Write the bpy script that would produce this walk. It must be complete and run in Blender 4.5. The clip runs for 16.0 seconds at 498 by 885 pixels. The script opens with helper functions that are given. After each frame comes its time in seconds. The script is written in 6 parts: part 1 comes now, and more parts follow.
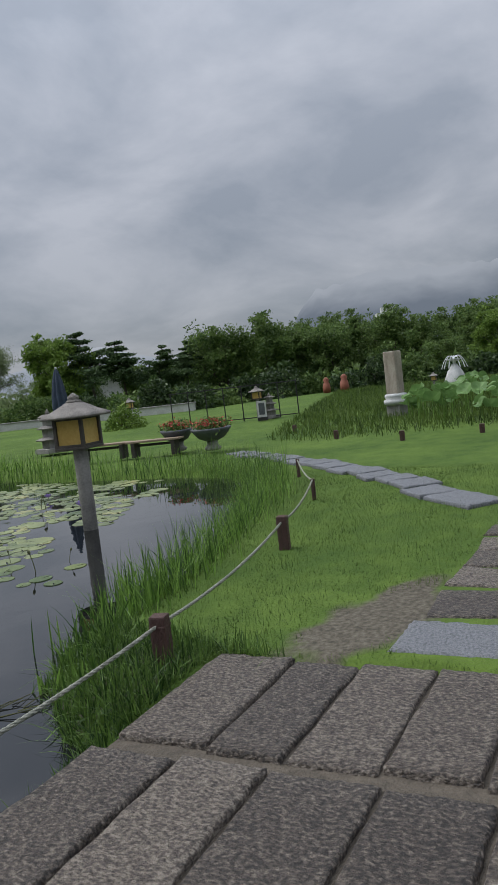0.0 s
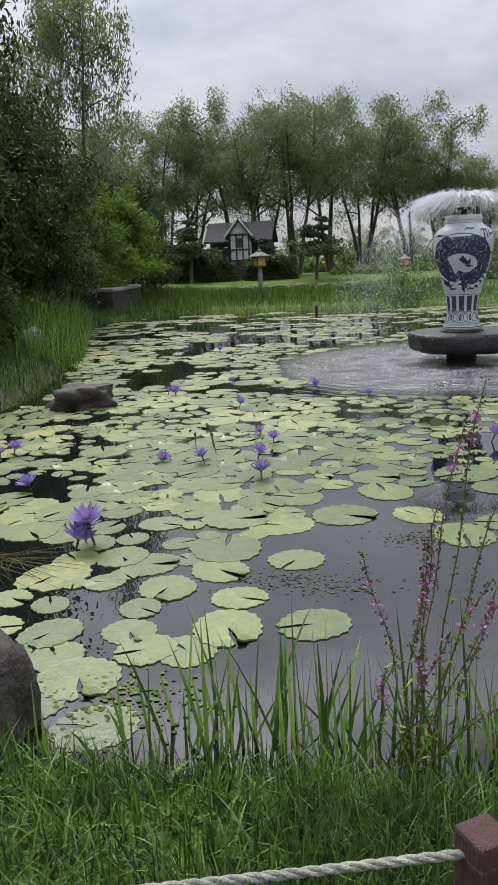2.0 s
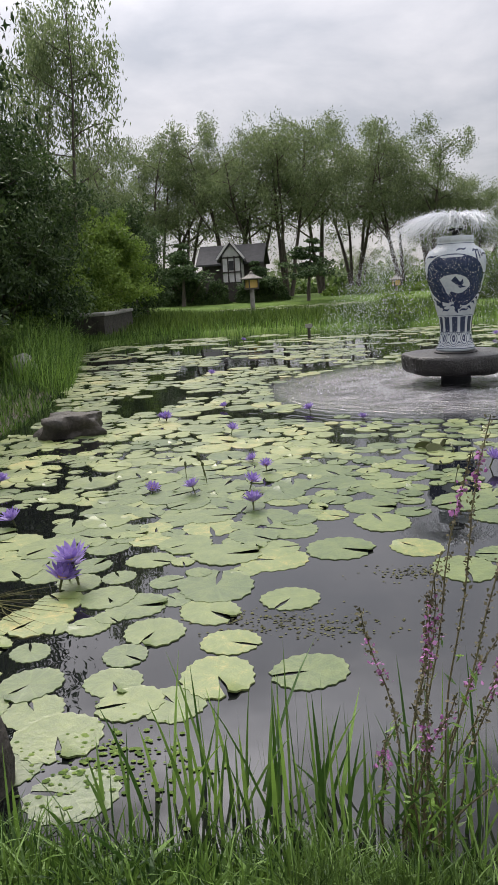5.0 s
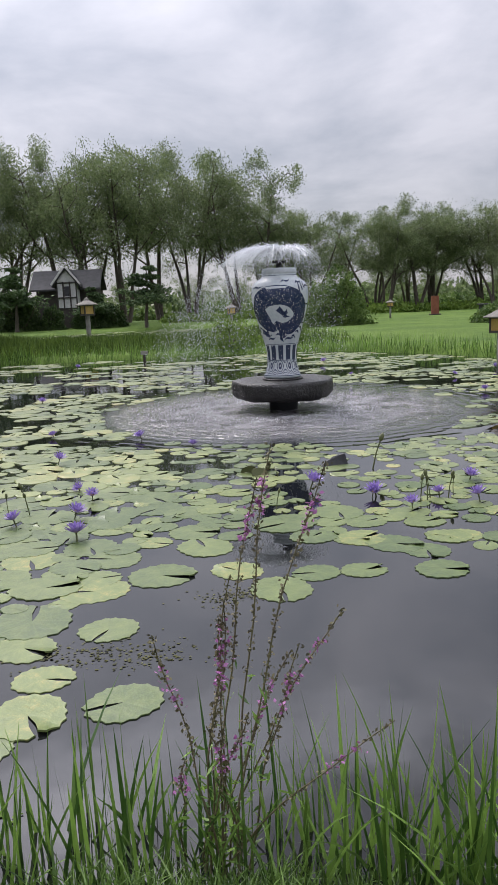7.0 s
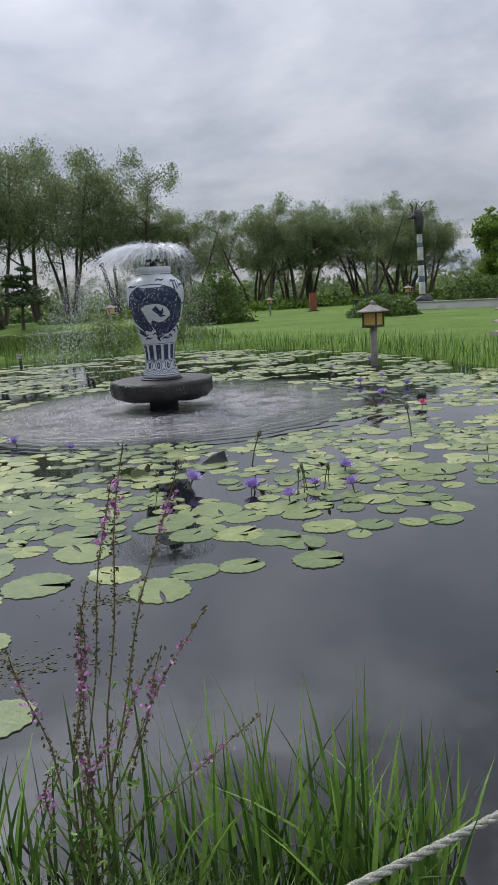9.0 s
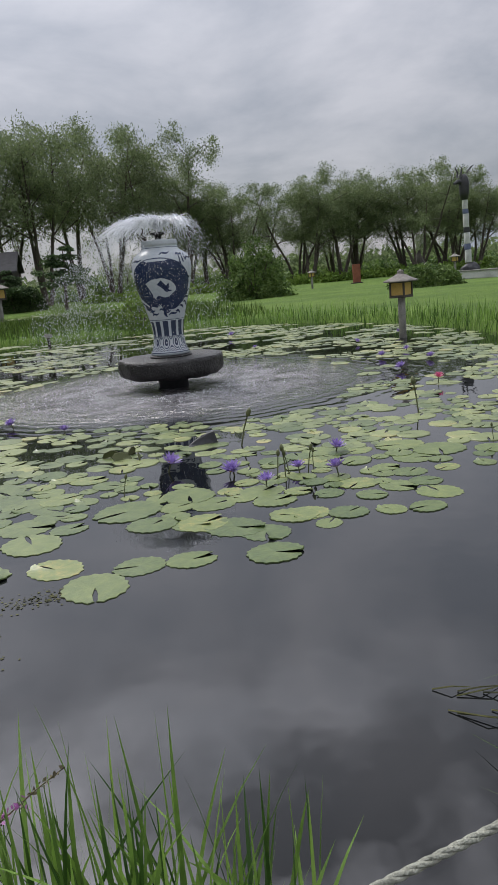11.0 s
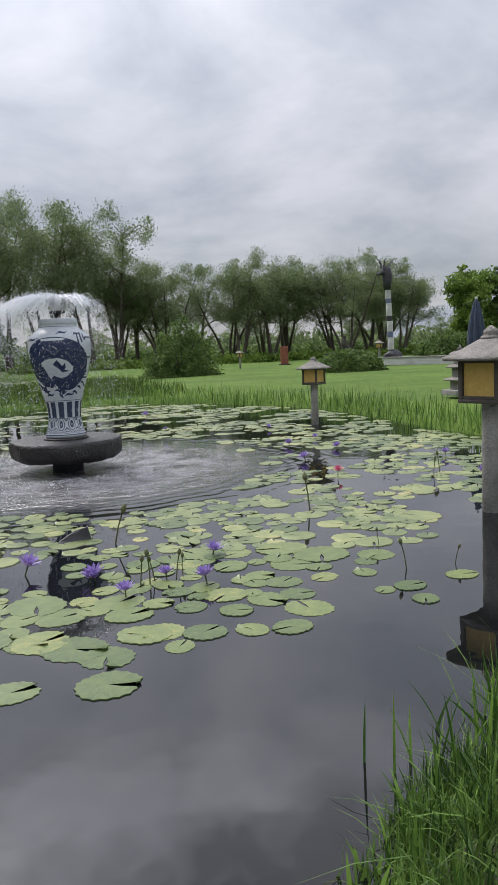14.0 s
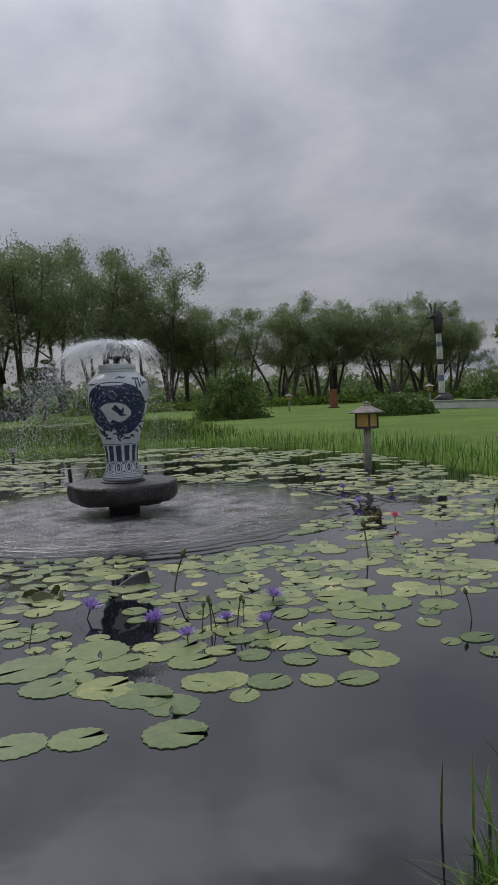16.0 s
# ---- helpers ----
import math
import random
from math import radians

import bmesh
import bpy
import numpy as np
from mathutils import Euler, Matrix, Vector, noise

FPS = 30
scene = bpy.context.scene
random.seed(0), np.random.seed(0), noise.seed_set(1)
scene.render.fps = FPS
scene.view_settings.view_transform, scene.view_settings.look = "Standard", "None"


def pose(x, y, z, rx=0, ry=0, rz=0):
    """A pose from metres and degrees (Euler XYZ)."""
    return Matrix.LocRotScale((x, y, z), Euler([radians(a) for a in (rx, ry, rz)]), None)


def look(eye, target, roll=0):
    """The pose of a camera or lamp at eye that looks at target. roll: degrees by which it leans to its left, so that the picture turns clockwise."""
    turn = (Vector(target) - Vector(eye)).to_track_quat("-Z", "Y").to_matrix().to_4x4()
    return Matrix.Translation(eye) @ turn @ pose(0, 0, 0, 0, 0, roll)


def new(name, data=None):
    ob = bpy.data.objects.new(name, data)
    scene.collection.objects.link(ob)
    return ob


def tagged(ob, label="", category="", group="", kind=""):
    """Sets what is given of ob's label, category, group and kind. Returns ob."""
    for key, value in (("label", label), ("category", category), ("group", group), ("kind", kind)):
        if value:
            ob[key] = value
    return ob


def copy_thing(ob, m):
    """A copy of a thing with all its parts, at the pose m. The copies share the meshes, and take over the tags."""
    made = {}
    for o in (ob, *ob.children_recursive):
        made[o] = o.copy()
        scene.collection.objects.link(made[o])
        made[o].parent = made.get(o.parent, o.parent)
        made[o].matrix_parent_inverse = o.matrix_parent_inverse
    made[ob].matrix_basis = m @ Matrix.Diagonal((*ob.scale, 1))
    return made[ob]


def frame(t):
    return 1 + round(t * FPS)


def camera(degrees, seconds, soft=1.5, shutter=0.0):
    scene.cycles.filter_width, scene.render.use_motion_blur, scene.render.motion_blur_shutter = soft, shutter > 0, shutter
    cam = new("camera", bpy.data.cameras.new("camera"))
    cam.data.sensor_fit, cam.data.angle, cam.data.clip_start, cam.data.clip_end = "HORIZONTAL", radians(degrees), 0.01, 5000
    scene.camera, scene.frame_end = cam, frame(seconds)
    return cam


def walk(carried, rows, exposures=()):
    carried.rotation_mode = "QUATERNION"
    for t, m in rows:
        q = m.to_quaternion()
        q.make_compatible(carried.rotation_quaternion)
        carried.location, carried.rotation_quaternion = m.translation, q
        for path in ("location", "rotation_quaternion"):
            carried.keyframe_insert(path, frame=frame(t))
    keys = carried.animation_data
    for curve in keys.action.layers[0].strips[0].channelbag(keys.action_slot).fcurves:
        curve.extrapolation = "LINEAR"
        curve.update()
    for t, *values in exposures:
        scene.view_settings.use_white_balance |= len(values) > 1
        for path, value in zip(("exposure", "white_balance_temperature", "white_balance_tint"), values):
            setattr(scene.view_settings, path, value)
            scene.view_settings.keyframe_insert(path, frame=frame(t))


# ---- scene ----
cam = camera(35.8, 16.0)
PATH = [
    (0, (0.357, -2.422, 1.816), (1.827, -1.076, 1.648), -6.7),
    (0.2, (0.354, -2.259, 1.794), (1.518, -0.644, 1.603), -5.9),
    (0.4, (0.34, -2.057, 1.775), (1.2, -0.267, 1.537), -5.5),
    (0.5, (0.311, -1.969, 1.772), (1.033, -0.121, 1.518), -5.6),
    (0.8, (0.321, -1.759, 1.774), (0.803, 0.151, 1.43), -5.2),
    (1, (0.316, -1.621, 1.755), (0.644, 0.317, 1.384), -4.1),
    (1.5, (0.286, -1.306, 1.757), (0.284, 0.643, 1.305), -2.1),
    (2, (0.207, -1.111, 1.77), (0.047, 0.83, 1.313), -2.7),
    (2.5, (0.183, -1.037, 1.796), (-0.135, 0.891, 1.372), -3.4),
    (3, (0.158, -1.03, 1.812), (-0.254, 0.881, 1.391), -3.7),
    (5.3, (0.244, -0.891, 1.792), (0.159, 1.067, 1.394), -3.3),
    (5.5, (0.258, -0.901, 1.797), (0.212, 1.06, 1.406), -3.2),
    (6, (0.3, -0.947, 1.813), (0.356, 1.018, 1.441), -3.1),
    (6.5, (0.341, -0.949, 1.814), (0.511, 1.01, 1.451), -2.8),
    (7, (0.384, -0.94, 1.805), (0.647, 1.01, 1.446), -2.5),
    (7.5, (0.406, -0.933, 1.801), (0.731, 1.008, 1.447), -2.3),
    (8, (0.416, -0.939, 1.807), (0.796, 0.992, 1.45), -2.2),
    (8.5, (0.44, -0.932, 1.798), (0.881, 0.985, 1.44), -2.6),
    (9, (0.49, -0.94, 1.793), (1.034, 0.947, 1.417), -3.5),
    (9.2, (0.511, -0.948, 1.78), (1.099, 0.925, 1.394), -3.7),
    (11.3, (1.386, -0.586, 1.7), (1.73, 1.338, 1.273), -5.0),
    (11.5, (1.474, -0.534, 1.721), (1.782, 1.398, 1.306), -4.7),
    (12, (1.635, -0.372, 1.739), (1.941, 1.565, 1.345), -3.5),
    (12.5, (1.679, -0.27, 1.76), (2.028, 1.666, 1.401), -2.7),
    (13, (1.753, -0.275, 1.773), (2.175, 1.653, 1.451), -2.4),
    (13.5, (1.832, -0.285, 1.774), (2.354, 1.625, 1.486), -2.5),
    (14, (1.87, -0.303, 1.787), (2.464, 1.591, 1.539), -2.6),
    (14.5, (1.875, -0.32, 1.806), (2.47, 1.579, 1.605), -2.8),
    (15, (1.827, -0.321, 1.82), (2.348, 1.603, 1.661), -3.0),
    (15.5, (1.758, -0.316, 1.836), (2.216, 1.626, 1.696), -2.8),
    (16, (1.751, -0.295, 1.828), (2.235, 1.641, 1.694), -2.5),
]
EXPOSURES = [(0, -0.18, 6350, 10), (0.5, -0.22, 6400, 11), (1.0, -0.18, 6450, 12), (1.5, 0.2, 6500, 12), (2.5, 0.42, 6750, 12), (3, 0.65, 6800, 12), (5.5, 0.42, 6950, 14), (7, 0.38, 6600, 15), (9, 0.20, 6450, 12),
             (11.5, -0.05, 6650, 12), (12.0, -0.5, 6500, 14), (12.5, -0.3, 6500, 14), (14, 0.3, 6600, 12), (14.5, 0.36, 6650, 12), (15.5, 0.04, 6550, 12), (16, -0.4, 6600, 12)]
SKY, SUN, SUN_AT = 1.0, 2.2, (-20, 42, 60)
walk(cam, [(t, look(eye, target, roll)) for t, eye, target, roll in PATH], EXPOSURES)

# ---- sky and sun ----
world = bpy.data.worlds.new("overcast_sky")
scene.world = world
world.use_nodes = True


def link(tree, a, b):
    tree.links.new(a, b)


def sky_nodes():
    t = world.node_tree
    n = t.nodes
    n.clear()
    out = n.new("ShaderNodeOutputWorld")
    back = n.new("ShaderNodeBackground")
    sky = n.new("ShaderNodeTexSky")
    sky.sky_type, sky.sun_disc = "NISHITA", False
    sky.sun_elevation, sky.sun_rotation = radians(48), radians(-25)
    co = n.new("ShaderNodeTexCoord")
    sep = n.new("ShaderNodeSeparateXYZ")
    link(t, co.outputs["Generated"], sep.inputs[0])
    # clouds lie in a flat layer overhead
    rise = n.new("ShaderNodeMath")
    rise.inputs[1].default_value = 0.30
    link(t, sep.outputs[2], rise.inputs[0])
    mp = n.new("ShaderNodeVectorMath")
    mp.operation = "DIVIDE"
    link(t, co.outputs["Generated"], mp.inputs[0])
    flat3 = n.new("ShaderNodeCombineXYZ")
    for k in range(3):
        link(t, rise.outputs[0], flat3.inputs[k])
    link(t, flat3.outputs[0], mp.inputs[1])
    big = n.new("ShaderNodeTexNoise")
    big.inputs["Scale"].default_value, big.inputs["Detail"].default_value = 1.9, 8
    big.inputs["Roughness"].default_value, big.inputs["Distortion"].default_value = 0.55, 0.25
    link(t, mp.outputs[0], big.inputs["Vector"])
    ramp = n.new("ShaderNodeValToRGB")
    ramp.color_ramp.elements[0].position, ramp.color_ramp.elements[0].color = 0.36, (0.335, 0.365, 0.42, 1)
    ramp.color_ramp.elements[1].position, ramp.color_ramp.elements[1].color = 0.64, (0.56, 0.575, 0.625, 1)
    link(t, big.outputs["Fac"], ramp.inputs[0])
    # an overcast sky is two to three times as bright overhead as near the horizon
    lift = n.new("ShaderNodeMapRange")
    lift.inputs[1].default_value, lift.inputs[2].default_value = 0.0, 1.0
    lift.inputs[3].default_value, lift.inputs[4].default_value = 0.70, 2.9
    high = n.new("ShaderNodeMath")
    high.operation = "POWER"
    high.use_clamp = True
    high.inputs[1].default_value = 1.45
    link(t, sep.outputs[2], high.inputs[0])
    link(t, high.outputs[0], lift.inputs[0])
    mul = n.new("ShaderNodeVectorMath")
    mul.operation = "SCALE"
    link(t, ramp.outputs[0], mul.inputs[0])
    link(t, lift.outputs[0], mul.inputs["Scale"])
    # the layer is more broken overhead
    gaps = n.new("ShaderNodeTexNoise")
    gaps.inputs["Scale"].default_value, gaps.inputs["Detail"].default_value = 4.2, 8
    link(t, mp.outputs[0], gaps.inputs["Vector"])
    gr = n.new("ShaderNodeMapRange")
    gr.inputs[1].default_value, gr.inputs[2].default_value = 0.40, 0.62
    gr.inputs[3].default_value, gr.inputs[4].default_value = 0.15, 2.1
    link(t, gaps.outputs["Fac"], gr.inputs[0])
    up = n.new("ShaderNodeMapRange")
    up.interpolation_type = "SMOOTHSTEP"
    up.inputs[1].default_value, up.inputs[2].default_value = 0.36, 0.78
    link(t, sep.outputs[2], up.inputs[0])
    brk = n.new("ShaderNodeMix")
    link(t, up.outputs[0], brk.inputs["Factor"])
    brk.inputs[2].default_value = 1.0
    link(t, gr.outputs[0], brk.inputs[3])
    mul2 = n.new("ShaderNodeVectorMath")
    mul2.operation = "SCALE"
    link(t, mul.outputs[0], mul2.inputs[0])
    link(t, brk.outputs[0], mul2.inputs["Scale"])
    # the cloud is brighter round the veiled sun
    toward = n.new("ShaderNodeVectorMath")
    toward.operation = "DOT_PRODUCT"
    toward.inputs[1].default_value = Vector(SUN_AT).normalized()
    link(t, co.outputs["Generated"], toward.inputs[0])
    glow = n.new("ShaderNodeMath")
    glow.operation = "POWER"
    glow.use_clamp = True
    glow.inputs[1].default_value = 9
    link(t, toward.outputs["Value"], glow.inputs[0])
    more = n.new("ShaderNodeMath")
    more.operation = "MULTIPLY_ADD"
    more.inputs[1].default_value, more.inputs[2].default_value = 1.3, 0.95
    link(t, glow.outputs[0], more.inputs[0])
    mul = n.new("ShaderNodeVectorMath")
    mul.operation = "SCALE"
    link(t, mul2.outputs[0], mul.inputs[0])
    link(t, more.outputs[0], mul.inputs["Scale"])
    faint = n.new("ShaderNodeVectorMath")
    faint.operation = "SCALE"
    faint.inputs["Scale"].default_value = 0.012
    link(t, sky.outputs[0], faint.inputs[0])
    add = n.new("ShaderNodeVectorMath")
    add.operation = "ADD"
    link(t, mul.outputs[0], add.inputs[0])
    link(t, faint.outputs[0], add.inputs[1])
    link(t, add.outputs[0], back.inputs["Color"])
    back.inputs["Strength"].default_value = SKY
    link(t, back.outputs[0], out.inputs[0])


sky_nodes()
sun = new("sun", bpy.data.lights.new("sun", "SUN"))
sun.data.energy, sun.data.angle, sun.data.color = SUN, radians(25), (1.0, 0.97, 0.92)
sun.matrix_world = look(SUN_AT, (0, 0, 0))


# ---- materials ----
def surface(name, c1, c2, scale, rough, bump=0.0, bump_scale=60.0, third=None, spec=0.5, metal=0.0, island=0.0, rnd=0.0, trans=0.0, coords="Object", stretch=None, sharp=0.18):
    """Principled surface with colour noise at two scales, a fine relief, and where asked a change from piece to piece."""
    m = bpy.data.materials.new(name)
    m.use_nodes = True
    t = m.node_tree
    n = t.nodes
    bsdf = n["Principled BSDF"]
    co = n.new("ShaderNodeTexCoord")
    vec = co.outputs[coords]
    if stretch:
        mp = n.new("ShaderNodeMapping")
        mp.inputs["Scale"].default_value = stretch
        link(t, vec, mp.inputs[0])
        vec = mp.outputs[0]
    a = n.new("ShaderNodeTexNoise")
    a.inputs["Scale"].default_value, a.inputs["Detail"].default_value = scale, 5
    b = n.new("ShaderNodeTexNoise")
    b.inputs["Scale"].default_value, b.inputs["Detail"].default_value = scale * 9, 4
    link(t, vec, a.inputs["Vector"])
    link(t, vec, b.inputs["Vector"])
    mix = n.new("ShaderNodeMath")
    mix.operation = "MULTIPLY_ADD"
    mix.inputs[1].default_value = 0.45
    link(t, b.outputs["Fac"], mix.inputs[0])
    half = n.new("ShaderNodeMath")
    half.operation = "MULTIPLY"
    half.inputs[1].default_value = 0.6
    link(t, a.outputs["Fac"], half.inputs[0])
    link(t, half.outputs[0], mix.inputs[2])
    val = mix.outputs[0]
    if island or rnd:
        src = n.new("ShaderNodeNewGeometry").outputs["Random Per Island"] if island else n.new("ShaderNodeObjectInfo").outputs["Random"]
        off = n.new("ShaderNodeMath")
        off.operation = "MULTIPLY_ADD"
        off.inputs[1].default_value, off.inputs[2].default_value = (island or rnd), -0.5 * (island or rnd)
        link(t, src, off.inputs[0])
        s = n.new("ShaderNodeMath")
        link(t, val, s.inputs[0])
        link(t, off.outputs[0], s.inputs[1])
        val = s.outputs[0]
    ramp = n.new("ShaderNodeValToRGB")
    e = ramp.color_ramp.elements
    e[0].position, e[0].color = 0.51 - sharp, (*c1, 1)
    e[1].position, e[1].color = 0.51 + sharp, (*c2, 1)
    if third:
        x = e.new(min(0.51 + 2 * sharp, 0.95))
        x.color = (*third, 1)
    link(t, val, ramp.inputs[0])
    link(t, ramp.outputs[0], bsdf.inputs["Base Color"])
    bsdf.inputs["Roughness"].default_value = rough
    bsdf.inputs["Metallic"].default_value = metal
    bsdf.inputs["Specular IOR Level"].default_value = spec
    if bump:
        f = n.new("ShaderNodeTexNoise")
        f.inputs["Scale"].default_value, f.inputs["Detail"].default_value = bump_scale, 6
        link(t, vec, f.inputs["Vector"])
        bm_node = n.new("ShaderNodeBump")
        bm_node.inputs["Strength"].default_value, bm_node.inputs["Distance"].default_value = bump, 0.03
        link(t, f.outputs["Fac"], bm_node.inputs["Height"])
        link(t, bm_node.outputs[0], bsdf.inputs["Normal"])
    if trans:
        tr = n.new("ShaderNodeBsdfTranslucent")
        link(t, ramp.outputs[0], tr.inputs[0])
        mx = n.new("ShaderNodeMixShader")
        mx.inputs[0].default_value = trans
        link(t, bsdf.outputs[0], mx.inputs[1])
        link(t, tr.outputs[0], mx.inputs[2])
        link(t, mx.outputs[0], n["Material Output"].inputs[0])
    return m


GRASS = surface("grass_blades", (0.019, 0.050, 0.009), (0.118, 0.205, 0.040), 0.8, 0.55, island=0.5, trans=0.3, spec=0.3)
LAWN_BLADE = surface("lawn_blades", (0.028, 0.056, 0.010), (0.108, 0.165, 0.032), 0.5, 0.6, island=0.4, trans=0.3, spec=0.25)
REED = surface("reed_blades", (0.035, 0.085, 0.014), (0.20, 0.335, 0.065), 0.6, 0.45, island=0.55, trans=0.3, spec=0.4)
REEDBLADE = surface("single_reed_blades", (0.035, 0.085, 0.014), (0.20, 0.335, 0.065), 0.6, 0.45, rnd=0.55, trans=0.3, spec=0.4)
# a darker copy of the grass, with shade put into its colours
SHADEGRASS = surface("shaded_grass_copy", (0.018, 0.044, 0.009), (0.085, 0.145, 0.032), 0.8, 0.6, island=0.5, trans=0.25, spec=0.25)
WILLOW = surface("willow_leaves", (0.070, 0.105, 0.042), (0.215, 0.27, 0.12), 0.35, 0.5, island=0.3, trans=0.5, spec=0.35)
BROAD = surface("broad_leaves", (0.05, 0.095, 0.026), (0.145, 0.215, 0.058), 0.4, 0.55, island=0.35, trans=0.4, spec=0.25)
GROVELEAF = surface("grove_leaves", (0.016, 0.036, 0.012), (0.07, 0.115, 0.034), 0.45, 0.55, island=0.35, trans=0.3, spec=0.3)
BRIGHT = surface("fresh_leaves", (0.08, 0.14, 0.025), (0.18, 0.27, 0.05), 0.4, 0.6, island=0.35, trans=0.35, spec=0.25)
NEEDLE = surface("pine_needles", (0.032, 0.060, 0.026), (0.095, 0.145, 0.058), 0.5, 0.6, island=0.35, trans=0.15, spec=0.2)
LOTUS = surface("lotus_leaves", (0.09, 0.18, 0.05), (0.18, 0.30, 0.10), 0.8, 0.5, island=0.3, trans=0.3, spec=0.3)
BARK = surface("bark", (0.035, 0.028, 0.022), (0.10, 0.085, 0.065), 3, 0.9, bump=0.7, bump_scale=18, stretch=(4, 4, 1))
GRANITE = surface("tooled_granite", (0.015, 0.0115, 0.009), (0.112, 0.090, 0.071), 46, 0.6, bump=1.0, bump_scale=60, rnd=0.08, sharp=0.062, third=(0.23, 0.20, 0.16), stretch=(1.5, 0.9, 1.2))
BLUESTONE = surface("blue_grey_stone", (0.07, 0.075, 0.082), (0.18, 0.187, 0.20), 60, 0.7, bump=0.7, bump_scale=60, sharp=0.10)
BOULDER = surface("boulder_stone", (0.018, 0.0145, 0.013), (0.075, 0.062, 0.053), 11, 0.85, bump=1.0, bump_scale=22, third=(0.20, 0.19, 0.165), sharp=0.11)
DARKROCK = surface("dark_rock", (0.010, 0.009, 0.008), (0.055, 0.047, 0.036), 4, 0.7, bump=1.0, bump_scale=14)
WETROCK = surface("wet_plinth_stone", (0.005, 0.0045, 0.0045), (0.022, 0.020, 0.019), 8, 0.42, bump=0.8, bump_scale=24)
STONE = surface("lantern_stone", (0.15, 0.145, 0.135), (0.30, 0.29, 0.27), 4, 0.85, bump=0.6, bump_scale=40)
ROOFSTONE = surface("lantern_roof_stone", (0.12, 0.11, 0.10), (0.27, 0.25, 0.225), 6, 0.9, bump=0.8, bump_scale=50)
PAPER = surface("yellow_lantern_panel", (0.42, 0.27, 0.07), (0.58, 0.40, 0.13), 3, 0.5, spec=0.3)
FRAME = surface("lantern_frame_wood", (0.03, 0.025, 0.022), (0.07, 0.06, 0.05), 6, 0.7, bump=0.3)
POSTWOOD = surface("red_brown_post_wood", (0.035, 0.016, 0.013), (0.09, 0.042, 0.034), 5, 0.7, bump=0.6, bump_scale=30, stretch=(6, 6, 1))
BENCHWOOD = surface("bench_wood", (0.17, 0.12, 0.08), (0.30, 0.23, 0.16), 4, 0.75, bump=0.4, stretch=(1, 8, 8))
ROPE = surface("pale_rope", (0.15, 0.155, 0.125), (0.38, 0.385, 0.32), 30, 0.9, bump=0.6, bump_scale=150)
SIGNWHITE = surface("sign_board", (0.16, 0.24, 0.19), (0.28, 0.38, 0.32), 5, 0.5)
INK = surface("sign_letters", (0.01, 0.012, 0.02), (0.02, 0.02, 0.03), 5, 0.6)
WHITEWALL = surface("white_plaster", (0.36, 0.36, 0.35), (0.56, 0.56, 0.54), 2, 0.8, bump=0.1)
ROOFTILE = surface("dark_roof_tile", (0.02, 0.02, 0.022), (0.05, 0.048, 0.05), 3, 0.7, bump=0.5, bump_scale=8)
TIMBER = surface("dark_timber", (0.016, 0.013, 0.012), (0.045, 0.036, 0.03), 4, 0.7)
BLUECLOTH = surface("dark_blue_canvas", (0.02, 0.03, 0.055), (0.05, 0.07, 0.11), 5, 0.85, bump=0.3)
PLANTERPOT = surface("slate_planter", (0.04, 0.045, 0.05), (0.10, 0.11, 0.12), 5, 0.6, bump=0.3)
REDFLOWER = surface("red_flowers", (0.28, 0.02, 0.02), (0.55, 0.06, 0.05), 4, 0.6, island=0.4)
REDWOOD = surface("red_painted_wood", (0.14, 0.04, 0.022), (0.26, 0.085, 0.045), 4, 0.7)
BLACKPAINT = surface("black_paint", (0.012, 0.012, 0.014), (0.035, 0.035, 0.04), 4, 0.6)
WHITEPAINT = surface("weathered_white_paint", (0.30, 0.31, 0.31), (0.55, 0.55, 0.53), 4, 0.7)
BLUEPAINT = surface("blue_grey_paint", (0.08, 0.10, 0.18), (0.14, 0.16, 0.26), 4, 0.7)
IRON = surface("dark_iron", (0.02, 0.02, 0.02), (0.05, 0.05, 0.05), 8, 0.6, metal=0.6)
PETAL = surface("violet_petals", (0.16, 0.10, 0.36), (0.36, 0.27, 0.58), 6, 0.5, island=0.2, trans=0.3)
PINKPETAL = surface("pink_petals", (0.45, 0.06, 0.16), (0.60, 0.14, 0.26), 6, 0.5, island=0.2, trans=0.3)
STAMEN = surface("yellow_stamens", (0.55, 0.38, 0.05), (0.75, 0.55, 0.12), 20, 0.7)
STRAP = surface("drowned_strap_leaves", (0.020, 0.022, 0.008), (0.085, 0.085, 0.028), 4, 0.75, island=0.4, spec=0.2)
DUCKWEED = surface("duckweed_leaves", (0.05, 0.085, 0.02), (0.13, 0.18, 0.05), 6, 0.85, island=0.4, spec=0.1)
STALK = surface("green_brown_stalks", (0.05, 0.06, 0.02), (0.11, 0.12, 0.04), 8, 0.6)
MAGENTA = surface("magenta_spike_flowers", (0.30, 0.09, 0.28), (0.50, 0.22, 0.46), 8, 0.6, island=0.4, trans=0.3)
PORCELAIN_BLUE = surface("cobalt_glaze", (0.008, 0.013, 0.040), (0.026, 0.040, 0.10), 40, 0.25, third=(0.24, 0.27, 0.33), sharp=0.10)
SPIKESTEM = surface("loosestrife_stems", (0.07, 0.05, 0.03), (0.13, 0.12, 0.05), 9, 0.7)


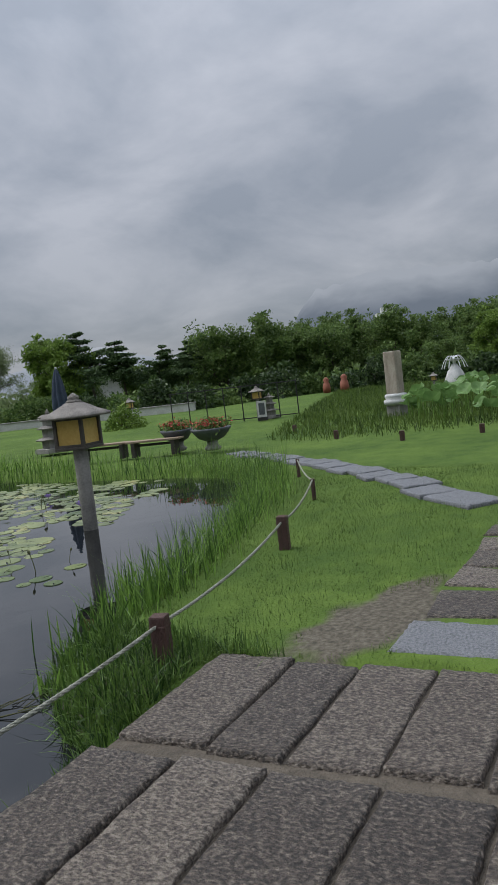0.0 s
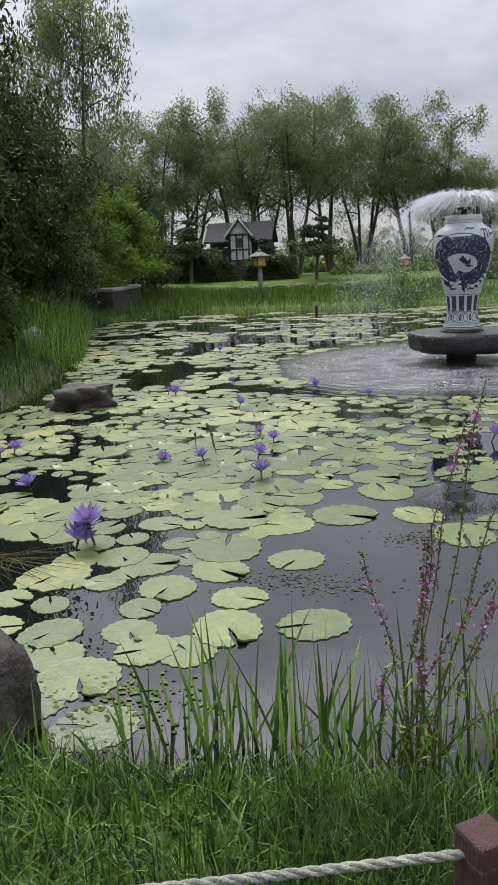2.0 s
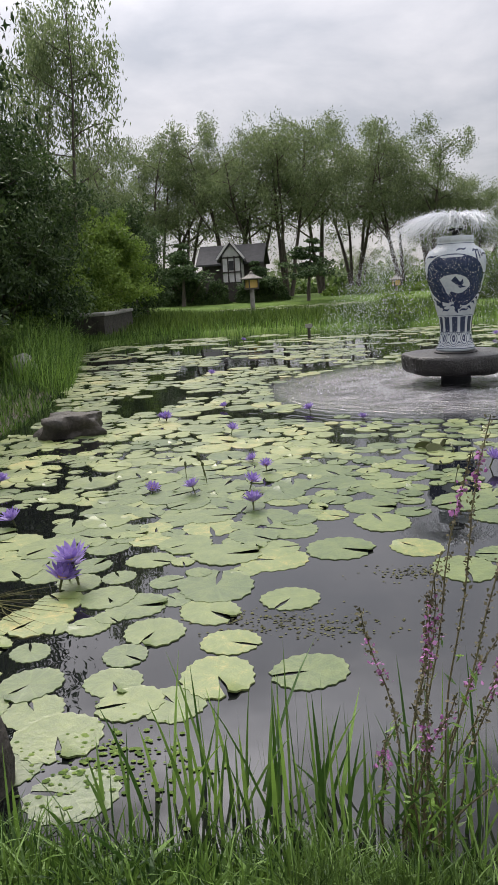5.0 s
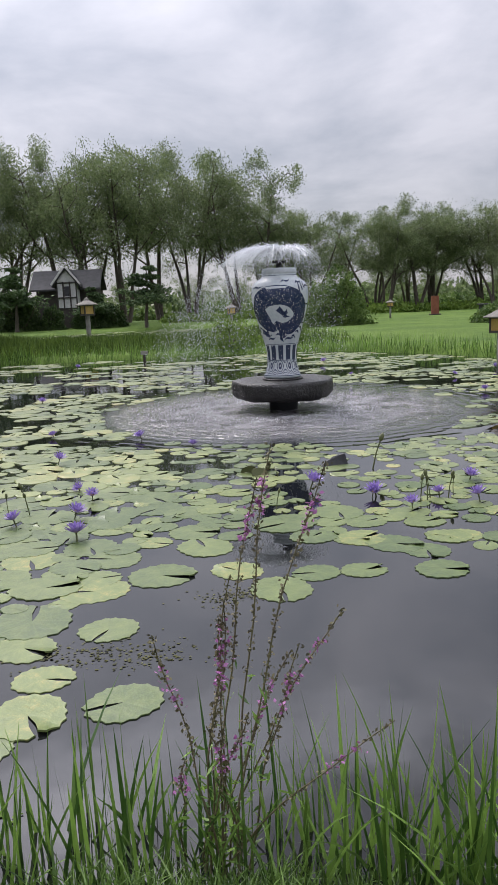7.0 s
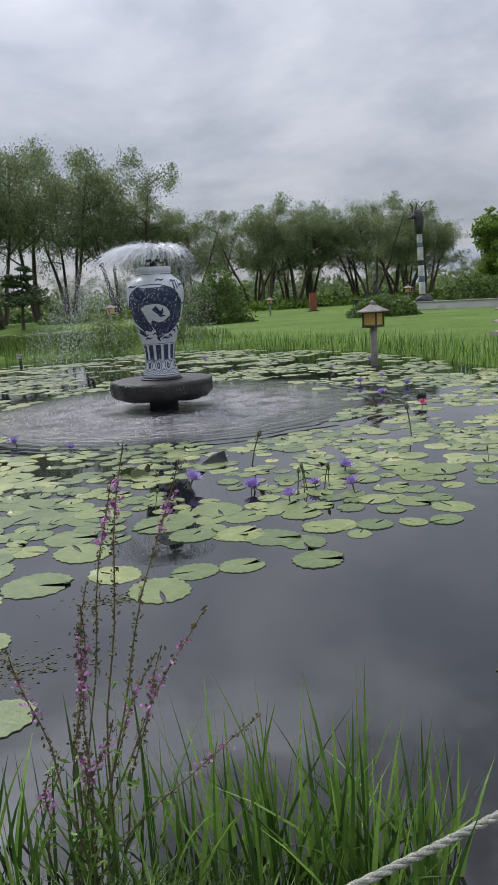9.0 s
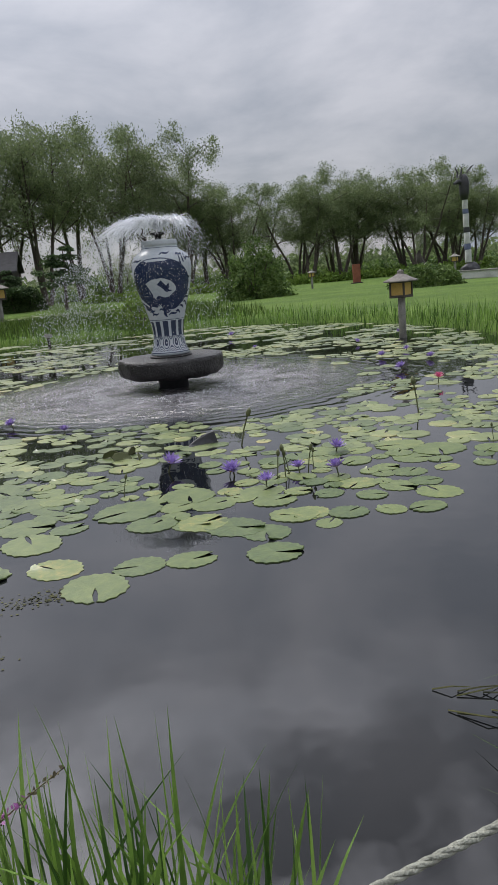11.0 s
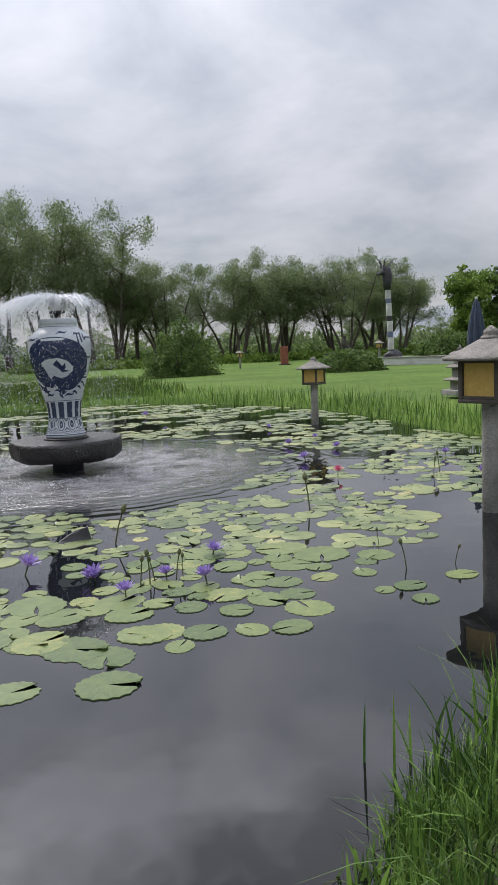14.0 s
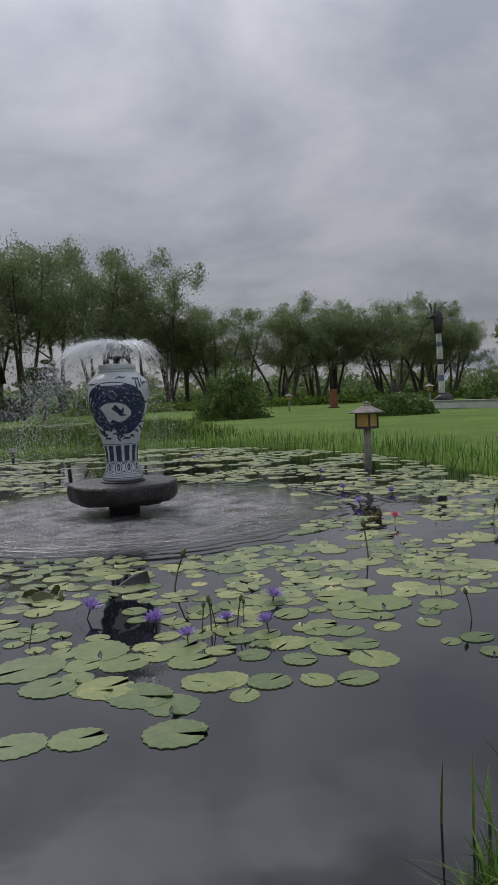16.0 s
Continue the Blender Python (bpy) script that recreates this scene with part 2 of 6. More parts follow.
def pad_material():
    m = surface("lily_pad", (0.044, 0.076, 0.018), (0.140, 0.175, 0.050), 2.4, 0.42, bump=0.10, bump_scale=6, rnd=0.38, third=(0.32, 0.255, 0.08), spec=0.55)
    m2 = surface("lily_pads_far", (0.058, 0.090, 0.026), (0.188, 0.218, 0.076), 0.9, 0.38, bump=0.2, bump_scale=11, island=0.40, third=(0.34, 0.29, 0.11), spec=0.65)
    # veins run out from the notch
    t = m.node_tree
    n = t.nodes
    bsdf = n["Principled BSDF"]
    col = bsdf.inputs["Base Color"].links[0].from_socket
    co = n.new("ShaderNodeTexCoord")
    sep = n.new("ShaderNodeSeparateXYZ")
    link(t, co.outputs["Object"], sep.inputs[0])
    at = n.new("ShaderNodeMath")
    at.operation = "ARCTAN2"
    link(t, sep.outputs[1], at.inputs[0])
    link(t, sep.outputs[0], at.inputs[1])
    k = n.new("ShaderNodeMath")
    k.operation = "MULTIPLY"
    k.inputs[1].default_value = 11
    link(t, at.outputs[0], k.inputs[0])
    s = n.new("ShaderNodeMath")
    s.operation = "COSINE"
    link(t, k.outputs[0], s.inputs[0])
    mr = n.new("ShaderNodeMapRange")
    mr.inputs[1].default_value, mr.inputs[2].default_value = 0.75, 1.0
    mr.inputs[3].default_value, mr.inputs[4].default_value = 0.0, 0.45
    link(t, s.outputs[0], mr.inputs[0])
    mx = n.new("ShaderNodeMix")
    mx.data_type = "RGBA"
    link(t, mr.outputs[0], mx.inputs["Factor"])
    link(t, col, mx.inputs[6])
    mx.inputs[7].default_value = (0.10, 0.14, 0.04, 1)
    link(t, mx.outputs[2], bsdf.inputs["Base Color"])
    return m, m2


PAD, PADFAR = pad_material()


def ground_material():
    m = surface("lawn_ground", (0.038, 0.078, 0.013), (0.104, 0.162, 0.030), 0.35, 0.9, bump=0.8, bump_scale=40, spec=0.15)
    t = m.node_tree
    n = t.nodes
    bsdf = n["Principled BSDF"]
    col = bsdf.inputs["Base Color"].links[0].from_socket
    geo = n.new("ShaderNodeNewGeometry")
    wob = n.new("ShaderNodeTexNoise")
    wob.inputs["Scale"].default_value, wob.inputs["Detail"].default_value = 3.5, 5
    link(t, geo.outputs["Position"], wob.inputs["Vector"])
    soil_shade = n.new("ShaderNodeTexNoise")
    soil_shade.inputs["Scale"].default_value, soil_shade.inputs["Detail"].default_value = 30, 6
    link(t, geo.outputs["Position"], soil_shade.inputs["Vector"])
    sr = n.new("ShaderNodeValToRGB")
    sr.color_ramp.elements[0].position, sr.color_ramp.elements[0].color = 0.3, (0.056, 0.050, 0.038, 1)
    sr.color_ramp.elements[1].position, sr.color_ramp.elements[1].color = 0.7, (0.150, 0.134, 0.102, 1)
    link(t, soil_shade.outputs["Fac"], sr.inputs[0])
    # worn earth: a trodden patch by the slabs, the bare strip along the pond's rope; last ellipse: left-bank shade
    # painted as earth
    total = None
    for x, y, rx, ry in ((4.35, 0.33, 0.85, 0.36), (0.7, -0.35, 1.0, 0.42), (4.9, 0.42, 0.5, 0.2), (1.25, 0.2, 0.8, 0.5), (3.0, 1.35, 0.5, 0.5), (-5.6, 11.0, 2.6, 9.5)):
        sub = n.new("ShaderNodeVectorMath")
        sub.operation = "SUBTRACT"
        sub.inputs[1].default_value = (x, y, 0)
        link(t, geo.outputs["Position"], sub.inputs[0])
        mul = n.new("ShaderNodeVectorMath")
        mul.operation = "MULTIPLY"
        mul.inputs[1].default_value = (1 / rx, 1 / ry, 0)
        link(t, sub.outputs[0], mul.inputs[0])
        ln = n.new("ShaderNodeVectorMath")
        ln.operation = "LENGTH"
        link(t, mul.outputs[0], ln.inputs[0])
        ad = n.new("ShaderNodeMath")
        link(t, ln.outputs["Value"], ad.inputs[0])
        link(t, wob.outputs["Fac"], ad.inputs[1])
        mr = n.new("ShaderNodeMapRange")
        mr.inputs[1].default_value, mr.inputs[2].default_value = 1.25, 1.55
        mr.inputs[3].default_value, mr.inputs[4].default_value = 1, 0
        link(t, ad.outputs[0], mr.inputs[0])
        if total is None:
            total = mr.outputs[0]
        else:
            mx = n.new("ShaderNodeMath")
            mx.operation = "MAXIMUM"
            link(t, total, mx.inputs[0])
            link(t, mr.outputs[0], mx.inputs[1])
            total = mx.outputs[0]
    mixc = n.new("ShaderNodeMix")
    mixc.data_type = "RGBA"
    link(t, total, mixc.inputs["Factor"])
    link(t, col, mixc.inputs[6])
    link(t, sr.outputs[0], mixc.inputs[7])
    link(t, mixc.outputs[2], bsdf.inputs["Base Color"])
    return m


GROUND = ground_material()
VASE_X, VASE_Y, VASE_Z = 2.73, 11.85, 0.53


def water_material():
    m = bpy.data.materials.new("pond_water")
    m.use_nodes = True
    t = m.node_tree
    n = t.nodes
    bsdf = n["Principled BSDF"]
    bsdf.inputs["Base Color"].default_value = (0.006, 0.0065, 0.007, 1)
    bsdf.inputs["IOR"].default_value = 1.66
    geo = n.new("ShaderNodeNewGeometry")
    sub = n.new("ShaderNodeVectorMath")
    sub.operation = "SUBTRACT"
    sub.inputs[1].default_value = (VASE_X, VASE_Y, 0)
    link(t, geo.outputs["Position"], sub.inputs[0])
    ln = n.new("ShaderNodeVectorMath")
    ln.operation = "LENGTH"
    link(t, sub.outputs[0], ln.inputs[0])
    r = ln.outputs["Value"]
    # rings run out from the fountain
    bend = n.new("ShaderNodeTexNoise")
    bend.inputs["Scale"].default_value, bend.inputs["Detail"].default_value = 1.1, 3
    link(t, geo.outputs["Position"], bend.inputs["Vector"])
    wavy = n.new("ShaderNodeMath")
    wavy.operation = "MULTIPLY_ADD"
    wavy.inputs[1].default_value = 0.55
    link(t, bend.outputs["Fac"], wavy.inputs[0])
    link(t, r, wavy.inputs[2])
    s1 = n.new("ShaderNodeMath")
    s1.operation = "MULTIPLY"
    s1.inputs[1].default_value = 27
    link(t, wavy.outputs[0], s1.inputs[0])
    s2 = n.new("ShaderNodeMath")
    s2.operation = "SINE"
    link(t, s1.outputs[0], s2.inputs[0])
    # drops churn the ring in which they fall
    churn = n.new("ShaderNodeTexNoise")
    churn.inputs["Scale"].default_value, churn.inputs["Detail"].default_value = 10, 6
    link(t, geo.outputs["Position"], churn.inputs["Vector"])
    s3 = n.new("ShaderNodeMath")
    s3.operation = "MULTIPLY"
    link(t, s2.outputs[0], s3.inputs[0])
    reach = n.new("ShaderNodeMapRange")
    reach.interpolation_type = "SMOOTHSTEP"
    reach.inputs[1].default_value, reach.inputs[2].default_value = 2.6, 4.4
    reach.inputs[3].default_value, reach.inputs[4].default_value = 0.16, 0.0
    link(t, r, reach.inputs[0])
    link(t, reach.outputs[0], s3.inputs[1])
    fade = n.new("ShaderNodeMapRange")
    fade.interpolation_type = "SMOOTHSTEP"
    fade.inputs[1].default_value, fade.inputs[2].default_value = 1.7, 3.9
    fade.inputs[3].default_value, fade.inputs[4].default_value = 1, 0.0
    link(t, wavy.outputs[0], fade.inputs[0])
    beat = n.new("ShaderNodeMath")
    beat.operation = "MULTIPLY"
    link(t, churn.outputs["Fac"], beat.inputs[0])
    link(t, fade.outputs[0], beat.inputs[1])
    wave = n.new("ShaderNodeMath")
    wave.operation = "MULTIPLY_ADD"
    wave.inputs[1].default_value = 5.0
    link(t, beat.outputs[0], wave.inputs[0])
    link(t, s3.outputs[0], wave.inputs[2])
    calm = n.new("ShaderNodeTexNoise")
    calm.inputs["Scale"].default_value, calm.inputs["Detail"].default_value = 1.3, 3
    link(t, geo.outputs["Position"], calm.inputs["Vector"])
    allh = n.new("ShaderNodeMath")
    allh.operation = "MULTIPLY_ADD"
    allh.inputs[1].default_value = 0.12
    link(t, calm.outputs["Fac"], allh.inputs[0])
    link(t, wave.outputs[0], allh.inputs[2])
    bump = n.new("ShaderNodeBump")
    bump.inputs["Strength"].default_value, bump.inputs["Distance"].default_value = 0.8, 0.045
    link(t, allh.outputs[0], bump.inputs["Height"])
    link(t, bump.outputs[0], bsdf.inputs["Normal"])
    rg = n.new("ShaderNodeMapRange")
    rg.inputs[3].default_value, rg.inputs[4].default_value = 0.012, 0.20
    link(t, fade.outputs[0], rg.inputs[0])
    link(t, rg.outputs[0], bsdf.inputs["Roughness"])
    # falling drops beat in fine air bubbles; the pale tone also paints the sky's sheen
    foam_sheen = n.new("ShaderNodeMix")
    foam_sheen.data_type = "RGBA"
    streak = n.new("ShaderNodeTexNoise")
    streak.inputs["Scale"].default_value, streak.inputs["Detail"].default_value = 2.2, 6
    link(t, geo.outputs["Position"], streak.inputs["Vector"])
    patch = n.new("ShaderNodeMapRange")
    patch.inputs[1].default_value, patch.inputs[2].default_value = 0.30, 0.64
    link(t, streak.outputs["Fac"], patch.inputs[0])
    both = n.new("ShaderNodeMath")
    both.operation = "MULTIPLY"
    link(t, patch.outputs[0], both.inputs[0])
    link(t, fade.outputs[0], both.inputs[1])
    link(t, both.outputs[0], foam_sheen.inputs["Factor"])
    foam_sheen.inputs[6].default_value, foam_sheen.inputs[7].default_value = (0.006, 0.0065, 0.007, 1), (0.27, 0.26, 0.28, 1)
    link(t, foam_sheen.outputs[2], bsdf.inputs["Base Color"])
    return m


WATER = water_material()


def spray_material():
    m = bpy.data.materials.new("flying_water")
    m.use_nodes = True
    t = m.node_tree
    n = t.nodes
    bsdf = n["Principled BSDF"]
    bsdf.inputs["Base Color"].default_value = (0.85, 0.87, 0.9, 1)
    bsdf.inputs["Roughness"].default_value = 0.15
    tp = n.new("ShaderNodeBsdfTransparent")
    mx = n.new("ShaderNodeMixShader")
    mx.inputs[0].default_value = 0.5
    link(t, bsdf.outputs[0], mx.inputs[1])
    link(t, tp.outputs[0], mx.inputs[2])
    link(t, mx.outputs[0], n["Material Output"].inputs[0])
    return m


SPRAY = spray_material()


def porcelain():
    """White glaze with a blue panel frieze above the foot and a ring of medallions under it."""
    m = surface("white_porcelain_glaze", (0.34, 0.38, 0.42), (0.50, 0.53, 0.56), 3, 0.22, bump=0.05)
    t = m.node_tree
    n = t.nodes
    bsdf = n["Principled BSDF"]
    white = bsdf.inputs["Base Color"].links[0].from_socket
    co = n.new("ShaderNodeTexCoord")
    sep = n.new("ShaderNodeSeparateXYZ")
    link(t, co.outputs["Object"], sep.inputs[0])
    ang = n.new("ShaderNodeMath")
    ang.operation = "ARCTAN2"
    link(t, sep.outputs[1], ang.inputs[0])
    link(t, sep.outputs[0], ang.inputs[1])

    def math_node(op, a, b=None, c=None):
        x = n.new("ShaderNodeMath")
        x.operation = op
        for i, v in enumerate((a, b, c)):
            if v is None:
                continue
            if isinstance(v, (int, float)):
                x.inputs[i].default_value = v
            else:
                link(t, v, x.inputs[i])
        return x.outputs[0]

    z = sep.outputs[2]

    def band(lo, hi):
        return math_node("MULTIPLY", math_node("GREATER_THAN", z, lo), math_node("LESS_THAN", z, hi))

    stripe = math_node("GREATER_THAN", math_node("SINE", math_node("MULTIPLY", ang.outputs[0], 13)), -0.45)
    panels = math_node("MULTIPLY", stripe, band(0.31, 0.55))
    zz = math_node("MULTIPLY", math_node("SUBTRACT", z, 0.21), 9.0)
    aa = math_node("SINE", math_node("MULTIPLY", ang.outputs[0], 5))
    rr = math_node("ADD", math_node("MULTIPLY", zz, zz), math_node("MULTIPLY", aa, aa))
    ring = math_node("MULTIPLY", math_node("GREATER_THAN", math_node("SINE", math_node("MULTIPLY", rr, 11)), 0.25), band(0.07, 0.29))
    lines = math_node("ADD", math_node("ADD", band(0.045, 0.058), band(0.295, 0.305)), math_node("ADD", band(0.565, 0.573), band(1.672, 1.68)))
    blue = math_node("MINIMUM", math_node("ADD", math_node("ADD", panels, ring), lines), 1.0)
    mx = n.new("ShaderNodeMix")
    mx.data_type = "RGBA"
    link(t, math_node("MULTIPLY", blue, 0.95), mx.inputs["Factor"])
    link(t, white, mx.inputs[6])
    mx.inputs[7].default_value = (0.012, 0.02, 0.06, 1)
    link(t, mx.outputs[2], bsdf.inputs["Base Color"])
    return m


PORCELAIN = porcelain()


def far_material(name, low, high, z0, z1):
    """Far hills: a plain glowing backdrop with painted-in haze, whose top melts into the cloud."""
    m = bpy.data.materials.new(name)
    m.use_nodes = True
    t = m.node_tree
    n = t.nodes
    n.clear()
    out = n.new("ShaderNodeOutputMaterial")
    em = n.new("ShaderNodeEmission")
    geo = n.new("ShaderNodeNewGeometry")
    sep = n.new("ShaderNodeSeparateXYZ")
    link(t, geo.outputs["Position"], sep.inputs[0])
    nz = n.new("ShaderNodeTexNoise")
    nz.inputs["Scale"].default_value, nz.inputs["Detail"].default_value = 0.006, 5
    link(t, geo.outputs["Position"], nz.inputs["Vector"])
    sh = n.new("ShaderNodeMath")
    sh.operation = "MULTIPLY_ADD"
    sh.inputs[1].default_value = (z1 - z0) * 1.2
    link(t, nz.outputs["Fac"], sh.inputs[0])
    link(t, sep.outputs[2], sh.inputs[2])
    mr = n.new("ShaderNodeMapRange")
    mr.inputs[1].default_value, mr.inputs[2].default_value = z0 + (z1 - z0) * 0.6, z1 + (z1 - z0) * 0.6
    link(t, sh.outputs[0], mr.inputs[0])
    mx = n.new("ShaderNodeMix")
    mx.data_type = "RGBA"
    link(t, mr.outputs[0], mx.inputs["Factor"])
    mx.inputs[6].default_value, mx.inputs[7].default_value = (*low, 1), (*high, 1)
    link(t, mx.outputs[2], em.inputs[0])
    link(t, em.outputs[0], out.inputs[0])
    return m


# ---- mesh helpers ----
def mesh(name, verts, faces, smooth=False):
    me = bpy.data.meshes.new(name)
    me.from_pydata(verts.tolist() if isinstance(verts, np.ndarray) else verts, [], faces.tolist() if isinstance(faces, np.ndarray) else faces)
    if smooth:
        me.polygons.foreach_set("use_smooth", [True] * len(me.polygons))
    me.update()
    return me


def from_bm(name, bm, smooth=False):
    bmesh.ops.recalc_face_normals(bm, faces=bm.faces)
    me = bpy.data.meshes.new(name)
    bm.to_mesh(me)
    bm.free()
    if smooth:
        me.polygons.foreach_set("use_smooth", [True] * len(me.polygons))
    return me


def part(name, data, material, parent=None, label="", at=None):
    if isinstance(data, bmesh.types.BMesh):
        data = from_bm(name, data)
    if not data.materials:
        data.materials.append(material)
    ob = new(name, data)
    ob.parent = parent
    if at is not None:
        ob.matrix_basis = at if isinstance(at, Matrix) else Matrix.Translation(at)
    if label:
        tagged(ob, label)
    return ob


def thing(name, label, category, at=(0, 0, 0), group="", kind="", turn=0, size=1.0):
    ob = new(name)
    ob.matrix_basis = Matrix.LocRotScale(at, Euler((0, 0, radians(turn))), Vector((size,) * 3))
    return tagged(ob, label, category, group, kind)


def box(sx, sy, sz, bevel=0.01, at=(0, 0, 0), bm=None, turn=None):
    """A bevelled block whose foot is centred on at."""
    own = bmesh.new()
    bmesh.ops.create_cube(own, size=1)
    bmesh.ops.scale(own, vec=(sx, sy, sz), verts=own.verts)
    if bevel:
        bmesh.ops.bevel(own, geom=own.edges[:], offset=bevel, segments=2, affect="EDGES", profile=0.6)
    bmesh.ops.translate(own, vec=(0, 0, sz / 2), verts=own.verts)
    if turn is not None:
        bmesh.ops.transform(own, matrix=turn, verts=own.verts)
    bmesh.ops.translate(own, vec=at, verts=own.verts)
    if bm is None:
        return own
    tmp = bpy.data.meshes.new("tmp")
    own.to_mesh(tmp)
    own.free()
    bm.from_mesh(tmp)
    bpy.data.meshes.remove(tmp)
    return bm


def lathe(profile, seg=48, power=2.0, close=True):
    """Turn a profile of (radius, height); power over 2 squares the plan."""
    v, f = [], []
    for r, z in profile:
        for i in range(seg):
            a = 2 * math.pi * i / seg
            c, s = math.cos(a), math.sin(a)
            k = (abs(c) ** power + abs(s) ** power) ** (-1 / power)
            v.append((r * k * c, r * k * s, z))
    for j in range(len(profile) - 1):
        for i in range(seg):
            a, b = j * seg + i, j * seg + (i + 1) % seg
            f.append((a, b, b + seg, a + seg))
    if close:
        f.append(tuple(range(seg))[::-1])
        f.append(tuple((len(profile) - 1) * seg + i for i in range(seg)))
    return v, f


def tubes(paths, sides=5):
    """One mesh of tapered tubes: each path is a list of (x, y, z, radius)."""
    V, F, base = [], [], 0
    for path in paths:
        p = np.array([q[:3] for q in path], float)
        r = [q[3] for q in path]
        d = np.gradient(p, axis=0)
        d /= np.linalg.norm(d, axis=1, keepdims=True) + 1e-9
        for i in range(len(p)):
            ref = np.array([1.0, 0, 0]) if abs(d[i][2]) > 0.8 else np.array([0, 0, 1.0])
            u = np.cross(d[i], ref)
            u /= np.linalg.norm(u) + 1e-9
            w = np.cross(d[i], u)
            for k in range(sides):
                a = 2 * math.pi * k / sides
                V.append(tuple(p[i] + r[i] * (math.cos(a) * u + math.sin(a) * w)))
        for i in range(len(p) - 1):
            for k in range(sides):
                a, b = base + i * sides + k, base + i * sides + (k + 1) % sides
                F.append((a, b, b + sides, a + sides))
        F.append(tuple(base + k for k in range(sides)))
        F.append(tuple(base + (len(p) - 1) * sides + k for k in range(sides))[::-1])
        base += len(p) * sides
    return V, F


def blades(rng, P, h, w, lean, seg=2, curl=0.6):
    """Grass blades at points P: arrays of height, width and lean; each bends over the way it leans."""
    n = len(P)
    a = rng.uniform(0, 2 * math.pi, n)
    d = np.stack([np.cos(a), np.sin(a), np.zeros(n)], 1)
    b = rng.uniform(0, 2 * math.pi, n)
    side = np.stack([np.cos(b), np.sin(b), np.zeros(n)], 1)
    rows = []
    for i in range(seg + 1):
        s = i / seg
        c = P + d * (lean * h * (s + curl * s * s))[:, None] * 0.5
        c = c + np.array([0, 0, 1.0]) * (h * (s - 0.35 * lean * s * s))[:, None]
        ww = (w * (1 - s ** 1.6) * (0.65 + 0.7 * s))[:, None]
        if i < seg:
            rows += [c - side * ww / 2, c + side * ww / 2]
        else:
            rows.append(c)
    k = 2 * seg + 1
    V = np.stack(rows, 1).reshape(-1, 3)
    o = (np.arange(n) * k)[:, None]
    F = []
    for i in range(seg - 1):
        F.append(o + np.array([2 * i, 2 * i + 1, 2 * i + 3, 2 * i + 2]))
    quads = np.concatenate(F).tolist() if F else []
    tris = (o + np.array([2 * seg - 2, 2 * seg - 1, 2 * seg])).tolist()
    return V, quads + tris


def leaves(rng, C, size, flat=0.0, long=1.7, droop=0.0):
    """Leaf quads at centres C, with random turns."""
    n = len(C)
    d = rng.normal(size=(n, 3))
    d[:, 2] = d[:, 2] * (1 - flat) - droop
    d /= np.linalg.norm(d, axis=1, keepdims=True)
    e = np.cross(d, rng.normal(size=(n, 3)))
    e /= np.linalg.norm(e, axis=1, keepdims=True) + 1e-9
    s = (size * rng.uniform(0.6, 1.3, n))[:, None]
    V = np.stack([C - d * s * long / 2, C + e * s / 2 * 0.8, C + d * s * long / 2, C - e * s / 2 * 0.8], 1).reshape(-1, 3)
    F = (np.arange(n) * 4)[:, None] + np.arange(4)
    return V, F


def rock(rng_seed, rx, ry, rz, rough=0.22, sub=4, cut=0.0):
    bm = bmesh.new()
    bmesh.ops.create_icosphere(bm, subdivisions=sub, radius=1)
    off = Vector((rng_seed * 3.7, rng_seed * 1.3, rng_seed * 2.1))
    for v in bm.verts:
        p = v.co.copy()
        k = 1 + rough * noise.noise(p * 1.1 + off) + rough * 0.5 * noise.noise(p * 2.7 + off) + rough * 0.2 * noise.noise(p * 7 + off)
        q = p * k
        if cut:
            q.z = max(min(q.z, cut), -0.9)
        v.co = (q.x * rx, q.y * ry, q.z * rz)
    me = from_bm("rock", bm, True)
    return me


# ---- the large structure: ground, ponds, far hills ----
SHORE = [(-1.0, 1.40), (-0.4, 1.30), (0.3, 1.30), (0.95, 1.15), (1.35, 0.80), (1.62, 0.52), (2.0, 0.62), (2.36, 0.80), (2.5, 1.15), (2.76, 1.7),
         (3.2, 2.3), (4.2, 2.6), (5.4, 3.2), (6.7, 3.9), (8.9, 5.4), (10.3, 6.9), (10.6, 8.5), (10.2, 10.5), (9.8, 12.5), (10.0, 14.5),
         (10.1, 17.0), (9.9, 19.8), (8.7, 22.6), (7.2, 25.2), (4.0, 26.2), (0.5, 26.3), (-3.5, 26.3), (-5.6, 25.8), (-6.7, 22.5), (-4.6, 15.0),
         (-3.6, 9.3), (-4.0, 7.9), (-4.0, 6.1), (-4.4, 4.5), (-3.4, 2.7), (-2.0, 1.75)]
FAR_POND = [(-4.5, 40.5), (0, 39.5), (6, 42), (8.5, 48), (7, 56), (1, 59), (-5, 57), (-7.5, 49)]


def smooth_ring(pts, times=2):
    for _ in range(times):
        out = []
        for i, (x, y) in enumerate(pts):
            u, v = pts[(i + 1) % len(pts)]
            out += [(0.75 * x + 0.25 * u, 0.75 * y + 0.25 * v), (0.25 * x + 0.75 * u, 0.25 * y + 0.75 * v)]
        pts = out
    return pts


RINGS = [np.array(smooth_ring(SHORE)), np.array(smooth_ring(FAR_POND))]


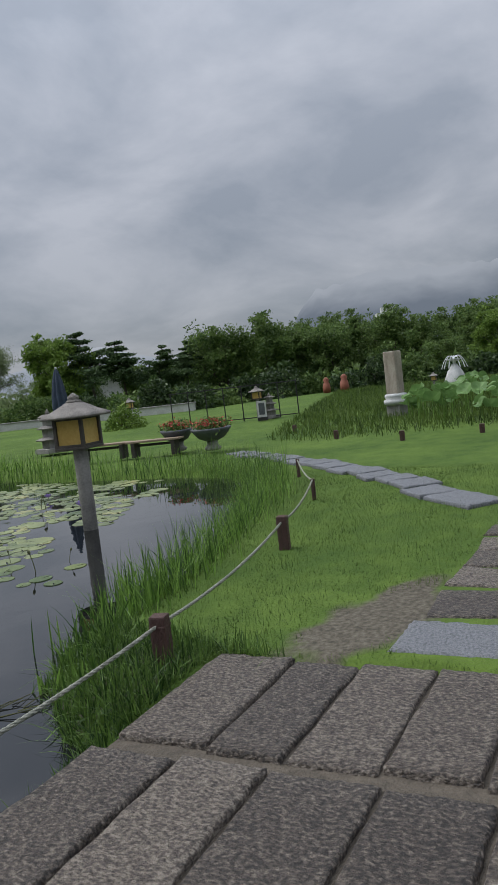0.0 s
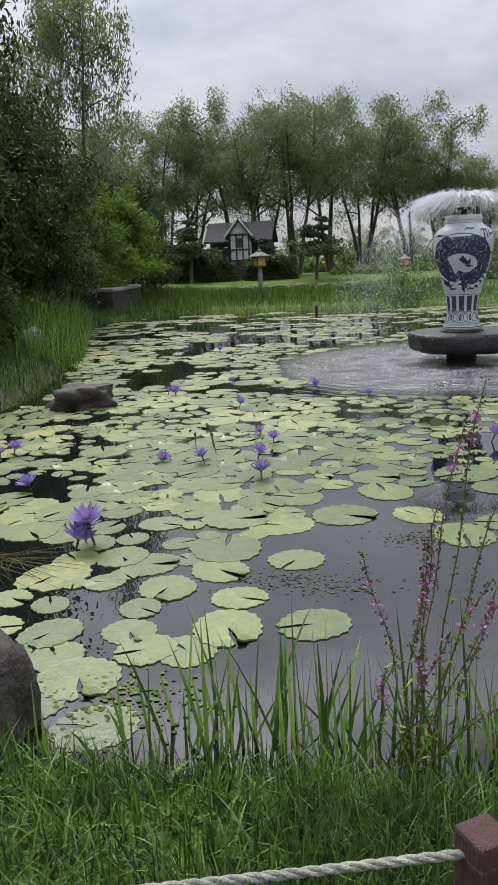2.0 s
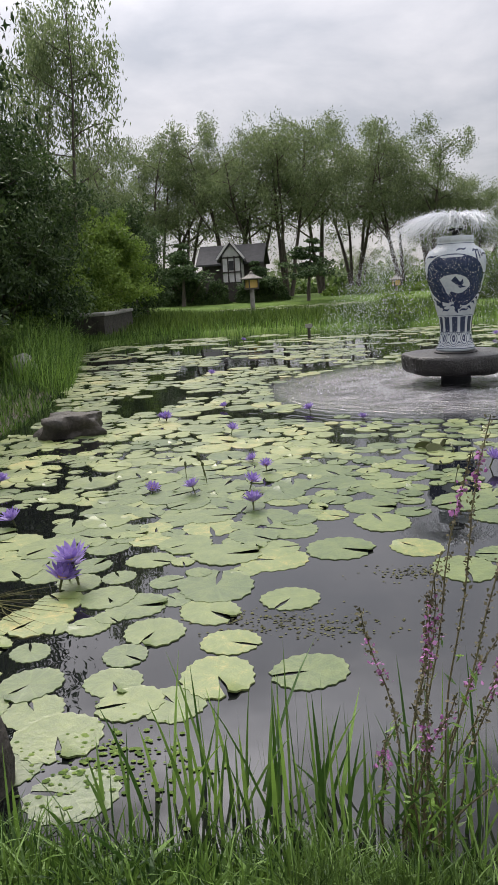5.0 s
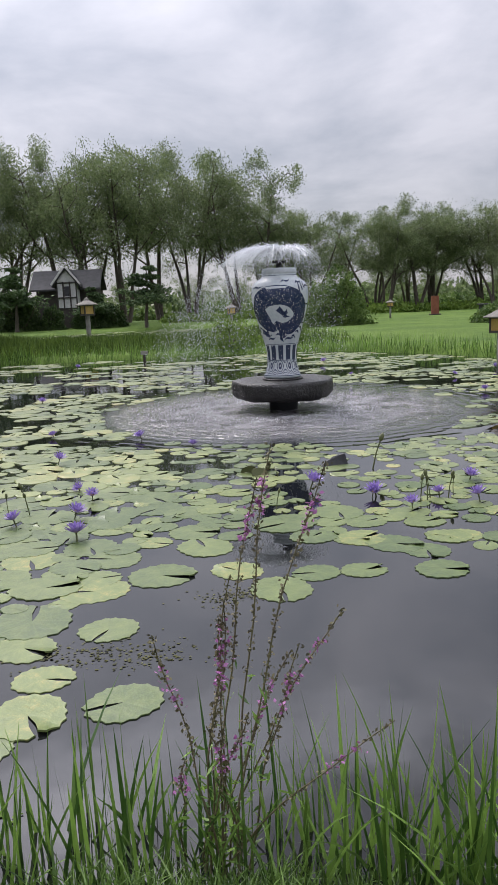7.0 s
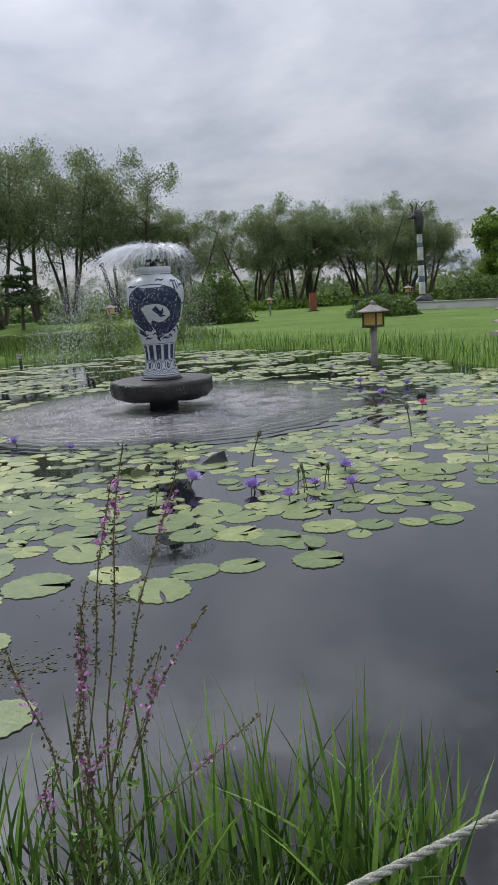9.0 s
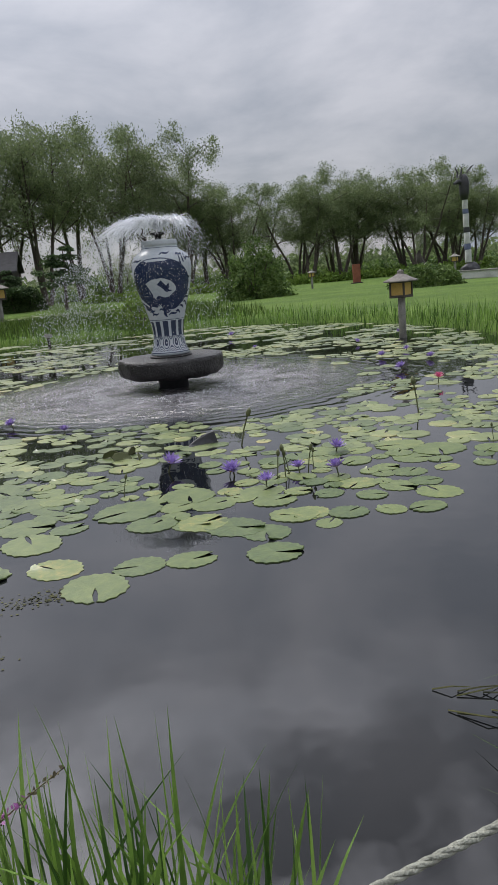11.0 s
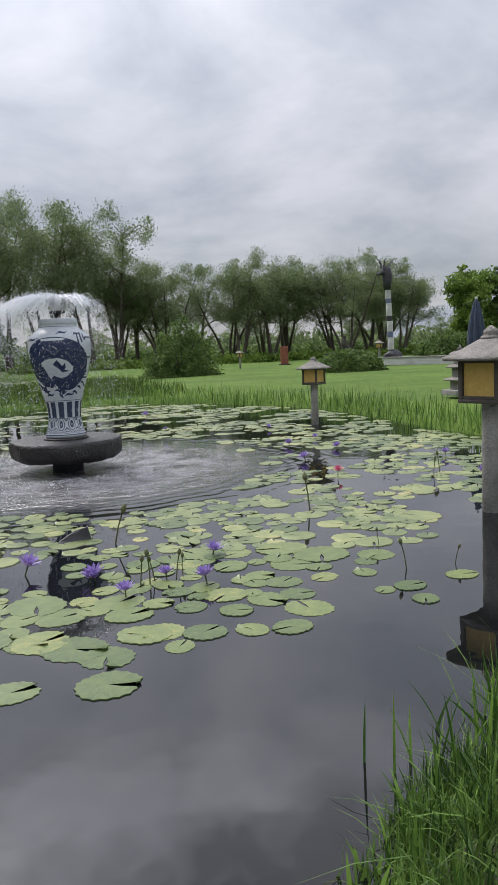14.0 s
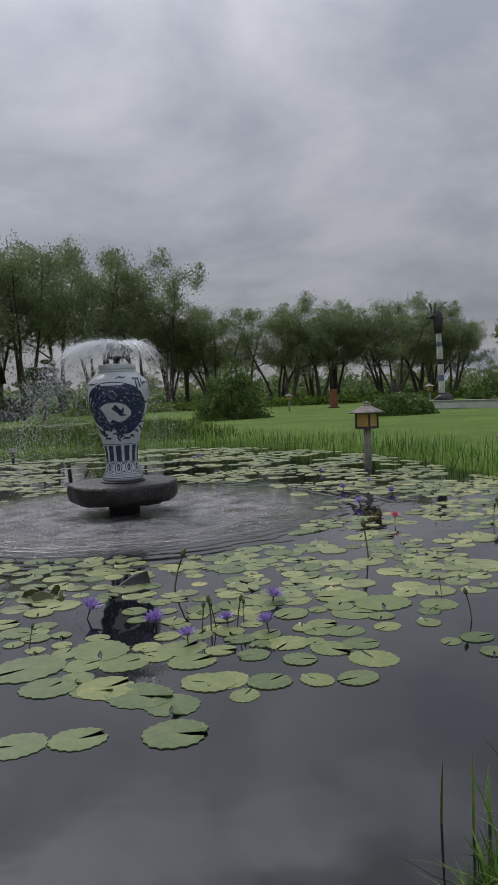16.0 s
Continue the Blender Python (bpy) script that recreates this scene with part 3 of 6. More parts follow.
def shore_dist(x, y, ring):
    """Signed distance to a shore: positive on land."""
    x, y = np.asarray(x, float), np.asarray(y, float)
    a, b = ring, np.roll(ring, -1, 0)
    best = np.full(x.shape, 1e9)
    inside = np.zeros(x.shape, bool)
    for (ax, ay), (bx, by) in zip(a, b):
        ex, ey = bx - ax, by - ay
        t = np.clip(((x - ax) * ex + (y - ay) * ey) / (ex * ex + ey * ey + 1e-12), 0, 1)
        best = np.minimum(best, (x - ax - t * ex) ** 2 + (y - ay - t * ey) ** 2)
        cross = (ay > y) != (by > y)
        with np.errstate(divide="ignore", invalid="ignore"):
            xi = ax + (y - ay) * ex / (ey if ey else 1e-12)
        inside ^= cross & (x < xi)
    d = np.sqrt(best)
    return np.where(inside, -d, d)


def land(x, y):
    d = np.minimum(shore_dist(x, y, RINGS[0]), shore_dist(x, y, RINGS[1]))
    k = np.clip(d / 0.45, 0, 1)
    bank = 0.185 * k * k * (3 - 2 * k)
    far = 0.13 * np.clip((d - 0.5) / 8, 0, 1)
    bed = -np.clip(-d * 0.9, 0, 0.7)
    x, y = np.asarray(x, float), np.asarray(y, float)
    slow = 0.02 * np.sin(x * 0.7) * np.cos(y * 0.6) * np.clip(d, 0, 1)
    u, v = (x - 2.37) * 0.966 + (y - 0.55) * 0.259, (x - 2.37) * 0.259 - (y - 0.55) * 0.966
    z = np.where(d > 0, -0.02 + bank + far + slow, bed - 0.02)
    return np.where((u > -2.2) & (u < 1.08) & (v > 0.0) & (v < 3.1), np.minimum(z, 0.02), z)


def grid_line(lo, hi, fine_lo, fine_hi, step, grow=1.16):
    mid = list(np.arange(fine_lo, fine_hi + 1e-6, step))
    a, s = fine_lo, step
    left = []
    while a > lo:
        s *= grow
        a -= s
        left.append(a)
    b, s = mid[-1], step
    right = []
    while b < hi:
        s *= grow
        b += s
        right.append(b)
    return np.array(left[::-1] + mid + right)


def build_ground():
    gx = grid_line(-2500, 2500, -7, 11.5, 0.16)
    gy = grid_line(-2500, 2500, -3, 28, 0.2)
    X, Y = np.meshgrid(gx, gy)
    Z = land(X, Y)
    V = np.stack([X.ravel(), Y.ravel(), Z.ravel()], 1)
    nx, ny = len(gx), len(gy)
    i = np.arange(nx - 1)[None, :] + nx * np.arange(ny - 1)[:, None]
    F = np.stack([i, i + 1, i + 1 + nx, i + nx], -1).reshape(-1, 4)
    g = part("ground", mesh("ground", V, F, True), GROUND)
    tagged(g, "green mown lawn with worn earth sloping down to the pond", "ground", kind="structure")
    for nm, ring, lab in (("pond_water", RINGS[0], "dark still pond water mirroring clouds, rippled round the fountain"), ("far_pond_water", RINGS[1], "small still pond with floating pads beyond the lawn")):
        c = ring.mean(0)
        bm = bmesh.new()
        bm.faces.new([bm.verts.new((*(c + (p - c) * 1.012 + (p - c) / np.linalg.norm(p - c) * 0.05), 0.0)) for p in ring])
        bmesh.ops.triangulate(bm, faces=bm.faces[:])
        w = part(nm, bm, WATER)
        tagged(w, lab, "pond", kind="structure")


build_ground()


def hill(name, label, dist, az0, az1, heights, mat, seed):
    """A far ridge between two bearings (degrees right of +y)."""
    n = 160
    V, F = [], []
    for i in range(n + 1):
        a = radians(az0 + (az1 - az0) * i / n)
        s = i / n * (len(heights) - 1)
        k = min(int(s), len(heights) - 2)
        u = s - k
        u = u * u * (3 - 2 * u)
        h = heights[k] * (1 - u) + heights[k + 1] * u
        h *= 1 + 0.10 * noise.noise((i * 0.11, seed, 0)) + 0.05 * noise.noise((i * 0.37, seed, 3))
        for j in range(5):
            r = dist + 120 * j
            V.append((r * math.sin(a), r * math.cos(a), -2 + (h + 2) * (j / 4) ** 0.8))
    for i in range(n):
        for j in range(4):
            q = i * 5 + j
            F.append((q, q + 5, q + 6, q + 1))
    ob = part(name, mesh(name, V, F, True), mat)
    return tagged(ob, label, "mountain", kind="structure")


# haze is part of these colours, and grows to cloud grey with height
HILL = far_material("painted_mist_mountain", (0.175, 0.205, 0.25), (0.40, 0.43, 0.48), 150, 260)
HILL_FAR = far_material("pale_painted_mist_mountain", (0.33, 0.37, 0.43), (0.46, 0.49, 0.54), 90, 170)
hill("mountain_backdrop", "blue-grey wooded mountain, its haze and cloud-lost top painted in", 2000, 46, 86, [0, 60, 250, 285, 275, 265, 260, 250, 240, 220, 200], HILL, 1)
hill("far_mountain_backdrop", "pale mountain slope far off, its mist painted in", 2700, 24, 56, [10, 120, 190, 110, 150, 60], HILL_FAR, 2)


# ---- trees ----
def wander(rng, start, direction, length, n, bend, up=0.0):
    p = np.array(start, float)
    d = np.array(direction, float)
    d /= np.linalg.norm(d)
    pts = [p.copy()]
    for _ in range(n):
        d = d + rng.normal(size=3) * bend + np.array([0, 0, up])
        d /= np.linalg.norm(d)
        p = p + d * length / n
        pts.append(p.copy())
    return pts


def make_tree(name, label, seed, height, stems, bare, spread, count, leaf, material, clump=0.9, droop=0.3, branches=9, trunk_r=0.2, clear=0.4, long=1.7, sides=6):
    """Trunk and limbs as tapered tubes, and a crown of leaves in uneven clumps round the limbs' ends."""
    rng = np.random.default_rng(seed)
    paths, tips = [], []
    for s in range(stems):
        a = rng.uniform(0, 6.28)
        tilt = 0.0 if stems == 1 else rng.uniform(0.12, 0.3)
        main = wander(rng, (0.1 * math.cos(a) * stems, 0.1 * math.sin(a) * stems, -0.1), (tilt * math.cos(a), tilt * math.sin(a), 1), height * rng.uniform(0.70, 0.86), 8, 0.07, 0.02)
        r0 = trunk_r / math.sqrt(stems) * rng.uniform(0.9, 1.2)
        paths.append([(*p, r0 * (1 - 0.88 * i / 8)) for i, p in enumerate(main)])
        tips.append((main[-1], 0.8))
        for b in range(branches):
            f = bare + (1 - bare) * (b + rng.uniform(0, 1)) / branches
            k = min(int(f * 8), 7)
            o = main[k] + (main[k + 1] - main[k]) * (f * 8 - k)
            a2 = a + b * 2.4 + rng.uniform(-0.5, 0.5)
            ln = spread * (1.15 - 0.7 * abs(f - 0.45)) * rng.uniform(0.65, 1.1)
            br = wander(rng, o, (math.cos(a2), math.sin(a2), rng.uniform(0.25, 0.9)), ln, 5, 0.14, 0.03)
            rb = r0 * 0.42 * (1.1 - f * 0.7)
            paths.append([(*p, rb * (1 - 0.85 * i / 5)) for i, p in enumerate(br)])
            tips += [(br[2], 0.8), (br[4], 1.0), (br[5], 1.0)]
            for _ in range(3):
                q = br[rng.integers(2, 5)]
                tw = wander(rng, q, rng.normal(size=3) + np.array([math.cos(a2), math.sin(a2), 0.2]), ln * 0.5, 3, 0.2)
                paths.append([(*p, rb * 0.4 * (1 - 0.8 * i / 3)) for i, p in enumerate(tw)])
                tips += [(tw[-1], 0.8), (tw[1], 0.55)]
    C = []
    tot = sum(w for _, w in tips)
    for tip, w in tips:
        # a bough carries one to three rounded clumps, thick at the rind and trailing below
        for _ in range(rng.integers(1, 4)):
            m = max(int(count * w / tot * rng.uniform(0.25, 0.75)), 4)
            R = clump * rng.uniform(0.55, 1.15)
            o = tip + rng.normal(size=3) * clump * np.array([0.42, 0.42, 0.32])
            d = rng.normal(size=(m, 3))
            d /= np.linalg.norm(d, axis=1, keepdims=True)
            g = d * (R * rng.uniform(0.03, 1, m) ** 0.6)[:, None] * np.array([1, 1, 0.72])
            g[:, 2] -= np.abs(rng.normal(size=m)) * R * droop * 0.6
            C.append(o + g)
    C = np.concatenate(C)
    C = C[(C[:, 2] > height * bare * clear * rng.uniform(0.4, 1.6, len(C))) & (C[:, 2] < height * 1.04)]
    t = thing(name, label, "tree")
    part("trunk", mesh("trunk", *tubes(paths, sides), smooth=True), BARK, t, "dark bare trunk and forking limbs")
    part("crown", mesh("crown", *leaves(rng, C, leaf, long=long, droop=droop)), material, t)
    return t


def make_conifer(name, label, seed, height, spread, count, leaf, material, layers=9, bare=0.3, flat=0.5):
    rng = np.random.default_rng(seed)
    main = wander(rng, (0, 0, -0.1), (0.05, 0, 1), height, 8, 0.06, 0.03)
    paths = [[(*p, 0.17 * (1 - 0.85 * i / 8)) for i, p in enumerate(main)]]
    C = []
    for L in range(layers):
        f = bare + (1 - bare) * L / (layers - 0.6)
        k = min(int(f * 8), 7)
        o = main[k] + (main[k + 1] - main[k]) * (f * 8 - k)
        reach = spread * (1.05 - 0.85 * (f - bare) / (1 - bare))
        for b in range(4):
            a = rng.uniform(0, 6.28)
            br = wander(rng, o, (math.cos(a), math.sin(a), rng.uniform(-0.05, 0.25)), reach * rng.uniform(0.6, 1.1), 4, 0.12)
            paths.append([(*p, 0.05 * (1 - 0.8 * i / 4)) for i, p in enumerate(br)])
            for q in br[1:]:
                m = count // (layers * 16)
                C.append(q + rng.normal(size=(m, 3)) * np.array([0.45, 0.45, 0.14]) * reach * 0.4)
    t = thing(name, label, "tree")
    part("trunk", mesh("trunk", *tubes(paths, 5), smooth=True), BARK, t)
    part("crown", mesh("crown", *leaves(rng, np.concatenate(C), leaf, flat=flat)), material, t)
    return t


def bush(name, label, seed, rx, ry, rz, count, leaf, material, at, stems=6, group="", gap=0.35):
    """A shrub: stems that fan out from the foot, and leaves thick on an uneven outline."""
    rng = np.random.default_rng(seed)
    d = rng.normal(size=(count, 3))
    d /= np.linalg.norm(d, axis=1, keepdims=True)
    d[:, 2] = np.abs(d[:, 2]) * 1.1 - 0.12
    k = np.array([1 + gap * noise.noise(Vector(p * 2.3) + Vector((seed, 0, 0))) + 0.5 * gap * noise.noise(Vector(p * 6.0) + Vector((seed, 0, 0))) for p in d])
    r = rng.uniform(0.25, 1, count) ** 0.35
    C = d * (k * r)[:, None] * np.array([rx, ry, rz])
    C[:, 2] = np.maximum(C[:, 2], 0.03)
    paths = []
    for s in range(stems):
        a = rng.uniform(0, 6.28)
        w = wander(rng, (0, 0, -0.05), (0.6 * math.cos(a), 0.6 * math.sin(a), 1), rz * 0.9, 4, 0.1)
        paths.append([(*p, 0.03 * max(rz, 0.4) * (1 - 0.8 * i / 4)) for i, p in enumerate(w)])
    t = thing(name, label, "shrub", at, group)
    part("stems", mesh("stems", *tubes(paths, 4)), BARK, t)
    part("foliage", mesh("foliage", *leaves(rng, C, leaf)), material, t)
    return t


def put(x, y, turn=0.0, size=1.0, dz=0.0, tall=1.0):
    z = float(land(np.array([x]), np.array([y]))[0]) + dz
    return Matrix.LocRotScale((x, y, z), Euler((0, 0, radians(turn))), Vector((size, size, size * tall)))


def plant(kinds, spots, group, out=1.0, shrink=1.0):
    for i, (k, x, y, s, tall) in enumerate(spots):
        x, y, s = x * out, y * out, s * shrink
        src = kinds[k]
        m = put(x, y, (i * 77) % 360, s, tall=tall)
        if not src.get("used"):
            src["used"] = 1
            src.matrix_basis = m
            tagged(src, group=group)
        else:
            keep = src.scale.copy()
            src.scale = (1, 1, 1)
            c = copy_thing(src, m)
            src.scale = keep
            tagged(c, group=group)


willow = [make_tree("willow_tree", "tall airy willow with feathery grey-green foliage at the field's edge", 11, 15, 4, 0.34, 3.3, 24000, 0.085, WILLOW, 0.92, 0.55, 7, 0.34, 0.7, 2.4),
          make_tree("willow_tree", "tall airy willow with feathery grey-green foliage at the field's edge", 12, 15, 3, 0.36, 3.5, 24000, 0.085, WILLOW, 0.97, 0.55, 8, 0.34, 0.7, 2.4),
          make_tree("willow_tree", "tall dark-trunked willow with a rounded green crown", 13, 14, 2, 0.38, 3.9, 24000, 0.085, WILLOW, 1.0, 0.5, 10, 0.36, 0.8, 2.4)]
row = []
rr = random.Random(5)
# the taller stand beyond the house, then the lower stand that closes the field
for i in range(12):
    x = -24 + i * 3.4
    row.append((i % 3, x + rr.uniform(-1, 1), 77 + rr.uniform(-2, 5), 1.12 + rr.uniform(-0.06, 0.06) - (0.1 if i < 3 else 0) - (0.12 if i > 10 else 0), 1.13 + rr.uniform(-0.06, 0.06)))
for i in range(18):
    x = 14.0 + i * 1.75
    row.append(((i + 1) % 3, x + rr.uniform(-1, 1), 76 - i * 0.22 + rr.uniform(-5, 5), 0.80 + rr.uniform(-0.06, 0.06), 1.0 - 0.008 * i))
for i in range(14):
    row.append((i % 3, -34 + i * 8.2 + rr.uniform(-2, 2), 100 + rr.uniform(-4, 8), 0.5 + rr.uniform(-0.06, 0.08), 0.8))
plant(willow, row, "row of willows")

broad = [make_tree("broadleaf_tree", "dense rounded dark-green broadleaf tree", 21, 9, 1, 0.18, 3.6, 11000, 0.24, BROAD, 1.1, 0.25, 13, 0.26),
         make_tree("broadleaf_tree", "dense spreading green broadleaf tree", 22, 9, 2, 0.15, 3.4, 11000, 0.24, BROAD, 1.15, 0.25, 11, 0.26)]
fresh = [make_tree("fresh_green_tree", "light green leafy tree with layered boughs", 23, 8, 1, 0.15, 3.0, 14000, 0.22, BRIGHT, 0.8, 0.3, 13, 0.2)]
plant(broad, [(0, 62, 60, 1.2, 1.0), (1, 69, 55, 1.2, .95), (0, 73, 49, 1.0, .9), (1, 43, 32, 1.15, 1.0), (0, 47, 30, 1.1, 1.05), (1, 50, 27, 1.0, 1.0),
              (0, 46, 24, 0.95, .95), (1, 50, 21, 1.1, 1.05), (0, 54, 18, 1.0, 1.0), (1, 44, 36, 0.85, .9), (0, 60, 36, 1.0, 1.0), (1, 57, 41, 1.0, .9),
              (0, 55, 14, 1.0, .9), (1, 58, 9, 1.0, .9), (0, 66, 66, 1.1, .9), (1, 42, 20, .7, .8), (0, 60, 26, 1.2, 1.0), (1, 58, 48, 0.9, 0.75), (1, 54, 57, 1.1, 0.9), (0, 64, 52, 1.1, 0.95), (1, 66, 42, 1.2, 1.0), (0, 64, 31, 1.2, 1.0), (1, 62, 20, 1.1, 1.0), (0, 49, 34, 1.05, 1.1), (1, 52, 31, 1.1, 1.1), (0, 55, 72, 1.0, 0.85), (1, 51, 74, 0.9, 0.8)], "trees behind the garden", 1.3, 0.62)
plant(fresh, [(0, 37, 14.5, 0.85, 1.0), (0, 41, 13, 0.8, 1.0), (0, 40, 7.5, 0.75, 0.8), (0, 50, 63, 1.2, 0.9), (0, 56, 66, 1.15, .95)], "fresh green trees", 1.3, 0.62)
pine = [make_conifer("pine_tree", "dark pine with flat layered needle pads", 31, 8, 2.8, 9000, 0.22, NEEDLE, 7, 0.42)]
plant(pine, [(0, 52, 52, 1.05, 1.0), (0, 55, 48, 1.0, 1.0), (0, 50, 45, 0.9, .9), (0, 47, 40, 0.85, .95), (0, 46, 35.5, 0.85, 0.85), (0, 42.5, 38, 0.7, .8)], "garden pines", 1.3, 0.62)
plant(fresh, [(0, 39.6, 56.0, 0.92, 1.0), (0, 42.0, 59.0, 0.6, 0.9)], "fresh green trees")
plant(broad, [(1, 51.0, 46.0, 0.78, 1.0), (0, 53.6, 43.2, 0.76, 1.0), (1, 57.0, 39.0, 0.68, 1.0), (0, 60.0, 33.5, 0.72, 0.95), (1, 43.5, 57, 0.5, 0.8), (0, 47.5, 53.5, 0.5, 0.8)], "trees behind the garden")
plant(pine, [(0, 42.3, 53.8, 0.93, 1.0), (0, 44.6, 52.2, 0.78, 1.0), (0, 46.9, 50.2, 0.68, 1.0), (0, 48.6, 48.4, 0.7, 1.0)], "garden pines")
spruce = [make_conifer("larch_tree", "light green conifer with tiered boughs", 32, 9, 2.6, 9000, 0.2, BRIGHT, 11, 0.12)]
plant(spruce, [(0, 39.5, 16.3, 0.85, 1.0)], "garden conifers", 1.3, 0.62)

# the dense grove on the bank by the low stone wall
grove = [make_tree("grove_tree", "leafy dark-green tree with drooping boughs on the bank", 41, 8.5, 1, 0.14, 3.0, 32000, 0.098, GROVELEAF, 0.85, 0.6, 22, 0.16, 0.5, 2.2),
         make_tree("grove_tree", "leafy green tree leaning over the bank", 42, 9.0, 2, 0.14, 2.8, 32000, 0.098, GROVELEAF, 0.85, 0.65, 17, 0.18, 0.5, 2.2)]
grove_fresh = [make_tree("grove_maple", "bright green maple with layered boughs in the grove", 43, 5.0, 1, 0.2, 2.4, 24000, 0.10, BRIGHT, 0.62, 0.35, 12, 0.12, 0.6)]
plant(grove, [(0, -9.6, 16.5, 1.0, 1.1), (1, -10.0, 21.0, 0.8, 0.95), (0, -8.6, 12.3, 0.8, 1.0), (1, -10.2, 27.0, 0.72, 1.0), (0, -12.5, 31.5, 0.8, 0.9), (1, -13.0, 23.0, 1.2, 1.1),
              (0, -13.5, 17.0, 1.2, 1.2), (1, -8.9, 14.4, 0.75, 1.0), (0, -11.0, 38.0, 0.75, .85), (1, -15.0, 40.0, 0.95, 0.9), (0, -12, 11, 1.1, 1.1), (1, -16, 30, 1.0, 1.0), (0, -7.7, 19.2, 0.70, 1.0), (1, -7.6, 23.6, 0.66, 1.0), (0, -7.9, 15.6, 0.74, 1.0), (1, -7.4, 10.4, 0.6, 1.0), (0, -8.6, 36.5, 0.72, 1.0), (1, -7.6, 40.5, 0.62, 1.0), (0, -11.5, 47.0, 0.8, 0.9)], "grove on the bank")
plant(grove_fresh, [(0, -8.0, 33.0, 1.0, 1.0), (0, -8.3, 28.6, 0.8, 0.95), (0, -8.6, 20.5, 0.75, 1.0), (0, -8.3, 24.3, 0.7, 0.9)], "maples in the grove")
tall_willow = [make_tree("grove_willow", "tall thin willow with fine trailing twigs", 44, 12.5, 2, 0.42, 2.4, 15000, 0.07, WILLOW, 0.6, 1.6, 9, 0.16, 0.8, 2.6)]
plant(tall_willow, [(0, -8.9, 29.0, 1.0, 1.3)], "grove on the bank")
small_pine = [make_conifer("garden_pine", "small dark flat-topped pine beside the house", 45, 4.8, 2.3, 6000, 0.16, NEEDLE, 5, 0.45)]
plant(small_pine, [(0, 1.0, 60, 1.0, 1.0), (0, -8.9, 61, 1.05, 1.0), (0, -13, 55, 1.2, 1.0), (0, -3.0, 62.5, 0.7, 1.0)], "pines by the house")


# ---- stone slabs, stepping stones ----
def slab(w, l, t, seed, bevel=0.015):
    """A worn slab: its top is cut into a coarse grid and lightly hollowed, its rim rounded."""
    rng = random.Random(seed)
    bm = bmesh.new()
    nx, ny = 12, 14
    off = Vector((seed * 3.1, seed * 1.7, 0))
    top = [[None] * (ny + 1) for _ in range(nx + 1)]
    for i in range(nx + 1):
        for j in range(ny + 1):
            edge = i in (0, nx) or j in (0, ny)
            fi, fj = [min(max((q - 1) / (m - 2), 0), 1) * (1 - 2 * e) + e if 0 < q < m else float(q == m) for q, m, e in ((i, nx, 0.012 / l), (j, ny, 0.012 / w))]
            x = (fi - 0.5) * l + (rng.uniform(-0.009, 0.004) * (1 if i else -1) if edge else 0)
            y = (fj - 0.5) * w + (rng.uniform(-0.006, 0.006) if edge else 0)
            top[i][j] = bm.verts.new((x, y, t + 0.009 * noise.noise(Vector((x * 5, y * 5, 0)) + off) + rng.uniform(-0.005, 0.005) - (bevel * rng.uniform(0.5, 1.1) if edge else 0)))
    for i in range(nx):
        for j in range(ny):
            bm.faces.new((top[i][j], top[i + 1][j], top[i + 1][j + 1], top[i][j + 1]))
    rim = [top[i][0] for i in range(nx + 1)] + [top[nx][j] for j in range(1, ny + 1)] + [top[i][ny] for i in range(nx - 1, -1, -1)] + [top[0][j] for j in range(ny - 1, 0, -1)]
    low = [bm.verts.new((v.co.x * 1.006, v.co.y * 1.006, 0)) for v in rim]
    for i in range(len(rim)):
        k = (i + 1) % len(rim)
        bm.faces.new((rim[i], low[i], low[k], rim[k]))
    bm.faces.new(low[::-1])
    return from_bm("slab", bm, True)


PAVE_O, PAVE_TURN = Vector((2.37, 0.55, 0)), 15.0
pu, pv = Vector((math.cos(radians(15)), math.sin(radians(15)), 0)), Vector((math.sin(radians(15)), -math.cos(radians(15)), 0))
pavement = tagged(thing("pavement", "large worn granite slabs with earth joints at the water's edge", "pavement"), kind="structure")
FAR_JOINTS, NEAR_JOINTS = [0.0, 0.50, 0.89, 1.31, 1.72, 2.15, 2.6, 3.05], [-0.05, 0.43, 0.87, 1.36, 1.80, 2.25, 2.7, 3.15]
n_slab = 0
for joints, u0, u1 in ((FAR_JOINTS, 0.05, 1.12), (NEAR_JOINTS, -1.13, -0.02), (NEAR_JOINTS, -2.25, -1.16)):
    for a, b in zip(joints, joints[1:]):
        n_slab += 1
        if u0 < -1.15 and a < 1.3:
            continue
        jitter = 0.03 * math.sin(n_slab * 2.1)
        c = PAVE_O + pu * ((u0 + u1) / 2 + jitter * 0.5) + pv * ((a + b) / 2)
        part("slab", slab(b - a - 0.022, u1 - u0 - 0.015 - abs(jitter), 0.14, n_slab), GRANITE, pavement, at=pose(c.x, c.y, 0.066 + 0.006 * math.sin(n_slab * 1.7), 0.4 * math.sin(n_slab), 0.4 * math.cos(n_slab * 3), PAVE_TURN))
EARTH = surface("earth_joints", (0.05, 0.042, 0.032), (0.12, 0.10, 0.075), 14, 0.95, bump=0.6)
for u0, u1, v0, v1 in ((-1.12, 1.10, 0.0, 3.1), (-2.22, -1.13, 1.40, 3.1)):
    part("bed", box(u1 - u0, v1 - v0, 0.155, 0.01), EARTH, pavement, "brown earth between slabs", at=pose(*(PAVE_O + pu * (u0 + u1) / 2 + pv * (v0 + v1) / 2 + Vector((0, 0, 0.02))), 0, 0, PAVE_TURN))
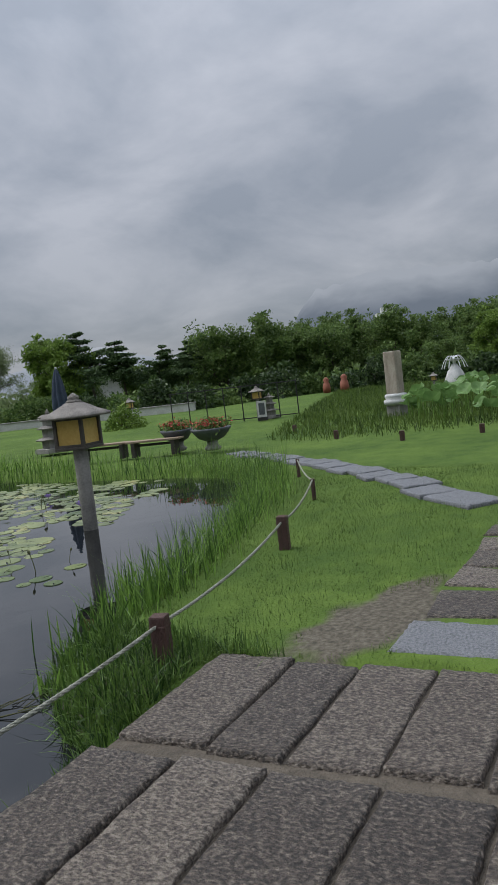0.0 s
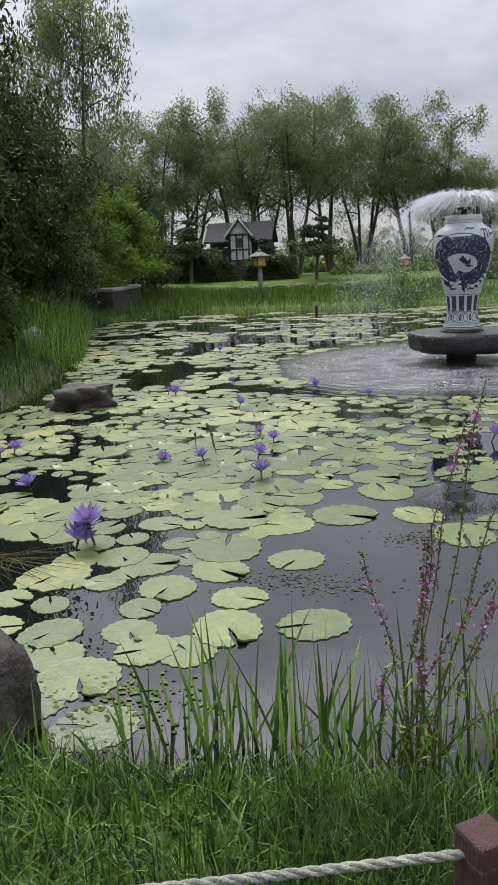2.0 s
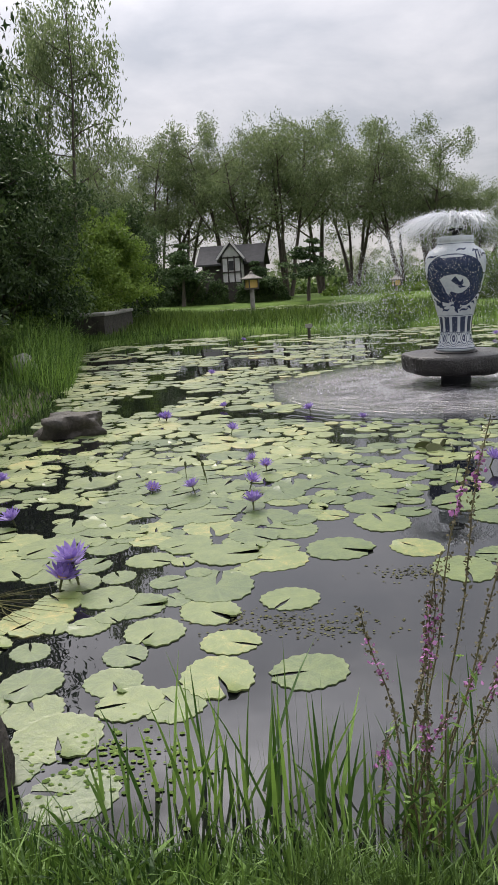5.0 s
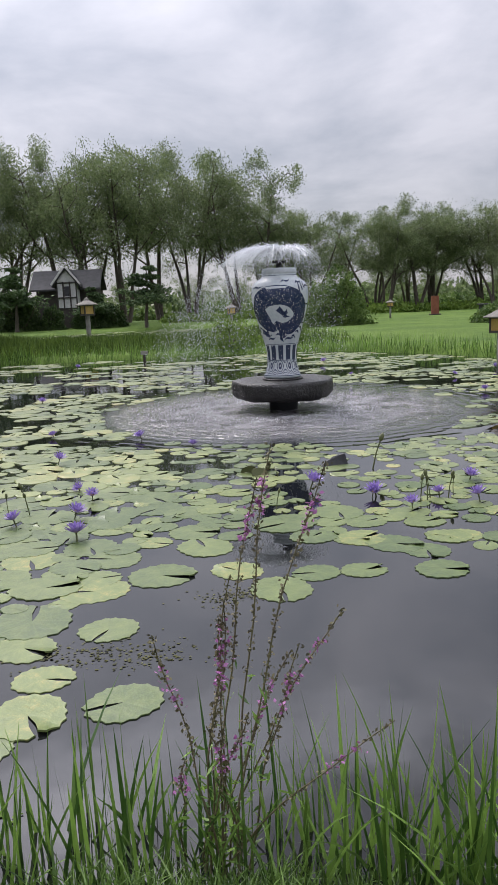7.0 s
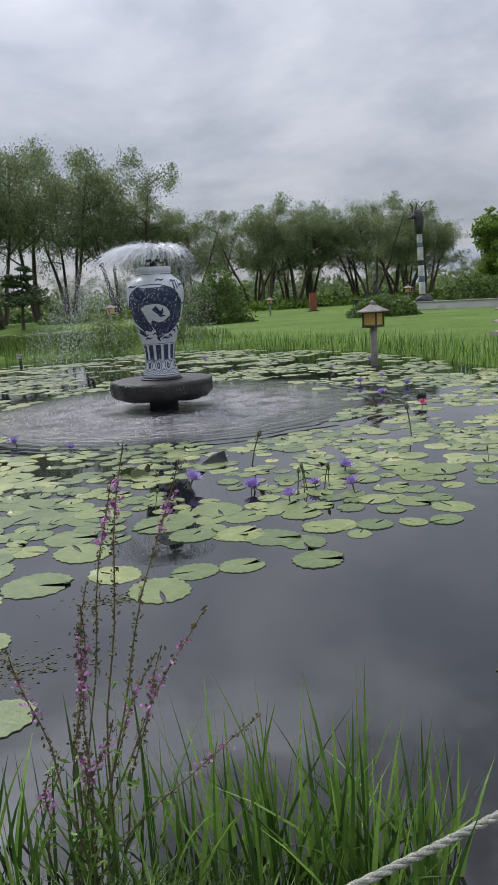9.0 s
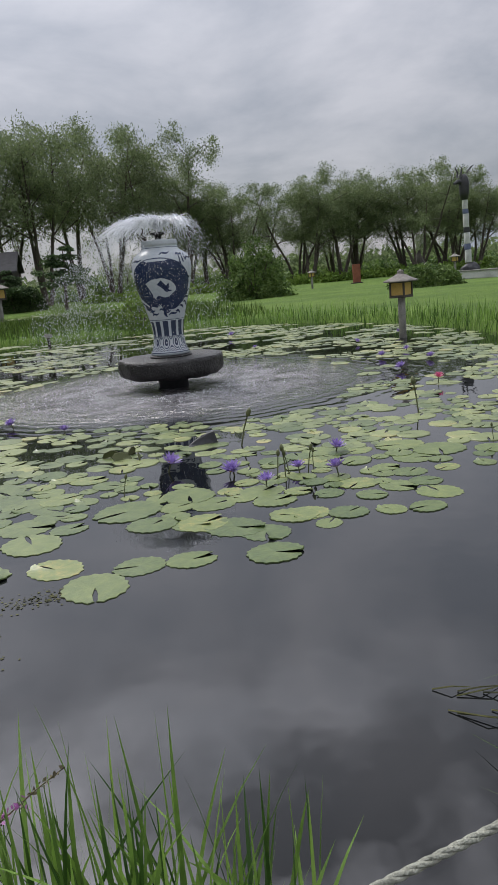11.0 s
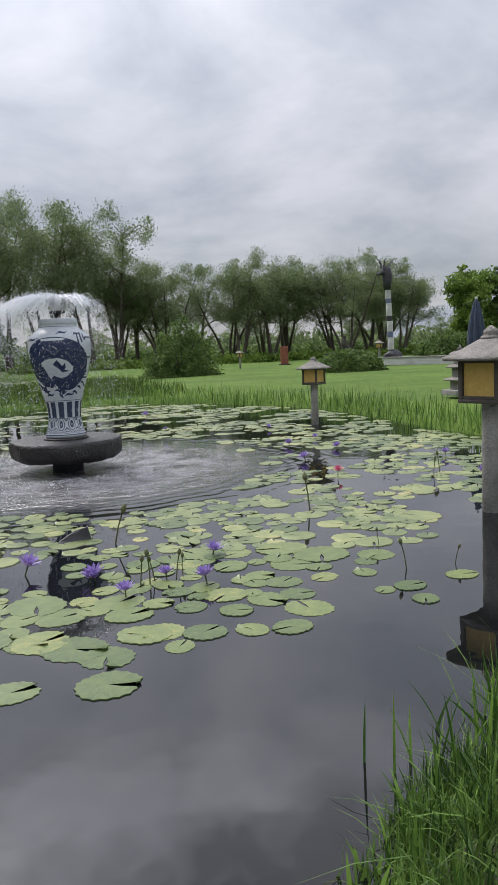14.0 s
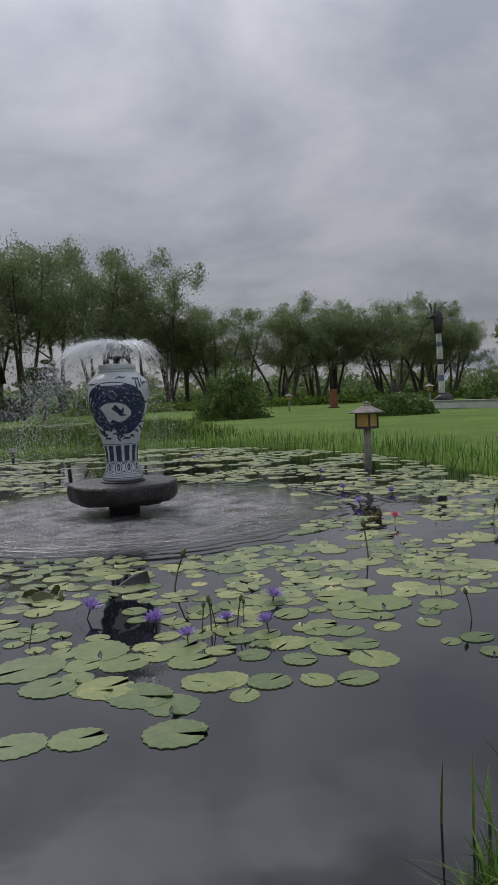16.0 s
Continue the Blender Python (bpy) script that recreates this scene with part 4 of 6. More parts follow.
steps = tagged(thing("stepping_stones", "row of rough grey stone slabs set in the grass", "path"), kind="structure")
for i, (x, y, l, w, mt) in enumerate([(4.22, -0.28, 0.52, 0.62, BLUESTONE), (4.85, -0.18, 0.56, 0.66, GRANITE), (5.42, 0.0, 0.46, 0.62, GRANITE), (5.92, 0.12, 0.44, 0.6, GRANITE),
                                      (6.4, 0.24, 0.42, 0.62, GRANITE), (6.88, 0.4, 0.42, 0.6, GRANITE), (7.4, 0.5, 0.44, 0.6, GRANITE)]):
    part("slab", slab(w, l, 0.12, 40 + i), mt, steps, at=pose(x, y, 0.085, 0, 0, 14 + 5 * math.sin(i * 2)))
line = [(7.75, 1.15), (8.3, 1.95), (9.2, 2.95), (10.1, 4.3), (10.9, 5.5), (11.5, 6.7), (12.1, 8.0), (12.5, 9.2)]
k = 0
for (ax, ay), (bx, by) in zip(line, line[1:]):
    ln = math.dist((ax, ay), (bx, by))
    m = max(int(ln / 0.5), 1)
    for j in range(m):
        s = (j + 0.5) / m
        k += 1
        part("slab", slab(0.5 + 0.1 * math.sin(k * 3.1), ln / m * 0.9, 0.1, 60 + k), BLUESTONE, steps, at=pose(ax + (bx - ax) * s + 0.06 * math.sin(k * 2.3), ay + (by - ay) * s, float(land(np.array([ax]), np.array([ay]))[0]) - 0.055, 0, 0, math.degrees(math.atan2(by - ay, bx - ax)) + 6 * math.sin(k)))

# ---- fountain ----
VASE_PROFILE = [(0.25, 0.0), (0.31, 0.01), (0.312, 0.05), (0.285, 0.10), (0.258, 0.20), (0.248, 0.30), (0.252, 0.42), (0.268, 0.54), (0.305, 0.68), (0.35, 0.84), (0.40, 1.01), (0.44, 1.17), (0.468, 1.33),
                (0.474, 1.44), (0.462, 1.53), (0.425, 1.60), (0.36, 1.655), (0.315, 1.68), (0.295, 1.71), (0.285, 1.74), (0.28, 1.76), (0.295, 1.77), (0.285, 1.785), (0.29, 1.80), (0.28, 1.815), (0.285, 1.84), (0.255, 1.845), (0.24, 1.80), (0.24, 1.6)]


VASE_PROFILE = [(r, h * 0.972) for r, h in VASE_PROFILE]


def vase_radius(h):
    hs = [z for _, z in VASE_PROFILE[1:24]]
    return float(np.interp(h, hs, [r for r, _ in VASE_PROFILE[1:24]]))


FACE = math.degrees(math.atan2(-0.95 - VASE_Y, 0.5 - VASE_X))


def glaze_ribbon(bm, pts, n=40):
    """A painted stroke laid on the vase: points of (degrees round, height, half width)."""
    pts = np.array(pts, float)
    s = np.linspace(0, len(pts) - 1, n)
    idx = np.arange(len(pts))
    A, Hh, W = (np.interp(s, idx, pts[:, i]) for i in range(3))
    for _ in range(3):
        A[1:-1] = (A[:-2] + A[1:-1] * 2 + A[2:]) / 4
        Hh[1:-1] = (Hh[:-2] + Hh[1:-1] * 2 + Hh[2:]) / 4
    rows = []
    for i in range(n):
        j, k2 = max(i - 1, 0), min(i + 1, n - 1)
        R = vase_radius(Hh[i])
        dx, dy = radians(A[k2] - A[j]) * R, Hh[k2] - Hh[j]
        ln = math.hypot(dx, dy) + 1e-9
        r2 = []
        for e in (-1, -0.5, 0, 0.5, 1):
            w = W[i] * e
            a, h = radians(A[i]) - dy / ln * w / R, Hh[i] + dx / ln * w
            q = vase_radius(h) + 0.004
            r2.append(bm.verts.new((q * math.cos(a), q * math.sin(a), h)))
        rows.append(r2)
    for a, b in zip(rows, rows[1:]):
        for i in range(4):
            bm.faces.new((a[i], b[i], b[i + 1], a[i + 1]))


def build_fountain():
    t = thing("fountain_vase", "tall white porcelain vase fountain painted with a blue dragon", "fountain", (VASE_X, VASE_Y, VASE_Z))
    v, f = lathe(VASE_PROFILE, 64)
    part("body", mesh("vase", v, f, True), PORCELAIN, t)
    bm = bmesh.new()
    for base in (FACE, FACE + 180):
        glaze_ribbon(bm, [(base - 62, 0.92, 0.02), (base - 58, 1.1, 0.09), (base - 50, 1.24, 0.15), (base - 28, 1.35, 0.16), (base + 3, 1.37, 0.155), (base + 30, 1.30, 0.16), (base + 50, 1.12, 0.15), (base + 46, 0.95, 0.12), (base + 22, 0.82, 0.11), (base + 0, 0.84, 0.08), (base - 14, 0.93, 0.03)], 60)
        glaze_ribbon(bm, [(base - 74, 1.2, 0.10), (base - 50, 1.02, 0.16), (base - 34, 0.88, 0.10), (base - 14, 0.80, 0.04)])
        for a, h, tilt in ((base + 6, 1.06, 0.2), (base + 2, 0.70, -0.5), (base - 44, 0.74, 0.6), (base + 60, 0.98, 1.0)):
            glaze_ribbon(bm, [(a + 16 * math.cos(tilt + 2.2), h + 0.13 * math.sin(tilt + 2.2), 0.045), (a, h, 0.032)], 8)
            for k2, ln in enumerate((0.9, 1.25, 0.75, 1.1)):
                g = tilt - 1.9 + k2 * 0.75 + 0.25 * math.sin(a + k2 * 3)
                glaze_ribbon(bm, [(a, h, 0.024), (a + 8 * ln * math.cos(g), h + 0.05 * ln * math.sin(g), 0.017), (a + 13 * ln * math.cos(g + 0.5), h + 0.075 * ln * math.sin(g + 0.5), 0.005)], 6)
        # smaller scrolls and cloud bands fill the ground between
        for k2 in range(16):
            a, h = base - 88 + k2 * 11.5, 0.66 + 0.16 * abs(math.sin(k2 * 2.3))
            glaze_ribbon(bm, [(a - 7, h, 0.006), (a - 2, h + 0.03, 0.016), (a + 4, h + 0.005, 0.014), (a + 8, h - 0.03, 0.005)], 8)
        for a, h, w in ((base - 52, 1.49, 16), (base + 12, 1.58, 12), (base + 44, 1.56, 10), (base + 70, 1.5, 14), (base - 84, 1.40, 14), (base - 30, 0.66, 12), (base + 24, 0.66, 14), (base + 70, 0.9, 18), (base + 66, 1.2, 14)):
            glaze_ribbon(bm, [(a - w, h - 0.02, 0.004), (a - w * 0.4, h + 0.015, 0.016), (a + w * 0.3, h - 0.01, 0.014), (a + w, h + 0.02, 0.003)], 12)
        for k2 in range(3):
            glaze_ribbon(bm, [(base + 58 - k2 * 8, 1.46 - k2 * 0.03, 0.016), (base + 54 - k2 * 7, 1.52, 0.012), (base + 60 - k2 * 8, 1.57, 0.004)], 8)
    part("painted_dragon", from_bm("dragon", bm, True), PORCELAIN_BLUE, t, "cobalt blue painted dragon and clouds")
    v, f = lathe([(0.24, 0.0), (0.24, 0.03), (0.05, 0.035), (0.05, 0.14), (0.12, 0.15), (0.12, 0.18), (0.02, 0.19)], 24)
    part("nozzle", mesh("nozzle", v, f, True), IRON, t, "dark metal spray nozzle", at=(0, 0, 1.73))
    # the plinth: a thick rough wheel of dark stone on a narrower foot
    p = thing("fountain_plinth", "thick round rough dark wet stone plinth standing in the pond", "plinth", (VASE_X, VASE_Y, 0))
    bm = bmesh.new()
    prof = [(0.3, 0.50), (0.62, 0.502), (0.81, 0.50), (0.83, 0.495), (0.845, 0.44), (0.84, 0.36), (0.84, 0.31), (0.825, 0.25), (0.77, 0.20), (0.38, 0.17)]
    rows = []
    for r, z in prof:
        ring = []
        for i in range(72):
            a = 2 * math.pi * i / 72
            w = 1 + (0.06 * noise.noise((math.cos(a) * 2, math.sin(a) * 2, 1)) + 0.035 * noise.noise((math.cos(a) * 8, math.sin(a) * 8, z * 9))) * (1 if r > 0.5 else 0)
            ring.append(bm.verts.new((r * w * math.cos(a), r * w * math.sin(a), z + (0.02 * noise.noise((math.cos(a) * 5, math.sin(a) * 5, r * 7)) if z < 0.49 else 0))))
        rows.append(ring)
    for a, b in zip(rows, rows[1:]):
        for i in range(72):
            bm.faces.new((a[i], a[(i + 1) % 72], b[(i + 1) % 72], b[i]))
    bm.faces.new(rows[0])
    bm.faces.new(rows[-1][::-1])
    part("wheel", from_bm("wheel", bm, True), WETROCK, p)
    # the foot's black stands in for the shade below the wheel
    v, f = lathe([(0.24, -0.75), (0.24, 0.1), (0.30, 0.2)], 32)
    part("foot", mesh("foot", v, f, True), BLACKPAINT, p, "wet foot coloured black as the shade under the wheel")
    v, f = lathe([(0.34, 0.0), (0.345, 0.02), (0.33, 0.032)], 40)
    part("seat_ring", mesh("seat_ring", v, f, True), WETROCK, p, at=(0, 0, 0.498))
    # flying water: jets leave the nozzle, bow over, and break into drops
    rng = np.random.default_rng(8)
    z0 = VASE_Z + 1.98
    paths, drops = [], []
    for i in range(520):
        a = rng.uniform(0, 2 * math.pi) if i % 3 else rng.normal(3.4, 0.7)
        v0 = rng.uniform(1.25, 2.3)
        up = rng.uniform(1.45, 1.75)
        wind = np.array([-0.55, -0.1])
        T = rng.uniform(0.20, 0.40)
        wob = rng.normal(size=3) * 0.026
        pts = []
        for s in np.linspace(0, T, 7):
            pts.append((VASE_X + (v0 * math.cos(a) + wind[0] * s * 2) * s + wob[0] * math.sin(s * 25 + i), VASE_Y + (v0 * math.sin(a) + wind[1]) * s + wob[1] * math.sin(s * 31 + i), z0 + up * s - 4.9 * s * s + wob[2] * math.sin(s * 28 + 2 * i), 0.006 * (1 - 0.4 * s / T)))
        paths.append(pts)
        for s in np.concatenate([rng.uniform(T * 0.85, 0.82, 28), rng.uniform(0.05, 0.3, 2)]):
            x = VASE_X + (v0 * math.cos(a) + wind[0] * s * 2) * s
            y = VASE_Y + (v0 * math.sin(a) + wind[1]) * s
            z = z0 + up * s - 4.9 * s * s
            if z > 0.02:
                drops.append((x + rng.normal() * 0.05, y + rng.normal() * 0.05, z + rng.normal() * 0.05))
    v1, f1 = tubes(paths, 3)
    # what falls back stipples the water round the plinth
    for _ in range(2400):
        a, r0 = rng.uniform(0, 6.283), 1.0 + abs(rng.normal(0.45, 0.55))
        drops.append((VASE_X - 0.2 + r0 * math.cos(a), VASE_Y + r0 * math.sin(a), 0.008 + abs(rng.normal()) * 0.015))
    D = np.array(drops)
    D = D[(np.hypot(D[:, 0] - VASE_X, D[:, 1] - VASE_Y) > 0.5) | (D[:, 2] > 2.45)]
    r = rng.uniform(0.002, 0.0065, len(D))[:, None]
    octa = np.array([(1, 0, 0), (0, 1, 0), (-1, 0, 0), (0, -1, 0), (0, 0, 1.7), (0, 0, -1.7)])
    V2 = (D[:, None, :] + octa[None] * r[:, :, None]).reshape(-1, 3)
    of = np.array([(0, 1, 4), (1, 2, 4), (2, 3, 4), (3, 0, 4), (1, 0, 5), (2, 1, 5), (3, 2, 5), (0, 3, 5)])
    F2 = (np.arange(len(D)) * 6)[:, None, None] + of[None]
    F2 = F2.reshape(-1, 3) + len(v1)
    s = part("fountain_spray", mesh("spray", list(v1) + V2.tolist(), list(f1) + F2.tolist()), SPRAY)
    tagged(s, "white umbrella of spraying water and falling drops over the vase", "water spray", kind="stuff")


build_fountain()


# ---- lanterns ----
def make_lantern(label):
    t = thing("garden_lantern", label, "lantern", group="stone garden lanterns")
    v, f = lathe([(0.105, -0.75), (0.105, 1.16), (0.09, 1.2)], 18)
    part("post", mesh("post", v, f, True), STONE, t, "round grey stone post")
    part("floor_plate", box(0.50, 0.50, 0.04, 0.012, (0, 0, 1.18)), FRAME, t)
    lamp = part("lamp_box", box(0.42, 0.42, 0.42, 0.004, (0, 0, 1.22)), PAPER, t, "glowing-yellow panelled lamp box, unlit")
    for sx in (-1, 1):
        for sy in (-1, 1):
            part("corner_bar", box(0.05, 0.05, 0.43, 0.006, (sx * 0.22, sy * 0.22, 1.215)), FRAME, t)
    for i in range(4):
        m = pose(0, 0, 0, 0, 0, 90 * i)
        part("rail", box(0.39, 0.035, 0.035, 0.005, (0, 0.222, 1.22), turn=None), FRAME, t, at=m)
        part("rail", box(0.39, 0.035, 0.035, 0.005, (0, 0.222, 1.60), turn=None), FRAME, t, at=m)
    prof = [(0.20, 1.625), (0.425, 1.63), (0.44, 1.645), (0.435, 1.665), (0.36, 1.70), (0.27, 1.745), (0.19, 1.795), (0.13, 1.83), (0.105, 1.845)]
    v, f = lathe(prof, 48, 3.6)
    part("roof", mesh("roof", v, f, True), ROOFSTONE, t, "weathered curved stone roof")
    v, f = lathe([(0.10, 1.84), (0.115, 1.855), (0.10, 1.875), (0.075, 1.885), (0.085, 1.905), (0.075, 1.935), (0.04, 1.96), (0.006, 1.985)], 18)
    part("finial", mesh("finial", v, f, True), ROOFSTONE, t)
    return t


lan = make_lantern("grey stone garden lantern with yellow panels on a round post")
spots = [(6.53, 6.34, 0.0, 20, 0.95), (8.38, 15.48, -0.02, 35, 0.765), (-2.3, 42.0, 0.0, 30, 1.22), (5.3, 40.2, 0.28, 15, 0.76), (17.3, 50.1, 0.3, 25, 0.64), (27.4, 49.3, 0.3, 40, 0.78), (22.4, 24.7, 0.3, 30, 0.62), (20.5, 15.4, 0.3, 20, 0.6), (27.2, 12.2, 0.35, 20, 0.42)]
for i, (x, y, z, a, s) in enumerate(spots):
    m = Matrix.LocRotScale((x, y, z), Euler((0, 0, radians(a))), Vector((s, s, s)))
    if i == 0:
        first = m
    else:
        copy_thing(lan, m)
lan.matrix_basis = first


# ---- rope fence ----
def rope_post(x, y, z, h, w=0.10):
    t = thing("rope_post", "short square red-brown wooden post holding a rope", "post", (x, y, z), "rope posts", turn=28)
    part("stake", box(w, w, h, 0.012), POSTWOOD, t)
    part("rope_hole_ring", box(w + 0.004, w + 0.004, 0.02, 0.005, (0, 0, h - 0.075)), POSTWOOD, t)
    return t


POSTS = [(-1.8, 0.08), (0.575, 0.42), (3.2, 1.06), (5.79, 2.25), (8.0, 3.57), (9.75, 5.2)]
for x, y in POSTS:
    z = float(land(np.array([x]), np.array([y]))[0])
    rope_post(x, y, z - 0.06, (0.55 if x < 7 else 0.51) - z, 0.10 if x < 7 else 0.05)


def rope(a, b, sag):
    """Two strands twisted round each other, hanging between two posts."""
    paths = []
    n = int(math.dist(a, b) / 0.016)
    for ph in (0, 2.094, 4.189):
        pts = []
        for i in range(n + 1):
            s = i / n
            g = i * 0.75 + ph
            pts.append((a[0] + (b[0] - a[0]) * s, a[1] + (b[1] - a[1]) * s + 0.0062 * math.cos(g), 0.435 - sag * 4 * s * (1 - s) + 0.0062 * math.sin(g), 0.0068))
        paths.append(pts)
    ob = part("rope", mesh("rope", *tubes(paths, 5), smooth=True), ROPE)
    tagged(ob, "pale twisted rope slung between short wooden posts", "rope", "pond rope")


for a, b in zip(POSTS, POSTS[1:]):
    rope(a, b, 0.02 if a[0] < 0 else 0.065)

# warning board in the grass
sign = thing("warning_sign", "small pale green-white board with black Korean letters in the grass", "sign", (0.885, 0.565, 0.12), turn=8)
part("board", box(0.31, 0.012, 0.12, 0.003, (0, 0, 0.06), turn=pose(0, 0, 0, -18, -6, 0)), SIGNWHITE, sign)
part("stake", box(0.03, 0.012, 0.22, 0.003, (0, 0.03, -0.12), turn=None), FRAME, sign)
txt = bpy.data.curves.new("letters", "FONT")
txt.body, txt.size, txt.align_x, txt.align_y, txt.extrude = "\uc870\uc2ec\ud558\uc138\uc694.", 0.044, "CENTER", "CENTER", 0.0
txt.materials.append(INK)
letters = new("letters", txt)
letters.parent = sign
letters.matrix_basis = pose(0, 0, 0.06, -18, -6, 0) @ pose(0.01, -0.0085, 0.068, 90, 0, 0)


# ---- rocks ----
def stone(name, label, seed, at, r, mat, rough=0.22, cut=0.0, turn=0):
    me = rock(seed, *r, rough=rough, cut=cut)
    me.name = name
    ob = part(name, me, mat, at=pose(*at, 0, 0, turn))
    return tagged(ob, label, "rock")


stone("boulder", "large smooth dark-grey boulder at the pond's grassy edge", 3, (-1.42, 1.40, 0.03), (0.54, 0.46, 0.56), BOULDER, 0.16, turn=20)
stone("flat_rock", "flat-topped dark cracked rock among the lily pads", 7, (-2.78, 8.75, 0.05), (0.35, 0.28, 0.30), DARKROCK, 0.8, cut=0.75)
stone("grey_stone", "pale grey upright stone in the grass on the bank", 9, (-5.45, 14.6, 0.3), (0.30, 0.26, 0.34), STONE, 0.25)
stone("small_rock", "small brown angular rock beside the pavement", 12, (1.0, 0.22, 0.165), (0.105, 0.065, 0.07), surface("brown_stone", (0.10, 0.065, 0.04), (0.20, 0.14, 0.09), 8, 0.9, bump=0.8), 0.35)
wall = tagged(thing("low_stone_wall", "low dark stone retaining wall at the pond's corner", "wall", (-7.0, 27.0, -0.3), turn=-8), kind="structure")
for i in range(3):
    part("block", box(1.3, 1.4, 1.25, 0.04), DARKROCK, wall, at=(-0.2 - 0.25 * i, 1.45 * i, 0))
    part("capstone", box(1.4, 1.42, 0.12, 0.03), STONE, wall, at=(-0.2 - 0.25 * i, 1.45 * i, 1.25))


# ---- water lilies ----
def pad_shape(seed, seg=34):
    """A round floating leaf with a notch, a toothed rim that turns up a little, and thickness."""
    rng = random.Random(seed)
    V, F = [(0, 0, 0.0015)], []
    rim = []
    for ring, (k, z) in enumerate(((0.5, 0.001), (0.92, 0.0008), (1.0, 0.0014), (1.0, -0.008))):
        for i in range(seg + 1):
            slit = (0.17, 0.06, 0.025, 0.025)[ring]
            a = slit + 2 * (math.pi - slit) * i / seg
            tooth = (0.045 if i % 2 else -0.03) if ring >= 2 else 0
            wave = 0.05 * math.sin(2 * a + seed) + 0.02 * math.sin(5 * a + seed * 2)
            r = k * (1 + (wave + tooth) * k) * (0.96 if i in (0, seg) and ring >= 2 else 1)
            V.append((r * math.cos(a), r * math.sin(a) * 0.95, z + 0.0005 * math.sin(3 * a + seed) * k * k if ring < 3 else -0.008))
    if seed % 3.4 > 1.7:
        # one lobe beside the notch is folded up
        for q in range(1, len(V)):
            x, y, z = V[q]
            if x > 0.35 and 0 < y < 0.45:
                V[q] = (x - 0.05 * (x - 0.35), y * 0.98, z + 0.022 * (x - 0.35) * (0.45 - y) / 0.3)
    n = seg + 1
    for i in range(seg):
        F.append((0, 1 + i, 2 + i))
        for ring in range(3):
            a = 1 + ring * n + i
            F.append((a, a + n, a + n + 1, a + 1))
    return V, F


PAD_MESHES = []
for s in range(5):
    me = mesh("lily_pad", *pad_shape(s * 1.7 + 0.4))
    me.materials.append(PAD)
    PAD_MESHES.append(me)

PADS_MIDDLE = [(-0.01, 3.91, 0.22), (0.43, 4.09, 0.23), (1.77, 3.85, 0.15), (2.28, 3.74, 0.18), (0.94, 4.06, 0.18), (1.17, 3.65, 0.21), (1.45, 3.88, 0.16), (0.77, 4.63, 0.22), (0.72, 5.05, 0.21),
               (1.61, 4.67, 0.18), (1.47, 5.08, 0.26), (1.96, 4.54, 0.19), (2.15, 4.34, 0.21), (2.32, 4.13, 0.17), (2.71, 4.40, 0.15), (1.97, 5.28, 0.22), (0.69, 5.67, 0.20), (0.06, 5.30, 0.17), (0.41, 6.28, 0.25), (-0.15, 4.23, 0.09)]
PADS_NEAR = [(-0.23, 2.39, 0.19), (0.20, 2.42, 0.18), (-0.85, 1.92, 0.19), (-0.68, 1.55, 0.17), (-0.60, 2.17, 0.15), (-1.02, 2.12, 0.14), (-0.40, 2.16, 0.15), (-0.98, 1.70, 0.13), (-0.72, 2.36, 0.14), (-0.20, 2.74, 0.15), (-0.72, 2.62, 0.12), (-1.12, 2.35, 0.16), (-1.45, 2.41, 0.15), (-1.25, 2.14, 0.11), (-1.48, 2.77, 0.12),
             (-1.23, 2.68, 0.11), (-0.62, 2.88, 0.17), (-0.35, 3.13, 0.18), (0.10, 3.27, 0.17), (-0.99, 3.36, 0.17), (-1.00, 2.97, 0.12), (-1.49, 3.80, 0.18), (-2.21, 4.63, 0.20), (-2.19, 4.17, 0.25),
             (-2.65, 4.07, 0.28), (-2.35, 3.55, 0.23), (-1.21, 4.29, 0.17), (-0.93, 4.42, 0.17), (-0.85, 3.98, 0.16), (-1.24, 3.62, 0.15), (-2.56, 4.48, 0.22), (-3.09, 4.63, 0.16)]
PADS_RIGHT = [(1.87, 4.53, 0.14), (2.59, 4.40, 0.17), (2.96, 4.28, 0.14), (3.25, 4.20, 0.11), (3.50, 4.14, 0.13), (3.73, 4.43, 0.17), (3.26, 4.59, 0.12), (2.99, 4.79, 0.12), (2.76, 4.12, 0.10),
              (3.53, 4.72, 0.15), (3.77, 4.74, 0.13), (3.28, 4.94, 0.16), (4.10, 5.03, 0.11), (4.58, 4.56, 0.12), (4.37, 4.55, 0.08), (4.53, 4.26, 0.10), (4.57, 5.27, 0.10), (4.43, 5.00, 0.10), (4.33, 5.63, 0.24),
              (4.09, 5.96, 0.22), (4.78, 6.03, 0.17), (5.77, 6.53, 0.24), (5.06, 4.63, 0.12), (5.24, 6.02, 0.13), (2.12, 4.96, 0.18), (2.56, 4.81, 0.16)]


